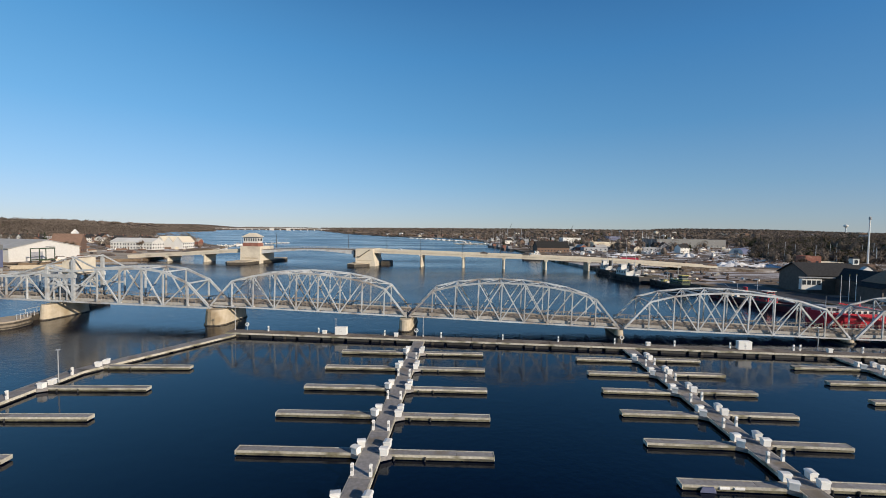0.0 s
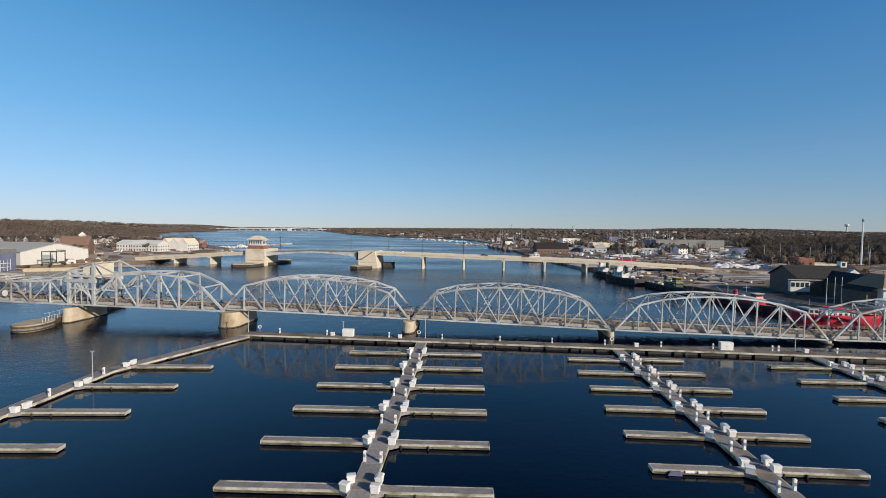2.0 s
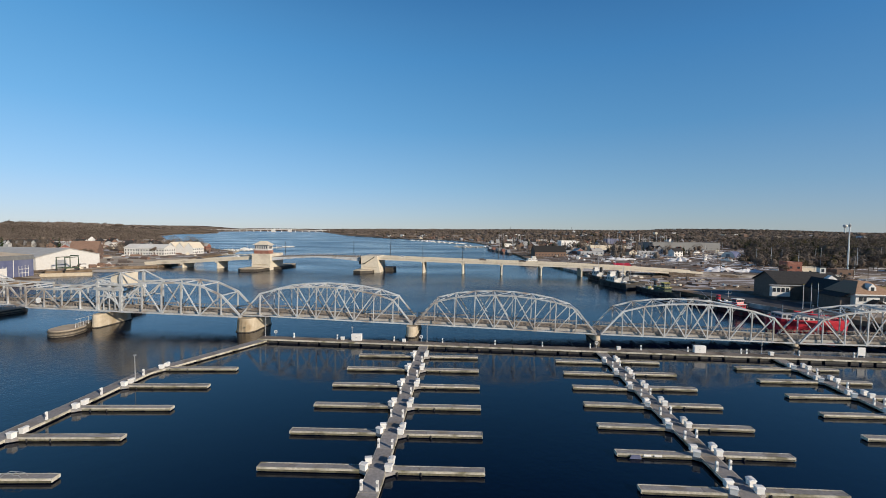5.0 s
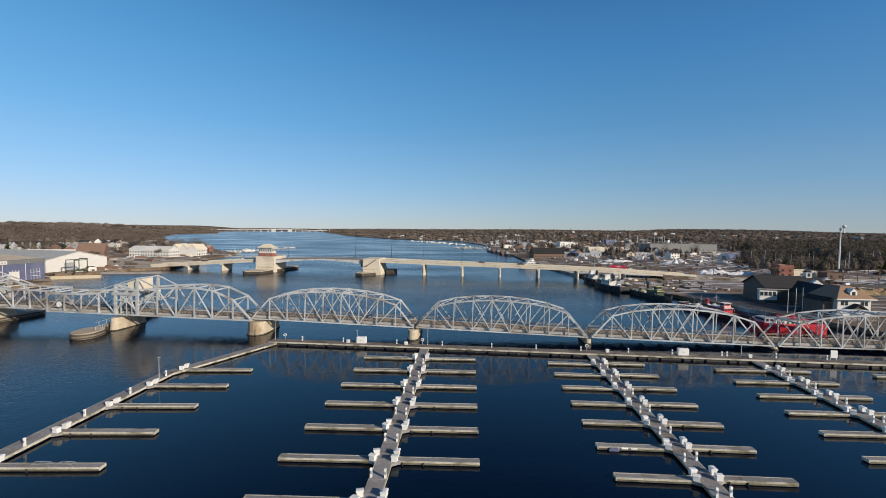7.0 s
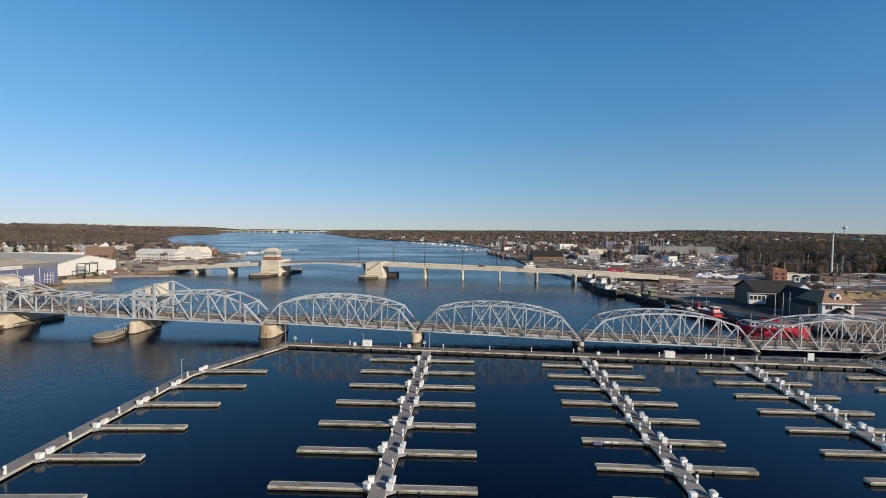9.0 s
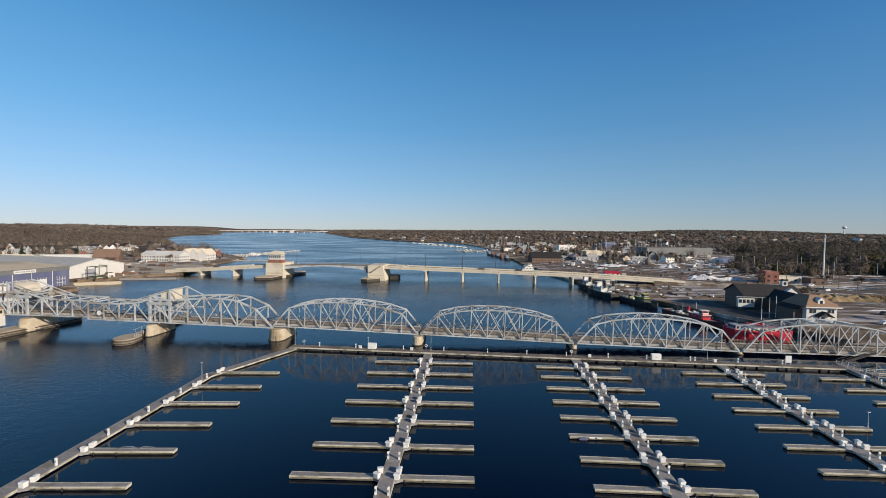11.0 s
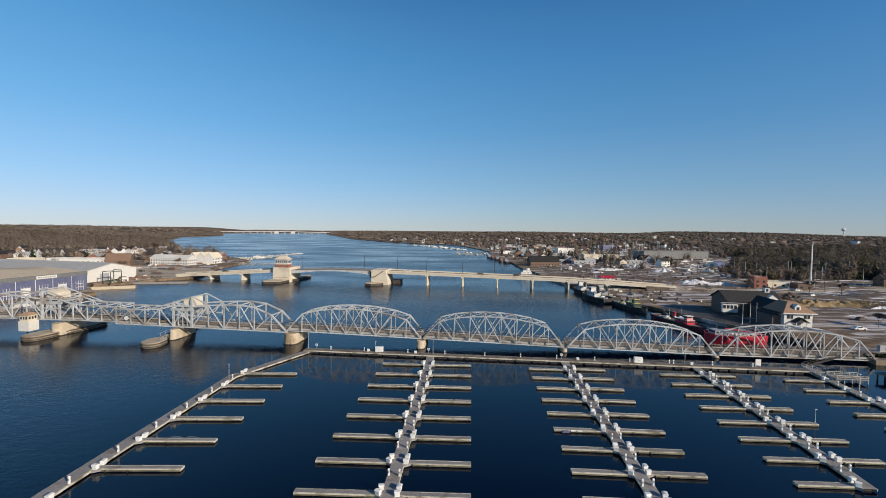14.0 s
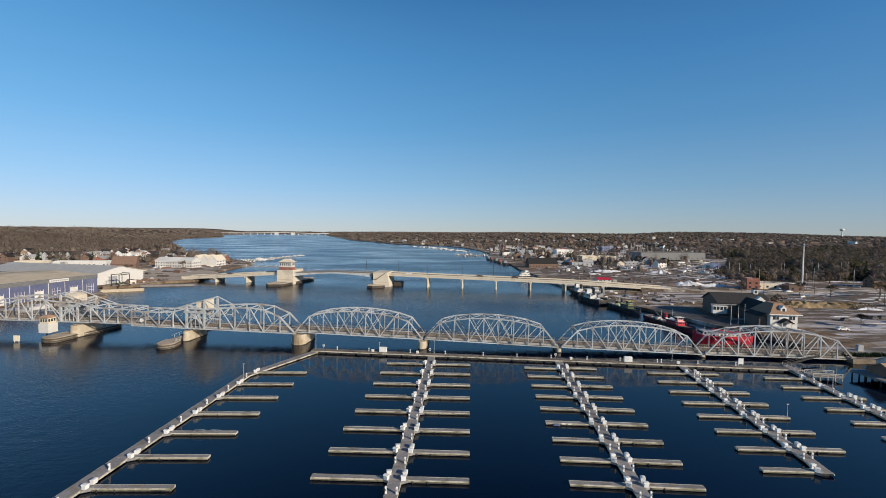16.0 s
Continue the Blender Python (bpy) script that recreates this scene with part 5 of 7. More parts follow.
# ---- ships and boats ----
def hull_mesh(L, B, D, draft=1.0, bow=0.3, sheer=0.25, deck_drop=0.0):
    """A boat's hull lofted from stern to bow, deck closed."""
    st = 12
    vs, fs = [], []
    for i in range(st + 1):
        u = i / st
        x = -L / 2 + L * u
        k = 1.0 if u < 1 - bow else math.sqrt(max(0.0, 1 - ((u - 1 + bow) / bow) ** 2))
        k = max(k, 0.03) * (0.86 + 0.14 * min(1.0, u * 5))
        z = D * (1 + sheer * (2 * u - 0.9) ** 2)
        b = B / 2 * k
        vs += [(x, -b, z - deck_drop), (x + 0.06 * L * max(0, u - 0.8), -b * 0.86, 0), (x, -b * 0.5, -draft), (x, b * 0.5, -draft), (x + 0.06 * L * max(0, u - 0.8), b * 0.86, 0), (x, b, z - deck_drop)]
    for i in range(st):
        for j in range(6):
            a, b = 6 * i + j, 6 * i + (j + 1) % 6
            fs.append((a, b, b + 6, a + 6))
    fs += [tuple(range(5, -1, -1)), tuple(6 * st + j for j in range(6))]
    return Mesh().add(vs, fs)


def bulwark(L, B, D, bow=0.3, sheer=0.25, h=0.7):
    st, out = 12, []
    for i in range(st + 1):
        u = i / st
        k = 1.0 if u < 1 - bow else math.sqrt(max(0.0, 1 - ((u - 1 + bow) / bow) ** 2))
        k = max(k, 0.03) * (0.86 + 0.14 * min(1.0, u * 5))
        out.append((-L / 2 + L * u, B / 2 * k, D * (1 + sheer * (2 * u - 0.9) ** 2)))
    path = [(x, -y, z) for x, y, z in out] + out[::-1]
    n = len(path)
    vs = [(x * f, y * (f if abs(y) > 0.3 else 1), z + dz) for x, y, z in path for f, dz in ((1.0, 0), (1.005, h), (0.985, h), (0.98, 0))]
    fs = [(4 * i + j, 4 * ((i + 1) % n) + j, 4 * ((i + 1) % n) + (j + 1) % 4, 4 * i + (j + 1) % 4) for i in range(n) for j in range(4)]
    return Mesh().add(vs, fs)


def cabin(t, name, x0, x1, w, z0, z1, mt, panes=True, slope=0.0):
    c = part(name, Mesh().add([(x0, -w / 2, z0), (x1, -w / 2, z0), (x1, w / 2, z0), (x0, w / 2, z0), (x0, -w / 2, z1), (x1 - slope, -w / 2, z1), (x1 - slope, w / 2, z1), (x0, w / 2, z1)],
             [(0, 3, 2, 1), (4, 5, 6, 7), (0, 1, 5, 4), (1, 2, 6, 5), (2, 3, 7, 6), (3, 0, 4, 7)]), mt, t)
    if panes:
        n = max(2, int((x1 - x0) / 1.5))
        zt = z1 - 0.35
        for i in range(n):
            x = x0 + (x1 - slope - x0) * (i + 0.5) / n
            for sgn in (-1, 1):
                part("cabin_window", Mesh().box(x - 0.42, sgn * w / 2 - 0.04, zt - 0.9, x + 0.42, sgn * w / 2 + 0.04, zt), M_GLASS, c)
        for k in (-1, 0, 1):
            part("cabin_window", Mesh().box(x1 - slope * 0.6 - 0.05, k * w * 0.3 - w * 0.11, zt - 0.75, x1 - slope * 0.4 + 0.06, k * w * 0.3 + w * 0.11, zt), M_GLASS, c)
    return c


def tug(m, L, B, hullm, trim, house_m, funnel_m, label, mast=7.0, top=None, short=1.0):
    t = thing("tugboat", label, "tugboat", m, "moored tugs and workboats")
    D = 2.0
    part("hull", hull_mesh(L, B, D), hullm, t)
    part("bulwark", bulwark(L, B, D), trim, t)
    part("deck", Mesh().box(-L * 0.42, -B * 0.36, D * 1.05, L * 0.28, B * 0.36, D * 1.05 + 0.12), M_GREEN if trim is M_YELLOW else M_ROAD, t)
    a0, a1 = -L * 0.18 * short + L * 0.12 * (1 - short), L * 0.22
    cabin(t, "deckhouse", a0, a1, B * 0.55, D, D + 2.6, house_m)
    part("deckhouse_roof", Mesh().box(a0 - 0.3, -B * 0.3, D + 2.6, a1 + 0.3, B * 0.3, D + 2.75), top or M_GREYWALL, t)
    cabin(t, "wheelhouse", a1 - L * 0.18 * short, a1 - 0.4, B * 0.42, D + 2.75, D + 5.0, house_m, True, 0.4)
    part("wheelhouse_roof", Mesh().box(a1 - L * 0.2 * short, -B * 0.25, D + 5.0, a1 - 0.3, B * 0.25, D + 5.2), top or trim, t)
    part("window_band", Mesh().box(a1 - L * 0.18 * short - 0.03, -B * 0.21 - 0.03, D + 3.4, a1 - 0.55, B * 0.21 + 0.03, D + 3.65), M_WHITE, t)
    for i in range(4):
        x = -L * 0.36 + L * 0.055 * i
        part("deck_locker", Mesh().box(x - 0.5, -B * 0.2 + 0.7 * (i % 2), D + 0.1, x + 0.4, -B * 0.2 + 0.7 * (i % 2) + 1.1, D + 0.9 + 0.25 * (i % 3)), (M_WHITE, M_GREYWALL, M_CREAM)[i % 3], t)
    part("winch", Mesh().rod((-L * 0.26, -0.9, D + 0.9), (-L * 0.26, 0.9, D + 0.9), 0.7, 0.7, 10).box(-L * 0.26 - 0.8, -1.1, D, -L * 0.26 + 0.8, -0.92, D + 1.3).box(-L * 0.26 - 0.8, 0.92, D, -L * 0.26 + 0.8, 1.1, D + 1.3), top or M_GREYWALL, t)
    for k in (-1, 1):
        part("life_raft", Mesh().rod((-L * 0.02, k * B * 0.2, D + 2.9), (L * -0.05, k * B * 0.2, D + 2.9), 0.4, 0.4, 8), M_GRP, t, "white life raft canister")
        part("handrail", Mesh().tube([(-L * 0.4, k * B * 0.38, D + 1.0), (-L * 0.4, k * B * 0.38, D + 1.9), (L * 0.22, k * B * 0.38, D + 1.9), (L * 0.22, k * B * 0.38, D + 1.0)], 0.06, 0.06), M_POLE, t)
    part("hatch", Mesh().box(-L * 0.38, -1.0, D, -L * 0.33, 1.0, D + 0.7), M_GREYWALL, t)
    part("funnel", Mesh().rod((-L * 0.1, 0, D + 2.6), (-L * 0.1, 0, D + 5.4), 0.75, 0.65, 12), funnel_m, t)
    part("funnel_band", Mesh().rod((-L * 0.1, 0, D + 4.4), (-L * 0.1, 0, D + 4.8), 0.74, 0.73, 12), trim, t)
    part("derrick", Mesh().rod((-L * 0.2, 0, D), (-L * 0.2, 0, D + 6.5), 0.14, 0.1, 6).rod((-L * 0.2, 0, D + 1.5), (-L * 0.4, 0.6, D + 5.5), 0.1, 0.07, 6), M_POLE, t)
    part("mast", Mesh().rod((L * 0.04, 0, D + 5), (L * 0.04, 0, D + 5 + mast), 0.12, 0.06, 6).beam((L * 0.04, -1.4, D + 3 + mast), (L * 0.04, 1.4, D + 3 + mast), 0.08, 0.08), M_POLE, t)
    for i in range(5):
        x = -L * 0.35 + L * 0.17 * i
        for sgn in (-1, 1):
            part("tyre_fender", Mesh().rod((x, sgn * B * 0.5, 1.2), (x, sgn * (B * 0.5 + 0.35), 1.2), 0.55, 0.55, 10), M_BLACK, t)
    return t


tug(pose(95.5, 216, 0, 0, 0, 96), 22, 6, M_HULL, M_HULL, M_WHITE, M_HULL, "black-hulled tugboat with a small white deckhouse at the quay", 6, M_GREYWALL, 0.5)
tug(pose(93.5, 190, 0, 0, 0, 100), 25, 7, M_HULL, M_SKIRT, M_WHITE, M_HULL, "black-hulled tugboat with a white deckhouse at the quay", 8, M_WHITE, 0.65)
tug(pose(100.5, 196, 0, 0, 0, 100), 24, 6.5, M_HULL, M_SKIRT, M_GREYWALL, M_HULL, "dark grey workboat moored inside the tug", 6, M_CREAM, 0.55)
tug(pose(101.0, 164, 0, 0, 0, -80) @ Matrix.Diagonal((1, 1, 0.78, 1)), 24, 6.0, M_HULL, M_HULL, M_GREEN, M_HULL, "green and black tug with yellow fittings and a black funnel", 4, M_YELLOW, 0.6)
tug(pose(104.6, 128, 0, 0, 0, -82) @ Matrix.Diagonal((1, 0.9, 0.68, 1)), 30, 6.8, M_MAROON, M_HULL, M_RED, M_RED, "maroon-hulled tug with a red deckhouse and white wheelhouse roof", 4, M_WHITE, 0.45)
rs = thing("red_ship", "bright red work ship with pale deckhouse moored behind the bridge", "ship", pose(107.9, 101.0, 0, 0, 0, 177) @ Matrix.Diagonal((0.86, 1, 0.78, 1)))
part("hull", hull_mesh(22.5, 8, 3.0, 1.0, 0.25, 0.12), M_RED, rs)
part("bulwark", bulwark(22.5, 8, 3.0, 0.25, 0.12, 0.9), M_RED, rs)
cabin(rs, "deckhouse", -6, 5, 5.0, 3.0, 4.9, M_WHITE)
part("cargo_boom", Mesh().beam((-10, 1.6, 4.2), (4, 1.2, 6.6), 0.35, 0.35).beam((-10, 2.3, 4.2), (4, 1.9, 6.6), 0.2, 0.2), M_RED, rs, "red lattice boom laid along the deck")
for k in range(7):
    part("boom_brace", Mesh().beam((-9.5 + 1.9 * k, 1.6, 4.3 + 0.33 * k), (-8.6 + 1.9 * k, 2.3, 4.45 + 0.33 * k), 0.12, 0.12), M_RED, rs)
for k in (-3.6, 3.6):
    part("handrail", Mesh().tube([(-10, k, 3.2), (-10, k, 4.6), (8, k, 4.6), (8, k, 3.2)], 0.07, 0.07), M_WHITE, rs)
cabin(rs, "wheelhouse", 5.4, 8.6, 4.2, 3.4, 5.6, M_GREYWALL, True, 0.4)
part("deckhouse_roof", Mesh().box(-6.3, -2.8, 4.9, 5.3, 2.8, 5.05), M_GREYWALL, rs)
part("funnel", Mesh().rod((-2.5, 0, 5.05), (-2.5, 0, 6.4), 0.7, 0.6, 12), M_RED, rs)
for x in (-3.2, 6.4):
    part("mast", Mesh().rod((x, 0, 3.2), (x, 0, 8.6), 0.12, 0.06, 6), M_POLE, rs)
for i in range(6):
    part("deck_crate", Mesh().box(-9.6 + 0.9 * i, -1.6 + 0.5 * (i % 3), 3.0, -9.0 + 0.9 * i, -0.6 + 0.5 * (i % 3), 3.9 + 0.2 * (i % 2)), M_WHITE if i % 2 else M_GREYWALL, rs)
wv = thing("white_vessel", "white passenger vessel moored beyond the concrete bridge", "ship", pose(82, 317, 0, 0, 0, 10) @ Matrix.Diagonal((0.75, 0.75, 0.75, 1)))
part("hull", hull_mesh(24, 7, 2.4), M_HULL, wv)
cabin(wv, "lower_cabin", -7, 6, 5.6, 2.4, 4.9, M_WHITE)
cabin(wv, "upper_cabin", -4.5, 5, 5.0, 4.9, 7.2, M_WHITE)
cabin(wv, "wheelhouse", 0, 4, 3.6, 7.2, 9.2, M_WHITE, True, 0.4)


def small_boat(m, L, kind, group):
    if kind == "sail":
        t = thing("sailboat", "white sailing boat with a bare mast", "sailboat", m, group)
        part("hull", hull_mesh(L, L * 0.3, 1.1, 0.5, 0.5), M_GRP, t)
        cabin(t, "cabin", -L * 0.15, L * 0.15, L * 0.18, 1.1, 1.7, M_GRP, False)
        part("mast", Mesh().rod((0, 0, 1.2), (0, 0, 1.3 * L), 0.09, 0.06, 5), M_POLE, t)
        part("boom", Mesh().beam((0, 0, 2.5), (-L * 0.38, 0, 2.5), 0.25, 0.25), M_BLUE, t)
    else:
        t = thing("motorboat", "white motor cruiser at its berth", "motorboat", m, group)
        part("hull", hull_mesh(L, L * 0.33, 1.3, 0.5, 0.5), M_GRP, t)
        cabin(t, "cabin", -L * 0.2, L * 0.18, L * 0.24, 1.3, 2.7, M_GRP, True, 0.5)
        part("windscreen", Mesh().box(-L * 0.05, -L * 0.1, 2.7, 0.0, L * 0.1, 3.4), M_GLASS, t)
    return t


SAIL = small_boat(pose(-215, 505, 0, 0, 0, 10), 10, "sail", "boats in the far marinas")
MOTOR = small_boat(pose(-225, 520, 0, 0, 0, 15), 9, "motor", "boats in the far marinas")


def pier_line(x0, y0, x1, y1, boats, sail=0.3):
    m, L = frame2((x0, y0), (x1, y1))
    t = thing("far_dock", "long timber marina dock with finger berths", "dock", m, "docks of the far marinas")
    part("deck", Mesh().box(0, -1, 0.3, L, 1, 0.7), M_FASCIA, t)
    n = max(2, int(L / 8))
    for i in range(n):
        x = L * (i + 0.5) / n
        for sgn in (-1, 1):
            part("finger", Mesh().box(x - 0.4, sgn * 1 if sgn > 0 else -9, 0.3, x + 0.4, 9 if sgn > 0 else -1, 0.6), M_FASCIA, t)
    for i in range(boats):
        x = L * (rng.randrange(n) + 0.5) / n + 3.4
        sgn = rng.choice((-1, 1))
        copy_thing(SAIL if rng.random() < sail else MOTOR, m @ pose(x, sgn * 6.5, 0, 0, 0, 90 * sgn))


pier_line(-205, 400, -160, 412, 0)
pier_line(40, 668, 92, 690, 5)
pier_line(44, 640, 90, 652, 4)


def boat_rows(rows, n, label, seed, masts=0.5, size=1.0):
    """Crowded far berths: docks, hulls, cabins and masts too many to count."""
    g = random.Random(seed)
    hulls, docks, spars = Mesh(), Mesh(), Mesh()
    for x0, y0, x1, y1 in rows:
        m, L = frame2((x0, y0), (x1, y1))
        docks.add([m @ Vector(p) for p in ((0, -0.9, 0.6), (L, -0.9, 0.6), (L, 0.9, 0.6), (0, 0.9, 0.6), (0, -0.9, 0), (L, -0.9, 0), (L, 0.9, 0), (0, 0.9, 0))],
                  [(0, 1, 2, 3), (4, 5, 1, 0), (6, 7, 3, 2), (5, 6, 2, 1), (7, 4, 0, 3)])
        for i in range(n):
            sgn, x, bl = g.choice((-1, 1)), L * (i + g.uniform(0.1, 0.9)) / n, g.uniform(6, 11) * size
            bw, hh = bl * 0.16, g.uniform(1.0, 1.8) * size
            y0b, y1b = sgn * 1.6, sgn * (1.6 + bl)
            ym = (y0b + y1b) / 2
            base = [(x - bw, y0b, 0), (x + bw, y0b, 0), (x + bw, ym, 0), (x, y1b, 0), (x - bw, ym, 0)]
            vs = [m @ Vector(p) for p in base] + [m @ Vector((p[0], p[1], hh)) for p in base]
            hulls.add(vs, [(5, 6, 7, 8, 9)] + [(k, (k + 1) % 5, 5 + (k + 1) % 5, 5 + k) for k in range(5)])
            c = [(x - bw * 0.7, y0b + sgn * bl * 0.2), (x + bw * 0.7, y0b + sgn * bl * 0.2), (x + bw * 0.5, y0b + sgn * bl * 0.55), (x - bw * 0.5, y0b + sgn * bl * 0.55)]
            hulls.add([m @ Vector((*p, hh)) for p in c] + [m @ Vector((*p, hh + 1.2 * size)) for p in c], [(4, 5, 6, 7), (0, 1, 5, 4), (1, 2, 6, 5), (2, 3, 7, 6), (3, 0, 4, 7)])
            if g.random() < masts:
                p, q = m @ Vector((x, ym, hh)), m @ Vector((x, ym, bl * 1.35))
                spars.rod(p, q, 0.1, 0.07, 4)
    solid("moored_boats", hulls, M_GRP, label, "boats", kind="stuff")
    solid("boat_docks", docks, M_FASCIA, "timber docks between crowded berths", "docks", kind="stuff")
    solid("boat_masts", spars, M_POLE, "bare masts above crowded berths", "masts", kind="stuff")


boat_rows([(-52 + 24 * k, 1085 - 22 * k, 52 + 12 * k, 822 - 10 * k) for k in range(3)], 20, "white boats in the far marina", 5, 0.5, 0.5)
boat_rows([(-262 + 10 * k, 452 + 24 * k, -208 + 2 * k, 466 + 24 * k) for k in range(7)], 16, "crowded white boats off the left bank", 6, 0.15, 0.45)
for i, (x, y, mt) in enumerate(((93, 470, M_HULL), (90.5, 492, M_BROWNWALL), (89, 515, M_HULL), (86, 538, M_GREYWALL), (84.5, 560, M_HULL))):
    fb = thing("fishing_boat", "dark fishing boat lying along the far quay" if mt is not M_BROWNWALL else "rusty brown fishing boat lying along the far quay", "fishing boat", pose(x - 2, y, 0, 0, 0, 97), "fishing boats along the far quay")
    part("hull", hull_mesh(18, 5.4, 2.0), M_HULL if mt is M_GREYWALL else mt, fb)
    cabin(fb, "wheelhouse", -2, 3.5, 3.6, 2.0, 4.8, M_BRICK if i in (1, 3) else M_GREYWALL)
    part("mast", Mesh().rod((-3, 0, 2), (-3, 0, 9), 0.14, 0.08, 6), M_SKIRT, fb)
# boats laid up ashore
for i in range(46):
    x, y = rng.uniform(125, 420), rng.uniform(300, 640)
    if x > 0.62 * y + 60:
        continue
    copy_thing(SAIL if rng.random() < 0.6 else MOTOR, pose(x, y, max(Z0, height(x, y)) + 0.5, 0, 0, rng.uniform(0, 360)))

# ---- low clutter of the yards and the town: sheds, stacks, trailers, covered boats ----
def clutter(n, box, poly, keep, label, seed, small=1.0):
    g = random.Random(seed)
    heaps = {k: Mesh() for k in ("white", "cream", "dark", "grey", "brown", "blue")}
    weight = ("white", "cream", "dark", "dark", "dark", "brown", "brown", "brown", "brown")
    made = 0
    while made < n:
        x, y = g.uniform(box[0], box[1]), g.uniform(box[2], box[3])
        if not inside(poly, x, y) or not inside(poly, x - 9, y) or not inside(poly, x + 9, y) or not inside(poly, x, y - 9) or not keep(x, y):
            continue
        made += 1
        z = max(Z0, height(x, y))
        a = g.uniform(0, 6.283)
        c, d = math.cos(a), math.sin(a)
        L, W, H = g.uniform(1.5, 6.5) * small, g.uniform(1.0, 3.2) * small, g.uniform(0.4, 2.2) * small
        if g.random() < 0.4:
            L, H = L * 1.5, H * 0.45
        ridge = g.choice((0.0, 0.0, 0.5, 0.9)) * W * 0.5
        base = [(-L / 2, -W / 2), (L / 2, -W / 2), (L / 2, W / 2), (-L / 2, W / 2)]
        pts = [(u, v, -0.3) for u, v in base] + [(u, v, H) for u, v in base] + [(-L / 2.2, 0, H + ridge + 0.05), (L / 2.2, 0, H + ridge + 0.05)]
        vs = [(x + c * u - d * v, y + d * u + c * v, z + w) for u, v, w in pts]
        heaps[g.choice(weight)].add(vs, [(0, 1, 5, 4), (2, 3, 7, 6), (1, 2, 6, 9, 5), (3, 0, 4, 8, 7), (4, 5, 9, 8), (6, 7, 8, 9)])
    for k, mt in (("white", M_WHITE), ("cream", M_CREAM), ("dark", M_DARKWALL), ("grey", M_GREYWALL), ("brown", M_BROWNWALL), ("blue", M_BLUE)):
        if heaps[k].v:
            solid("yard_clutter", heaps[k], mt, label, "yard clutter", kind="stuff")


def off_roads(x, y):
    return not (y < 236 and abs(y - 231) < 9) and not (x < 185 and 100 < y < 172) and not (150 < x < 270 and 100 < y < 165)


clutter(300, (112, 330, 255, 520), LAND_RIGHT, lambda x, y: off_roads(x, y) and x < 0.5 * y + 110, "stacked boats, trailers and stores in the boatyard", 21, 0.62)
clutter(300, (95, 620, 500, 1050), LAND_RIGHT, lambda x, y: x < 0.62 * y + 60, "sheds, trailers and parked vehicles among the houses", 22, 1.25)
clutter(60, (190, 420, 172, 330), LAND_RIGHT, lambda x, y: off_roads(x, y) and x > 0.4 * y + 80, "stores and parked trailers behind the yards", 23, 0.6)
clutter(60, (116, 150, 168, 240), LAND_RIGHT, lambda x, y: off_roads(x, y), "stores stacked along the quay", 24, 0.5)
clutter(420, (-620, -185, 268, 620), LAND_LEFT, lambda x, y: x < -200 and not (y < 300 and x < -206), "sheds, boats and parked vehicles on the left bank", 25, 1.0)
clutter(120, (-330, 500, 950, 1500), LAND_RIGHT, lambda x, y: not inside(LAND_RIGHT, x - 150, y - 60), "waterside sheds along the far shore", 26, 2.4)
clutter(190, (450, 2400, 1000, 2700), LAND_RIGHT, lambda x, y: True, "far farm buildings among the woods", 27, 4.5)
clutter(90, (-206, -172, 203, 262), LAND_LEFT, lambda x, y: True, "floats and small craft stored by the hoist", 28, 0.7)

# ---- roads, yards and snow ----
def strip(name, pts, w, z, mt, label, category, kind="structure"):
    me = Mesh()
    vs = []
    for i, p in enumerate(pts):
        a, b = pts[max(0, i - 1)], pts[min(len(pts) - 1, i + 1)]
        d = Vector((b[0] - a[0], b[1] - a[1], 0)).normalized()
        nrm = Vector((-d.y, d.x, 0)) * w / 2
        vs += [(p[0] - nrm.x, p[1] - nrm.y, z), (p[0] + nrm.x, p[1] + nrm.y, z)]
    me.add(vs, [(2 * i, 2 * i + 2, 2 * i + 3, 2 * i + 1) for i in range(len(pts) - 1)])
    return solid(name, me, mt, label, category, None, "", kind)


ramp = thing("approach_ramp", "pale concrete ramp leading down from the concrete bridge", "bridge approach", None)
part("fill", slab(140.02, 216, 0.3, RW - 0.3, -5.0, -0.87, 8), M_YARD, ramp)
part("roadway", slab(140.02, 216, 0.35, RW - 0.35, -0.866, -0.84, 8), M_PAVING, ramp)
for y in (0, RW - 0.3):
    part("parapet", slab(140.02, 158, y, y + 0.3, -1.3, -0.1, 3), M_CONC_PALE, ramp)
strip("road", [(212, RY(212) + 6.5), (240, 224), (270, 232), (360, 250), (480, 262)], 12, Z0 + 0.02, M_PAVING, "pale concrete road leading off the bridge", "road")
strip("road", [(134.5, 81), (160, 84), (190, 92), (240, 106), (330, 128)], 10, Z0 + 0.03, M_ASPHALT, "grey asphalt road off the old bridge", "road")
strip("pavement", [(156, 114), (200, 128), (300, 152)], 44, Z0 + 0.012, M_LOT, "worn asphalt car park with melting snow", "car park")
strip("pavement", [(118, 190), (150, 205), (190, 205)], 36, Z0 + 0.016, M_LOT, "gravel yard by the quay streaked with melting snow", "yard")
solid("yard", Mesh().prism([(128, 262), (190, 240), (300, 250), (420, 300), (400, 470), (250, 560), (120, 470), (104, 330)], Z0 - 0.2, Z0 + 0.008), M_YARD, "muddy boatyard with patches of old snow", "yard", kind="structure")
solid("yard", Mesh().prism([(158, 96), (330, 136), (330, 232), (200, 222), (150, 160), (160, 130)], Z0 - 0.2, Z0 + 0.006), M_YARD, "muddy yard with patches of old snow", "yard", kind="structure")
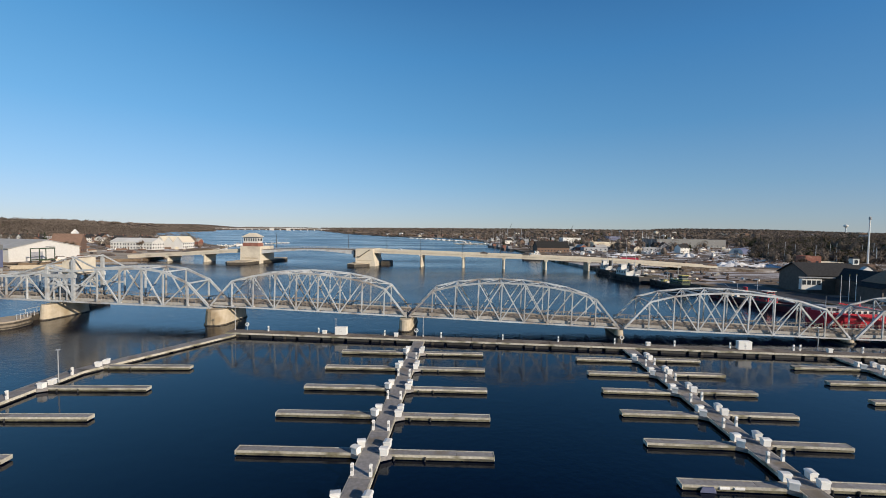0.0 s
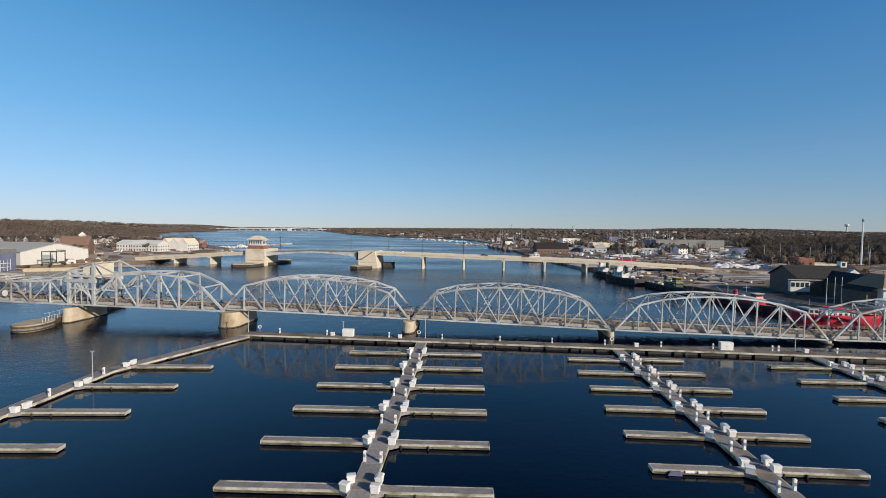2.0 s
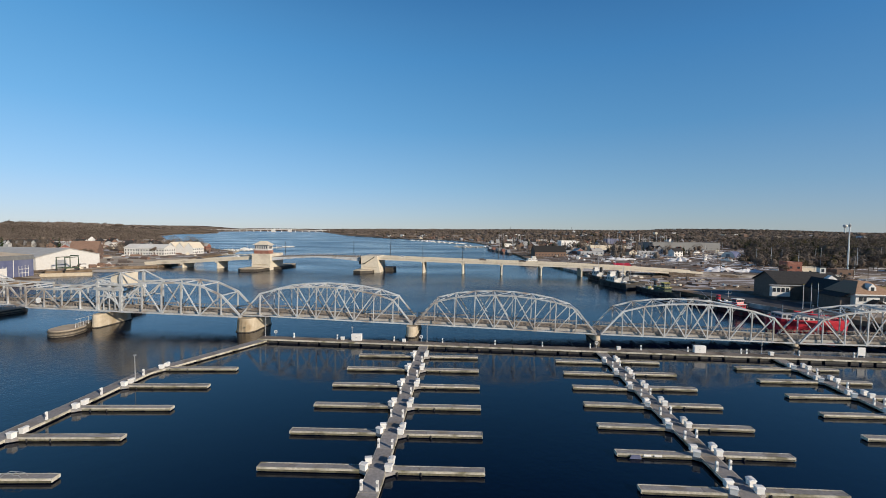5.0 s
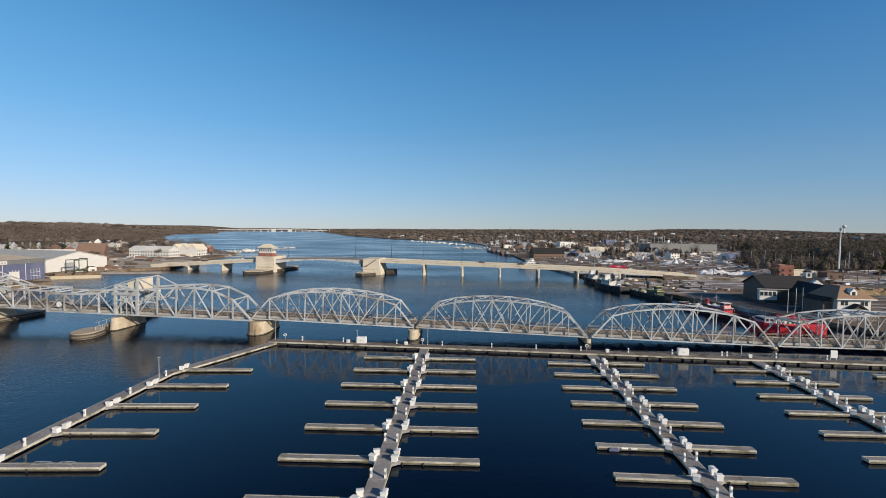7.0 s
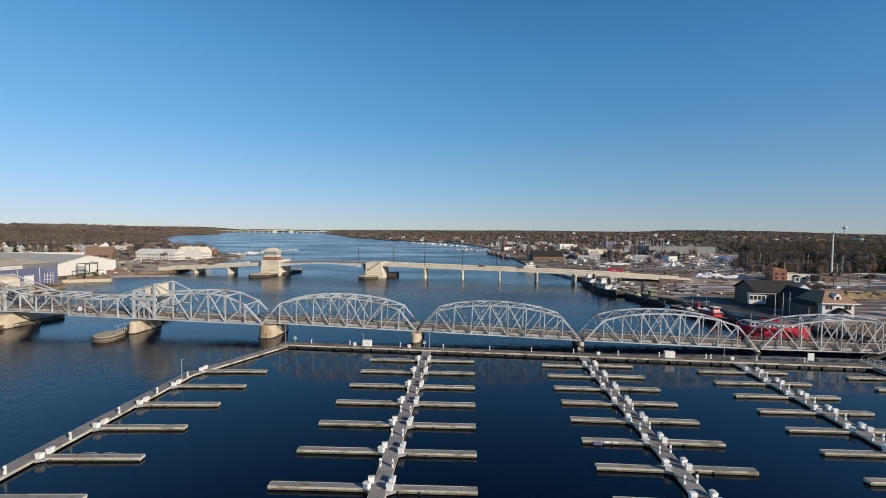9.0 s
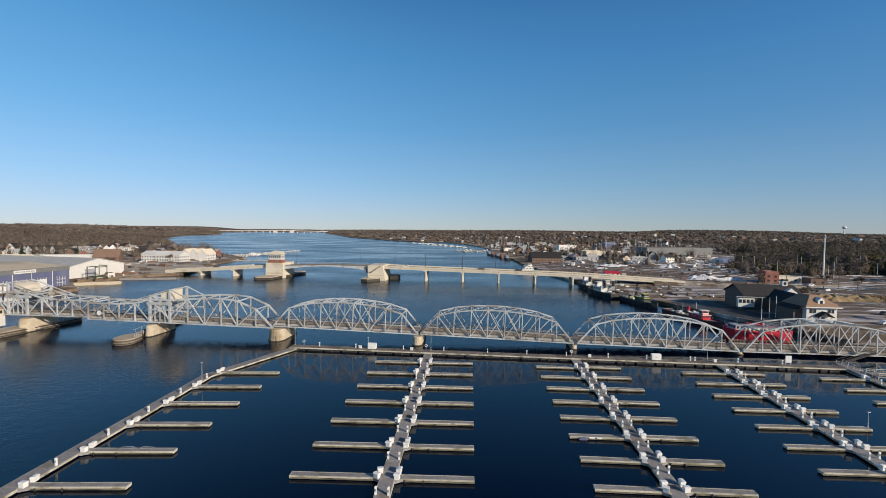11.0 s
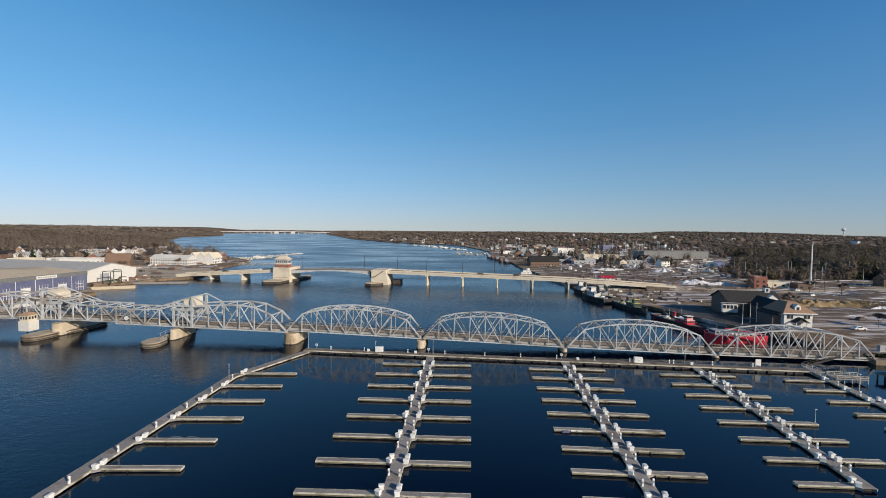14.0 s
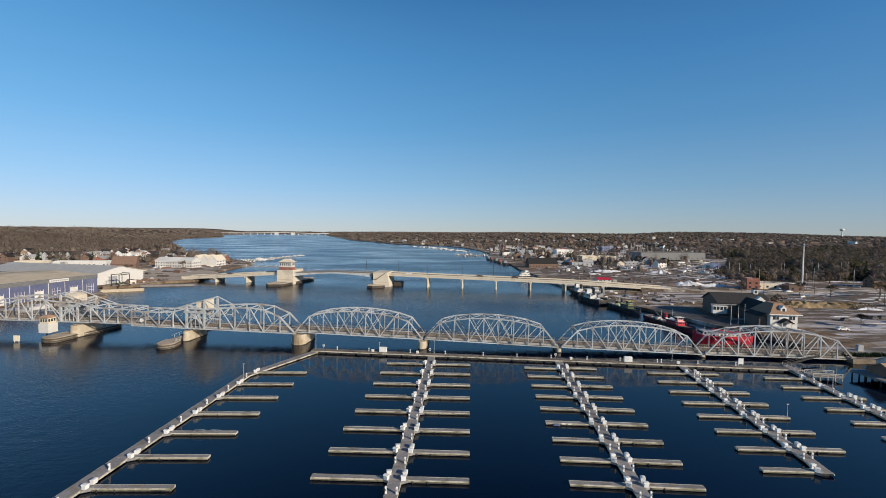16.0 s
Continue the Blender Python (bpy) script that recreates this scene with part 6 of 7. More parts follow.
solid("yard", Mesh().prism([(-180, 193), (-194, 206), (-207, 226), (-193, 239), (-187.5, 260), (-174, 268), (-174, 298), (-192, 338), (-262, 338), (-262, 268), (-204, 262), (-209, 228), (-196, 210), (-190, 193)], Z0 - 0.2, Z0 + 0.01), M_PAVING, "pale worn boatyard apron along the left bank", "yard", kind="structure")
# ground between quay and hall, darker than the other yards
solid("yard", Mesh().prism([(121, 128), (117, 143), (112.5, 160), (124, 168), (133, 166), (136, 140), (138, 112), (128.5, 112)], Z0 - 0.2, Z0 + 0.018), M_ASPHALT_DARK, "dark asphalt apron between the quay and the hall", "yard", kind="structure")
strip("road", [(205, 160), (235, 190), (262, 214), (300, 238)], 9, Z0 + 0.024, M_ASPHALT, "grey asphalt street through the yards", "road")
strip("road", [(-184, RY(-184) + 6), (-215, 283), (-300, 300), (-420, 330)], 12, Z0 + 0.02, M_PAVING, "pale concrete road leading off the bridge", "road")
strip("pavement", [(-200, 318), (-270, 336), (-400, 362)], 46, Z0 + 0.014, M_PAVING, "pale open yard on the left bank", "yard")


def mound(x, y, rx, ry, h, mt, label, category, name, group):
    """Lumpy heap with a ragged outline."""
    n, k = 26, 6
    vs, fs = [], []
    for j in range(k):
        f = 1 - j / k
        for i in range(n):
            a = 2 * math.pi * i / n
            c, d = math.cos(a), math.sin(a)
            w = 1 + 0.75 * noise.noise((x * 0.37 + c * 1.3, y * 0.37 + d * 1.3, 0.3)) + 0.35 * noise.noise((x + c * 4, y + d * 4, 2.0))
            u, v = rx * f * w * c, ry * f * w * d
            lump = 1 + 0.75 * noise.noise((x + u * 0.45, y + v * 0.45, 4.0)) + 0.3 * noise.noise((x + u * 1.3, y + v * 1.3, 8.0))
            vs.append((u, v, h * lump * (1 - f * f) - (0.3 if j == 0 else 0)))
    vs.append((0, 0, h * (1 + 0.75 * noise.noise((x, y, 4.0)))))
    for j in range(k - 1):
        for i in range(n):
            fs.append((n * j + i, n * j + (i + 1) % n, n * j + n + (i + 1) % n, n * j + n + i))
    fs += [(n * (k - 1) + i, n * (k - 1) + (i + 1) % n, n * k) for i in range(n)]
    fs.append(tuple(range(n - 1, -1, -1)))
    return solid(name, Mesh().add(vs, fs), mt, label, category, pose(x, y, max(Z0, height(x, y)), 0, 0, 0), group)


for x, y, rx, ry, h in ((223, 358, 9, 5, 3.0), (194, 264, 13, 6, 2.4), (208, 258, 11, 4, 1.6), (171, 366, 11, 5, 1.8), (182, 372, 9, 4, 1.4), (262, 282, 9, 5, 1.2), (228, 164, 9, 2.5, 0.9), (152, 340, 6, 3, 1.2)):
    mound(x, y, rx, ry, h, M_SNOW, "heap of old grey-white snow", "snow mound", "snow_mound", "snow mounds in the yards")
g = random.Random(77)
for i in range(150):
    x, y = g.uniform(150, 470), g.uniform(120, 470)
    if x < 0.25 * y + 120 or (125 < x < 250 and y < 200 and x < 190) or x > y * 0.9 + 190:
        continue
    mound(x, y, g.uniform(4, 14), g.uniform(0.8, 3.0), g.uniform(0.12, 0.4), M_SNOW, "flat drift of old grey-white snow", "snow drift", "snow_drift", "snow drifts in the yards")
def snow_patches(n, box, poly, keep, label, seed, grow=1.0):
    """Thin ragged leftovers of snow, each slightly domed."""
    g = random.Random(seed)
    me = Mesh()
    made = tries = 0
    while made < n and tries < 20 * n:
        tries += 1
        x, y = g.uniform(box[0], box[1]), g.uniform(box[2], box[3])
        if not inside(poly, x, y) or not inside(poly, x - 9, y) or not keep(x, y) or noise.noise((x * 0.018, y * 0.018, seed)) < -0.12:
            continue
        made += 1
        z = max(Z0, height(x, y)) + 0.03
        a, k = g.gauss(0.0, 0.35), 11
        rx, ry, h = g.uniform(1.5, 9) * grow, g.uniform(0.5, 2.0) * grow, g.uniform(0.06, 0.3)
        rim = []
        for i in range(k):
            e, f = 6.283 * i / k, g.uniform(0.45, 1.15)
            u, v = rx * f * math.cos(e), ry * f * math.sin(e)
            rim.append((x + u * math.cos(a) - v * math.sin(a), y + u * math.sin(a) + v * math.cos(a), z))
        me.add(rim + [(x, y, z + h)], [(i, (i + 1) % k, k) for i in range(k)])
    solid("snow_patches", me, M_SNOW, label, "snow", kind="stuff")


snow_patches(480, (115, 430, 240, 560), LAND_RIGHT, lambda x, y: off_roads(x, y) and x < 0.62 * y + 130, "thin patches of old snow across the boatyard", 61)
snow_patches(200, (150, 420, 100, 250), LAND_RIGHT, lambda x, y: x > 160 and not (x < 215 and y > 150), "thin patches of old snow across the car park", 62, 0.8)
snow_patches(500, (100, 700, 540, 1100), LAND_RIGHT, lambda x, y: x < 0.62 * y + 90, "patches of snow among the houses", 63, 2.2)
snow_patches(420, (-620, -190, 275, 640), LAND_LEFT, lambda x, y: x < -205, "patches of snow among the sheds and houses", 64, 1.5)
for x, y, rx, ry, h in ((186, 176, 11, 5, 3.0), (200, 172, 10, 5, 2.6), (214, 172, 12, 5, 2.2), (226, 176, 9, 4, 1.6)):
    mound(x, y, rx, ry, h, M_BRUSH, "mound of dry tan grass and brush", "mound", "grass_mound", "grass mounds behind the house")


def brush_patch(x0, x1, y0, y1, n, hmax, mt, label, seed):
    """Dry stalks and low scrub."""
    g = random.Random(seed)
    me = Mesh()
    for _ in range(n):
        x, y = g.uniform(x0, x1), g.uniform(y0, y1)
        if noise.noise((x * 0.08, y * 0.08, seed)) < -0.1:
            continue
        z = max(Z0, height(x, y)) + 1.6 * math.exp(-((y - 173) / 6) ** 2) * (mt is M_BRUSH)
        h = g.uniform(0.4, 1.0) * hmax
        for _ in range(4):
            a, e = g.uniform(0, 6.283), g.uniform(0.1, 0.5)
            d = Vector((math.cos(a) * e, math.sin(a) * e, 1)) * h
            side = Vector((-math.sin(a), math.cos(a), 0)) * h * 0.16
            me.add([Vector((x, y, z)) - side, Vector((x, y, z)) + side, Vector((x, y, z)) + d], [(0, 1, 2)])
    solid("dry_brush", me, mt, label, "brush", kind="stuff")


brush_patch(133, 158, 77.5, 80.5, 500, 1.1, M_NEEDLE, "low dark evergreen scrub on the bridge approach", 8)
brush_patch(172, 236, 165, 182, 1500, 1.1, M_BRUSH, "tan dry grass and scrub behind the house", 3)


def car(m, mt, label):
    t = thing("car", label, "car", m, "parked cars")
    prof = [(-2.2, 0.35), (2.2, 0.35), (2.2, 0.85), (1.2, 0.95), (0.6, 1.5), (-1.3, 1.5), (-1.9, 0.95), (-2.2, 0.9)]
    n = len(prof)
    part("body", Mesh().add([(x, y, z) for y in (-0.85, 0.85) for x, z in prof], [tuple(range(n)), tuple(range(2 * n - 1, n - 1, -1))] + [(i, n + i, n + (i + 1) % n, (i + 1) % n) for i in range(n)]), mt, t)
    for sgn in (-1, 1):
        part("side_window", Mesh().box(-1.2, sgn * 0.86 - 0.02, 1.0, 0.5, sgn * 0.86 + 0.02, 1.4), M_GLASS, t)
        for x in (-1.35, 1.35):
            part("wheel", Mesh().rod((x, sgn * 0.7, 0.33), (x, sgn * 0.9, 0.33), 0.33, 0.33, 10), M_BLACK, t)
    return t


CARW = car(pose(167.2, 115.0, Z0 + 0.02, 0, 0, -4), M_GRP, "white car parked on the asphalt")
CARD = car(pose(187, 134, Z0 + 0.02, 0, 0, 14), M_DARKWALL, "dark car parked on the asphalt")
for x, y, a, w in ((204, 138, 14, 0), (209, 139, 14, 0), (236, 152, 20, 0), (160, 140, 10, 1), (241, 268, 30, 1), (252, 274, 30, 0), (264, 262, 30, 1), (274, 270, 28, 0), (188, 238, 5, 0), (220, 296, 40, 1), (150, 252, -4, 1), (182, 228, 0, 0), (240, 228, 3, 1)):
    copy_thing(CARW if w else CARD, pose(x, y, Z0 + 0.03, 0, 0, a))
for x, w in ((-150, 0), (-122, 1), (-14, 1), (36, 0), (60, 0)):
    copy_thing(CARW if w else CARD, pose(x, RY(x) + (3.5 if w else 9), deck_z(x) - 0.85, 0, 0, YAW2 + 180 * w))


def utility_pole(x, y, h, r=0.18, mt=None, label="tall slim utility pole", z=None):
    t = thing("utility_pole", label, "pole", pose(x, y, (max(Z0, height(x, y)) if z is None else z) - 0.3), "poles on the banks")
    part("pole", Mesh().rod((0, 0, 0), (0, 0, h), r, r * 0.6, 6), mt or M_BARK, t)
    if mt is None:
        part("crossarm", Mesh().beam((-1.2, 0, h - 0.8), (1.2, 0, h - 0.8), 0.14, 0.16), M_BARK, t)


mast = thing("radio_mast", "very tall white steel mast", "mast", pose(273, 255.5, Z0))
part("base", Mesh().rod((0, 0, -0.3), (0, 0, 0.8), 1.0, 0.9, 10), M_CONC_PALE, mast)
part("shaft", Mesh().rod((0, 0, 0.8), (0, 0, 32), 0.55, 0.32, 10), M_GRP, mast)
part("antenna_ring", Mesh().rod((0, 0, 30), (0, 0, 31.4), 0.75, 0.75, 10), M_GREYPLASTIC, mast)
for x, y, h in ((219, 240, 13), (265, 269, 13), (254, 180, 9), (289, 349, 15), (314, 368, 15), (424, 483, 16), (500, 480, 14), (520, 450, 15), (253, 223, 11), (176, 236, 9), (232, 322, 13), (330, 330, 13), (372, 352, 13), (345, 420, 14), (398, 402, 14), (205, 205, 10), (166, 158, 8), (222, 136, 9), (258, 150, 10)):
    utility_pole(x, y, h)
for x, y, h in ((110, 655, 22), (124, 670, 24), (136, 640, 20), (150, 690, 24), (300, 700, 24), (310, 720, 26), (322, 705, 22), (330, 735, 26), (345, 715, 24), (270, 640, 20)):
    utility_pole(x, y, h, 0.22, M_POLE, "bare grey mast in the boatyard")
for x, y, h in ((246, 262, 14), (258, 300, 15), (281, 318, 13), (296, 300, 15), (312, 322, 14), (300, 276, 13), (336, 312, 15), (352, 336, 14), (366, 322, 15), (276, 338, 13), (388, 338, 14), (262, 240, 12), (318, 262, 13)):
    utility_pole(x, y, h, 0.2, M_POLE, "tall pale grey light pole in the yards")
cr = thing("crane", "slim lattice crane with a raised jib", "crane", pose(161, 900, 2), "cranes of the far yard")
part("cab", Mesh().box(-3, -2, 0, 3, 2, 4), M_RED, cr)
part("jib", Mesh().beam((0, 0, 3), (12, 0, 34), 0.6, 0.6), M_SKIRT, cr)
copy_thing(cr, pose(291, 900, 2))
spars = Mesh()
g = random.Random(31)
for bx, n in ((128, 16), (372, 26)):
    for _ in range(n):
        x, y = bx + g.uniform(-26, 26) * (1 if bx < 200 else 1.3), 700 + g.uniform(-30, 30)
        spars.rod((x, y, 1.0), (x, y, g.uniform(15, 25)), 0.2, 0.12, 4)
solid("boat_masts", spars, M_POLE, "bare masts of boats laid up in the far yard", "masts", kind="stuff")
wt = thing("water_tower", "white bulbous water tower far inland", "water tower", pose(2740, 2780, height(2740, 2780) - 6))
part("stem", Mesh().rod((0, 0, 0), (0, 0, 52), 4.2, 3.2, 10), M_GRP, wt)
ring = []
for j in range(9):
    a = math.pi * j / 8
    ring.append((13 * math.sin(a) + 0.05, 58 - 10 * math.cos(a)))
vs = [(r * math.cos(2 * math.pi * i / 16), r * math.sin(2 * math.pi * i / 16), z) for r, z in ring for i in range(16)]
part("tank", Mesh().add(vs, [(16 * j + i, 16 * j + (i + 1) % 16, 16 * j + 16 + (i + 1) % 16, 16 * j + 16 + i) for j in range(8) for i in range(16)]), M_GRP, wt)
eb = thing("switch_cabinet", "grey electrical cabinet on a pad", "cabinet", pose(144, 85, Z0))
part("body", Mesh().box(-0.9, -0.5, 0.1, 0.9, 0.5, 2.0), M_GREYWALL, eb)
part("pad", Mesh().box(-1.2, -0.8, -0.3, 1.2, 0.8, 0.1), M_CONC_PALE, eb)

# ---- landing stage and boathouse beside the last dock ----
ls = thing("landing_stage", "weathered timber landing stage with pale railings", "landing stage", pose(107.5, 62.0, 0, 0, 0, -8))
part("deck", Mesh().box(-1, -1.8, 0.9, 6.6, 1.8, 1.15), M_WOOD, ls)
for i in range(5):
    x = -0.8 + 1.8 * i
    for y in (-1.7, 1.7):
        part("rail_post", Mesh().box(x - 0.07, y - 0.07, -2, x + 0.07, y + 0.07, 1.95), M_FASCIA, ls)
for y in (-1.7, 1.7):
    for z in (1.5, 1.9):
        part("rail", Mesh().box(-0.9, y - 0.05, z - 0.05, 6.6, y + 0.05, z + 0.05), M_FASCIA, ls)
pr = thing("work_pier", "dark timber pier on round piles", "pier", pose(116, 54, 0, 0, 0, 4))
part("deck", Mesh().box(4, -3, 1.5, 34, 9.0, 1.9), M_WOOD, pr)
part("edge_beam", Mesh().box(3.9, -3.2, 1.2, 34, -3.0, 1.9), M_SKIRT, pr)
for i in range(8):
    for y in (-2.9, 1.5, 5.5, 8.8):
        part("pile", Mesh().rod((4.5 + 2.2 * i, y, -3), (4.5 + 2.2 * i, y, 1.5), 0.2, 0.18, 7), M_SKIRT, pr)
house(pose(130.5, 58.9, 1.9, 0, 0, 4), 15, 7, 1.6, 1.7, M_BROWNWALL, M_ROOF_TAN, "low boathouse with a tan roof on the pier", 1, False, "", "boathouse", "boathouse")
house(pose(139.5, 65.8, Z0, 0, 0, 4), 14, 6.5, 1.8, 1.8, M_WHITE, M_ROOF_GREY, "low white boathouse with a grey roof by the inlet", 1, False, "", "boathouse", "boathouse")
solid("ice_sheet", Mesh().prism([(131.5, 71.4), (136, 71.2), (142, 71.9), (147, 72.2), (146, 73.6), (139, 73.2), (133, 73.6)], 0.01, 0.06), M_SNOW, "thin snowy ice in the sheltered inlet", "ice")
gw = thing("gangway", "sloping metal gangway with handrails", "gangway", None)
part("ramp", Mesh().beam((107.2, 71.0, 0.9), (123.5, 77.5, 1.8), 0.9, 0.12), M_SKIRT, gw)
for e in (-0.5, 0.5):
    part("handrail", Mesh().beam((107.2, 71.0 + e, 1.9), (123.5, 77.5 + e, 2.8), 0.08, 0.08), M_SKIRT, gw)
rp = thing("dock_ramp", "short railed ramp down to the floating dock", "ramp", None)
part("ramp_deck", Mesh().beam((107.0, 70.6, 1.0), (105.3, 61.5, 0.66), 1.7, 0.12), M_WOOD, rp)
for e in (-0.85, 0.85):
    part("handrail", Mesh().beam((107.0 + e, 70.6, 2.0), (105.3 + e, 61.5, 1.65), 0.05, 0.06).beam((107.0 + e, 70.6, 1.5), (105.3 + e, 61.5, 1.15), 0.04, 0.05), M_POLE, rp)
    for i in range(6):
        f = i / 5
        part("rail_post", Mesh().box(107.0 - 1.7 * f + e - 0.04, 70.6 - 9.1 * f - 0.04, 1.0 - 0.34 * f, 107.0 - 1.7 * f + e + 0.04, 70.6 - 9.1 * f + 0.04, 2.03 - 0.35 * f), M_POLE, rp)
# abutment of the old bridge
solid("abutment", Mesh().prism([(132.5, 75.5), (141, 74.6), (142, 86), (133.5, 87)], -3, 1.45), M_FENDER, "dark weathered abutment at the end of the old bridge", "abutment", kind="structure")

# ---- trees and woods ----
def crown_tris(me, cx, cy, z0, z1, r, n, size, g):
    """Ragged clumps of twigs lying over the outside of a crown."""
    for _ in range(n):
        a, u, v = g.uniform(0, 6.283), g.random() ** 0.3, g.random()
        prof = math.sin(math.pi * (0.12 + 0.85 * v)) ** 0.7
        c, e = math.cos(a), math.sin(a)
        p = Vector((cx + r * u * prof * c, cy + r * u * prof * e, z0 + (z1 - z0) * v))
        out = Vector((c, e, 1.5 * v - 0.2)).normalized()
        along = out.cross(Vector((g.uniform(-1, 1), g.uniform(-1, 1), g.uniform(-0.6, 0.6)))).normalized()
        side = out.cross(along)
        L = size * g.uniform(0.7, 1.5)
        me.add([p - side * L * 0.25, p + side * L * 0.25, p + (along + out * g.uniform(-0.2, 0.45)) * L], [(0, 1, 2)])


def crown_core(me, cx, cy, z0, z1, r, g):
    """Dense inner mass of a crown, uneven on every side."""
    k = 7
    rows_z = ((0.10, 0.55), (0.38, 0.95), (0.66, 0.84), (0.90, 0.42))
    vs = []
    for v, f in rows_z:
        for i in range(k):
            a = 6.283 * (i + g.uniform(-0.3, 0.3)) / k
            e = r * f * g.uniform(0.72, 1.05)
            vs.append((cx + e * math.cos(a), cy + e * math.sin(a), z0 + (z1 - z0) * (v + g.uniform(-0.05, 0.05))))
    vs.append((cx, cy, z1 * 0.98 + z0 * 0.02))
    fs = [(k * j + i, k * j + (i + 1) % k, k * j + k + (i + 1) % k, k * j + k + i) for j in range(3) for i in range(k)]
    fs += [(k * 3 + i, k * 3 + (i + 1) % k, 4 * k) for i in range(k)]
    me.add(vs, fs)


def cone_tris(me, cx, cy, z0, h, r, n, g):
    for i in range(n):
        v = (i + g.random()) / n
        a = g.uniform(0, 6.283)
        rr = r * (1 - v) + 0.15
        p = Vector((cx, cy, z0 + h * v + h * 0.06))
        q = Vector((cx + rr * math.cos(a), cy + rr * math.sin(a), z0 + h * v - 0.06 * h))
        side = Vector((-math.sin(a), math.cos(a), 0)) * rr * 0.45
        me.add([p, q - side, q + side], [(0, 1, 2)])


def wood(name, n, box, poly, keep, label, seed, green=0.0, far=False, olive=0.0, tall=1.0):
    """Joined woodland: trunks and twig crowns, with a few conifers."""
    g = random.Random(seed)
    tw, nd, ol = Mesh(), Mesh(), Mesh()
    made = tries = 0
    while made < n and tries < n * 30:
        tries += 1
        x, y = g.uniform(box[0], box[1]), g.uniform(box[2], box[3])
        if not inside(poly, x, y) or not inside(poly, x - 15, y) or not inside(poly, x + 15, y) or not keep(x, y):
            continue
        made += 1
        z = max(Z0, height(x, y)) - 0.5
        h = tall * g.uniform(8, 15) * (0.8 + 0.5 * noise.noise((x * 0.012, y * 0.012, 2.2)) + 0.2)
        if g.random() < green:
            if g.random() < olive:
                crown_core(ol, x, y, z + 0.5, z + h * 0.7, h * 0.28, g)
                crown_tris(ol, x, y, z + 0.3, z + h * 0.9, h * 0.5, 40 if far else 190, 1.1, g)
            else:
                cone_tris(nd, x, y, z + 0.8, h * 0.95, h * 0.24, 16 if far else 46, g)
            continue
        if far:
            crown_core(tw, x, y, z + 1.0, z + h * 0.66, h * 0.78, g)
            crown_tris(tw, x, y, z + 2.0, z + h * 0.85, h * 0.85, 22, 2.2, g)
        else:
            tw.add([(x - 0.22, y, z), (x + 0.22, y, z), (x, y, z + h * 0.75), (x, y + 0.25, z)], [(0, 1, 2), (1, 3, 2), (3, 0, 2)])
            crown_core(tw, x, y, z + h * 0.15, z + h * 0.7, h * 0.24, g)
            crown_tris(tw, x, y, z + h * 0.12, z + h, h * 0.50, 180, 0.95, g)
    for what, me, mt, text, kind_name in ((name, tw, M_WOODS, label, "woods"), ("evergreens", ol, M_WOODS_OLIVE, "olive green broad evergreens among the bare trees", "evergreens"),
                                          ("conifers", nd, M_WOODS_GREEN, "dark green conifers among the bare trees", "conifers")):
        if not me.v:
            continue
        solid(what, me, mt, text, kind_name, kind="stuff")


wood("bare_woods", 2300, (-1000, -380, 420, 1000), LAND_LEFT, lambda x, y: (x < -0.80 * y + 20 or y > 700) and (y > 540 or x < -0.98 * y - 70), "brown leafless woods on the left bank", 11, 0.02)
wood("bare_woods", 3400, (-3000, -420, 900, 3900), LAND_LEFT, lambda x, y: True, "brown leafless woods on far hills", 12, 0.03, True)
wood("bare_woods", 2000, (330, 820, 300, 760), LAND_RIGHT, lambda x, y: x > 0.52 * y + 165 + 25 * noise.noise((x * 0.02, y * 0.02, 9.0)), "brown leafless woods behind the town", 13, 0.38, False, 0.85, 1.25)
wood("bare_woods", 420, (-1750, -1095, 3950, 4350), LAND_LEFT, lambda x, y: True, "leafless woods at the head of the bay", 23, 0.1, True, 0.0, 0.9)
wood("bare_woods", 1500, (-1150, -560, 900, 2300), LAND_LEFT, lambda x, y: True, "brown leafless woods on the near hillside", 24, 0.06, True, 0.0, 0.8)
wood("bare_woods", 900, (-1150, -640, 1000, 2950), LAND_LEFT, lambda x, y: not inside(LAND_LEFT, x + 140, y), "leafless trees along the far shore", 18, 0.05, True, 0.0, 0.8)
wood("bare_woods", 800, (255, 520, 285, 520), LAND_RIGHT, lambda x, y: (x - 3) / (y + 53) > 0.69 + 0.05 * noise.noise((x * 0.03, y * 0.03, 6.0)) and y > 292 + 30 * noise.noise((x * 0.02, y * 0.02, 7.0)), "brown brush and leafless trees behind the yards", 19, 0.16, False, 0.6, 0.75)
wood("bare_woods", 360, (100, 900, 560, 1300), LAND_RIGHT, lambda x, y: True, "leafless trees among the houses", 14, 0.10)
wood("bare_woods", 8500, (-1000, 4400, 1000, 4500), LAND_RIGHT, lambda x, y: x < 1.15 * y, "brown leafless woods on far hills", 15, 0.22, True, 0.5)
wood("bare_woods", 55, (110, 420, 330, 620), LAND_RIGHT, lambda x, y: x < 0.62 * y + 20 and noise.noise((x * 0.02, y * 0.02, 3.0)) > 0.05, "leafless trees among the yards", 16, 0.14)
wood("bare_woods", 110, (-480, -230, 420, 560), LAND_LEFT, lambda x, y: noise.noise((x * 0.02, y * 0.02, 5.0)) > 0.0, "leafless trees among the houses", 17, 0.08)


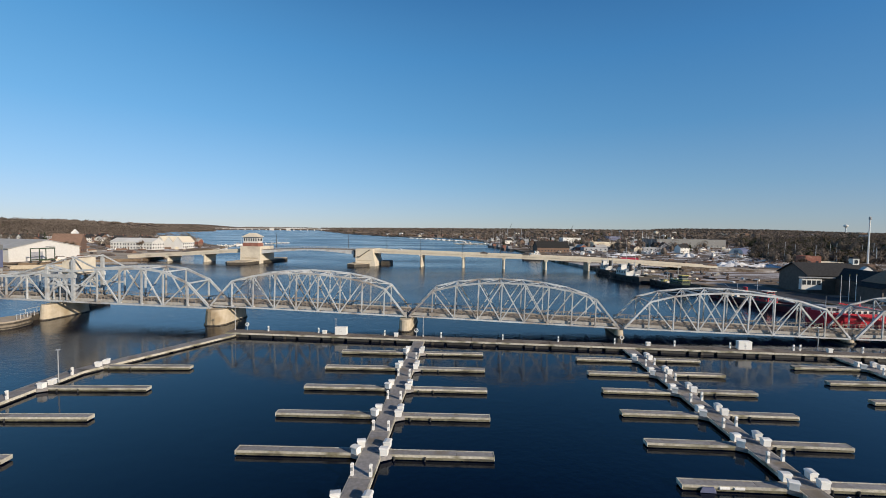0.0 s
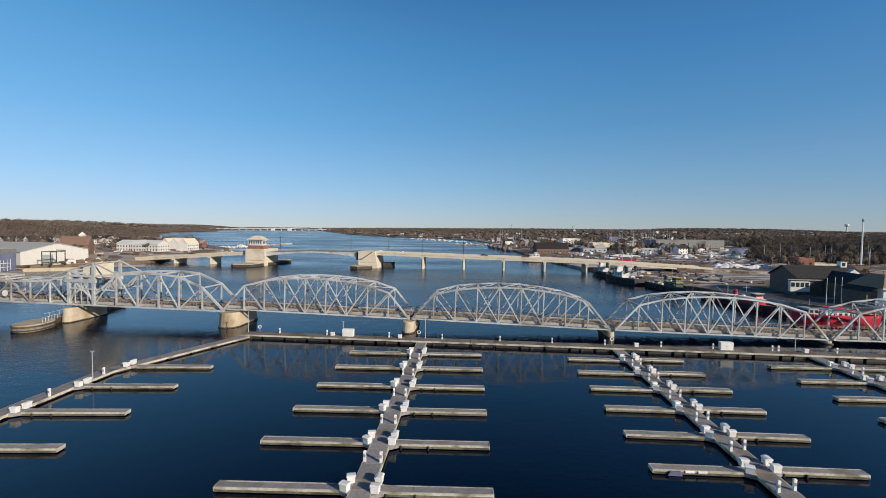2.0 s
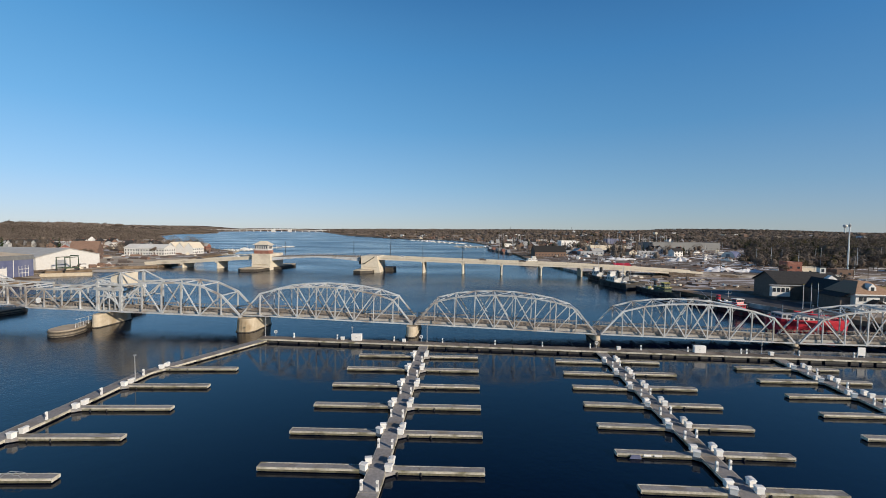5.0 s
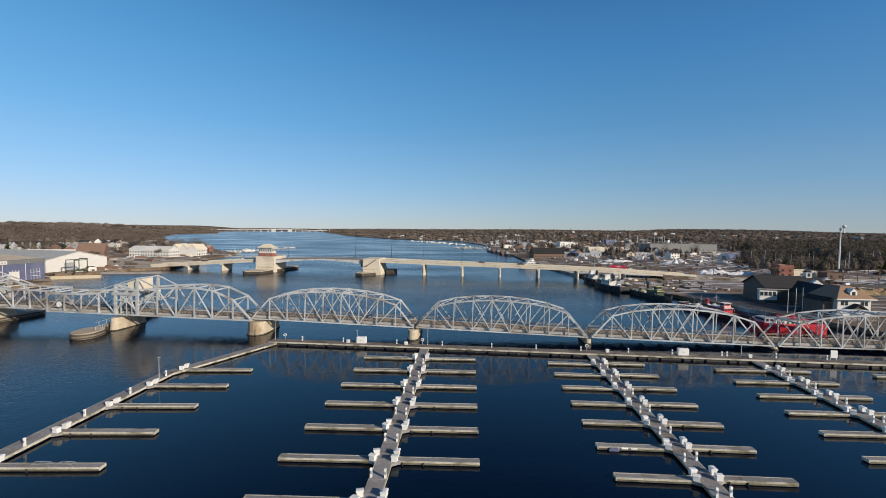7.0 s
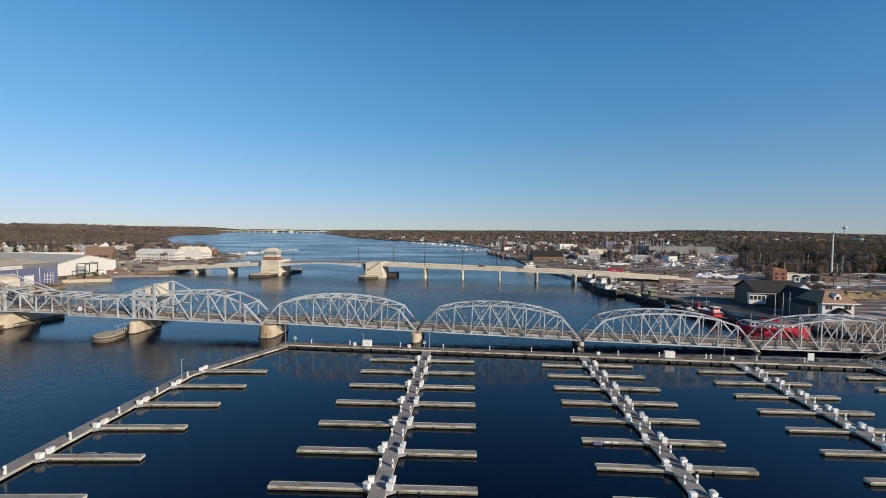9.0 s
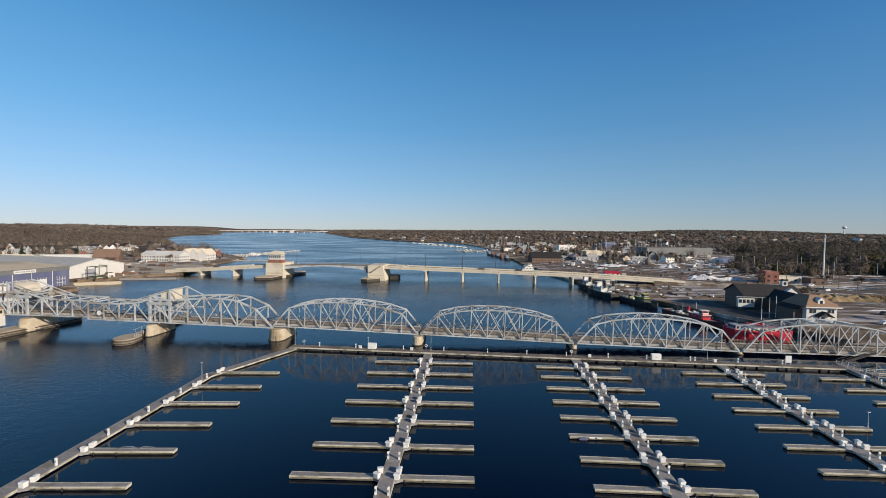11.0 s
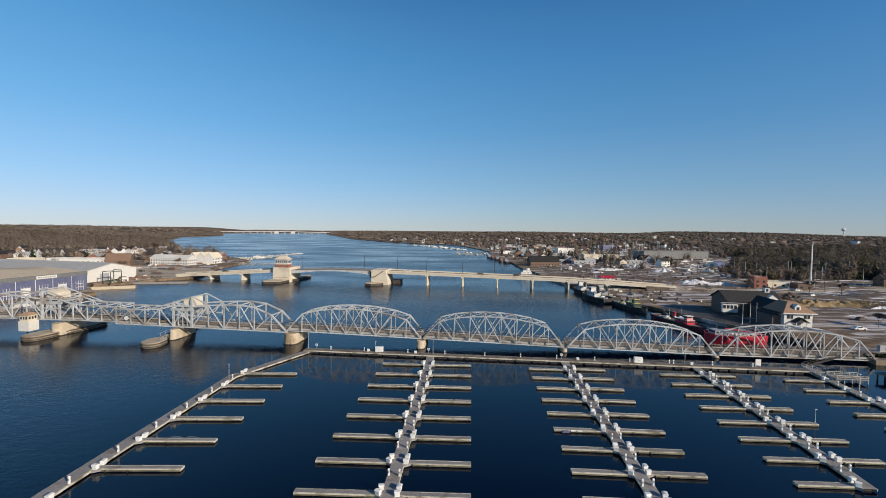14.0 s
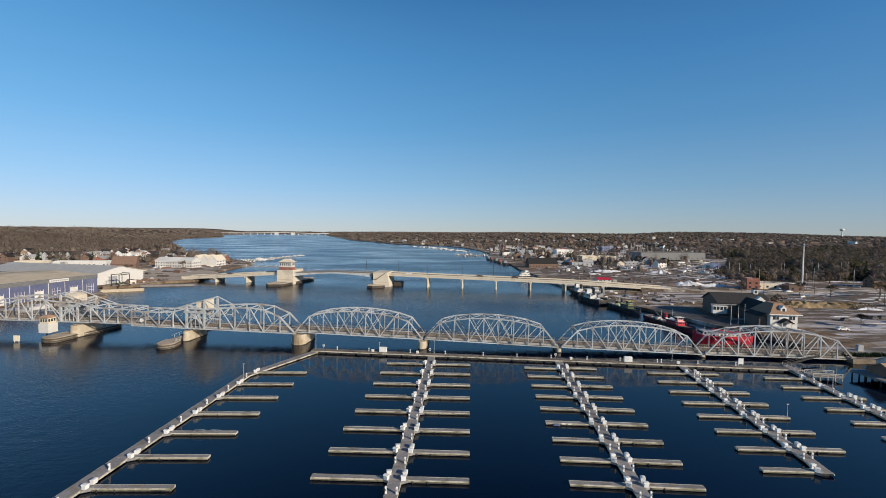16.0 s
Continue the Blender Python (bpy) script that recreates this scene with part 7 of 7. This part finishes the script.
def bare_tree(x, y, h, seed, mt=None, label="leafless tree with a spreading crown"):
    """Trunk, forking limbs and a crown of fine twigs."""
    g = random.Random(seed)
    t = thing("tree", label, "tree", pose(x, y, max(Z0, height(x, y)) - 0.2), "single trees on the banks")
    part("trunk", Mesh().rod((0, 0, 0), (g.uniform(-0.3, 0.3), g.uniform(-0.3, 0.3), h * 0.45), 0.018 * h, 0.011 * h, 7), M_BARK, t)
    limbs, tw = Mesh(), Mesh()

    def grow(p, d, L, r, k):
        q = p + d * L
        limbs.rod(p, q, r, r * 0.6, 4)
        if k == 0:
            for _ in range(16):
                e = (d + Vector((g.uniform(-1, 1), g.uniform(-1, 1), g.uniform(-0.3, 0.9)))).normalized()
                side = e.orthogonal().normalized() * 0.06
                s0 = p + d * L * g.random()
                tw.add([s0 - side, s0 + side, s0 + e * g.uniform(0.7, 1.7)], [(0, 1, 2)])
            return
        for _ in range(3):
            e = (d + Vector((g.uniform(-0.9, 0.9), g.uniform(-0.9, 0.9), g.uniform(-0.1, 0.6)))).normalized()
            grow(p + d * L * g.uniform(0.6, 1.0), e, L * 0.66, r * 0.55, k - 1)

    for _ in range(4):
        a = g.uniform(0, 6.283)
        grow(Vector((0, 0, h * g.uniform(0.28, 0.44))), Vector((0.6 * math.cos(a), 0.6 * math.sin(a), 0.8)).normalized(), h * 0.27, 0.009 * h, 3)
    part("branchwork", limbs, M_BARK, t)
    part("crown", tw, mt or M_TWIG, t)
    return t


for i, (x, y, h) in enumerate(((165, 150, 8), (176, 158, 9), (236, 215, 10), (248, 206, 9), (270, 198, 11), (282, 206, 10), (262, 168, 8), (292, 218, 11), (205, 224, 8), (180, 120, 6), (196, 118, 6), (214, 124, 6), (240, 132, 7),
                               (300, 262, 11), (318, 282, 12), (284, 285, 10), (330, 255, 11), (345, 300, 12), (-242, 300, 9), (-262, 318, 9), (-228, 352, 8), (-272, 392, 9))):
    bare_tree(x, y, h, 40 + i, M_BRUSH if i in (4, 5) else None)

# ---- odds and ends on the docks ----
def pipe_rack(x, y, ang):
    """Low frame of white pipe lying on a finger pier."""
    t = thing("pipe_rack", "low rack of pale grey pipe on a finger pier", "pipe rack", pose(x, y, TOP + 0.02, 0, 0, ang), "pipe racks on the docks")
    for s in (-1, 1):
        part("hoop", Mesh().tube([(-1.2, s * 0.3, 0), (-0.8, s * 0.3, 0.34), (0.8, s * 0.3, 0.34), (1.2, s * 0.3, 0)], 0.035, 0.035), M_POLE, t)
    for k in (-0.8, 0.0, 0.8):
        part("crossbar", Mesh().rod((k, -0.3, 0.34), (k, 0.3, 0.34), 0.025, 0.025, 6), M_POLE, t)


pipe_rack(-41.2, 28.5, 3)
pipe_rack(-38.3, 28.5, -6)
tarp = solid("blue_tarp", Mesh().prism([(-0.7, -0.12), (0.6, -0.16), (0.75, 0.1), (-0.6, 0.1)], -0.3, 0.12, 0.7), M_BLUE, "crumpled blue tarpaulin hung over a finger pier's edge", "tarpaulin", pose(28.3, 32.62, TOP - 0.16, 0, 0, -5))
for x in (29.7, 30.9):
    f = thing("boat_fender", "white cylindrical boat fender tied along a finger pier", "boat fender", pose(x, 32.76 - 0.075 * (x - 28), TOP - 0.14, 0, 0, -5), "loose boat fenders")
    part("body", Mesh().rod((-0.42, 0, 0), (0.42, 0, 0), 0.14, 0.14, 10), M_GRP, f)
    part("eye", Mesh().rod((0.42, 0, 0), (0.52, 0, 0), 0.05, 0.03, 6), M_BLUE, f)
nb = thing("notice_board", "tall white notice board on the outer walkway", "notice board", pose(*on_outer(93.3, 0.5), 0.902, 0, 0, ANG_OUT))
part("panel", Mesh().box(-0.7, -0.06, 0.5, 0.7, 0.06, 2.2), M_GRP, nb)
for x in (-0.6, 0.6):
    part("post", Mesh().box(x - 0.06, 0.062, 0, x + 0.06, 0.17, 2.2), M_POLE, nb)
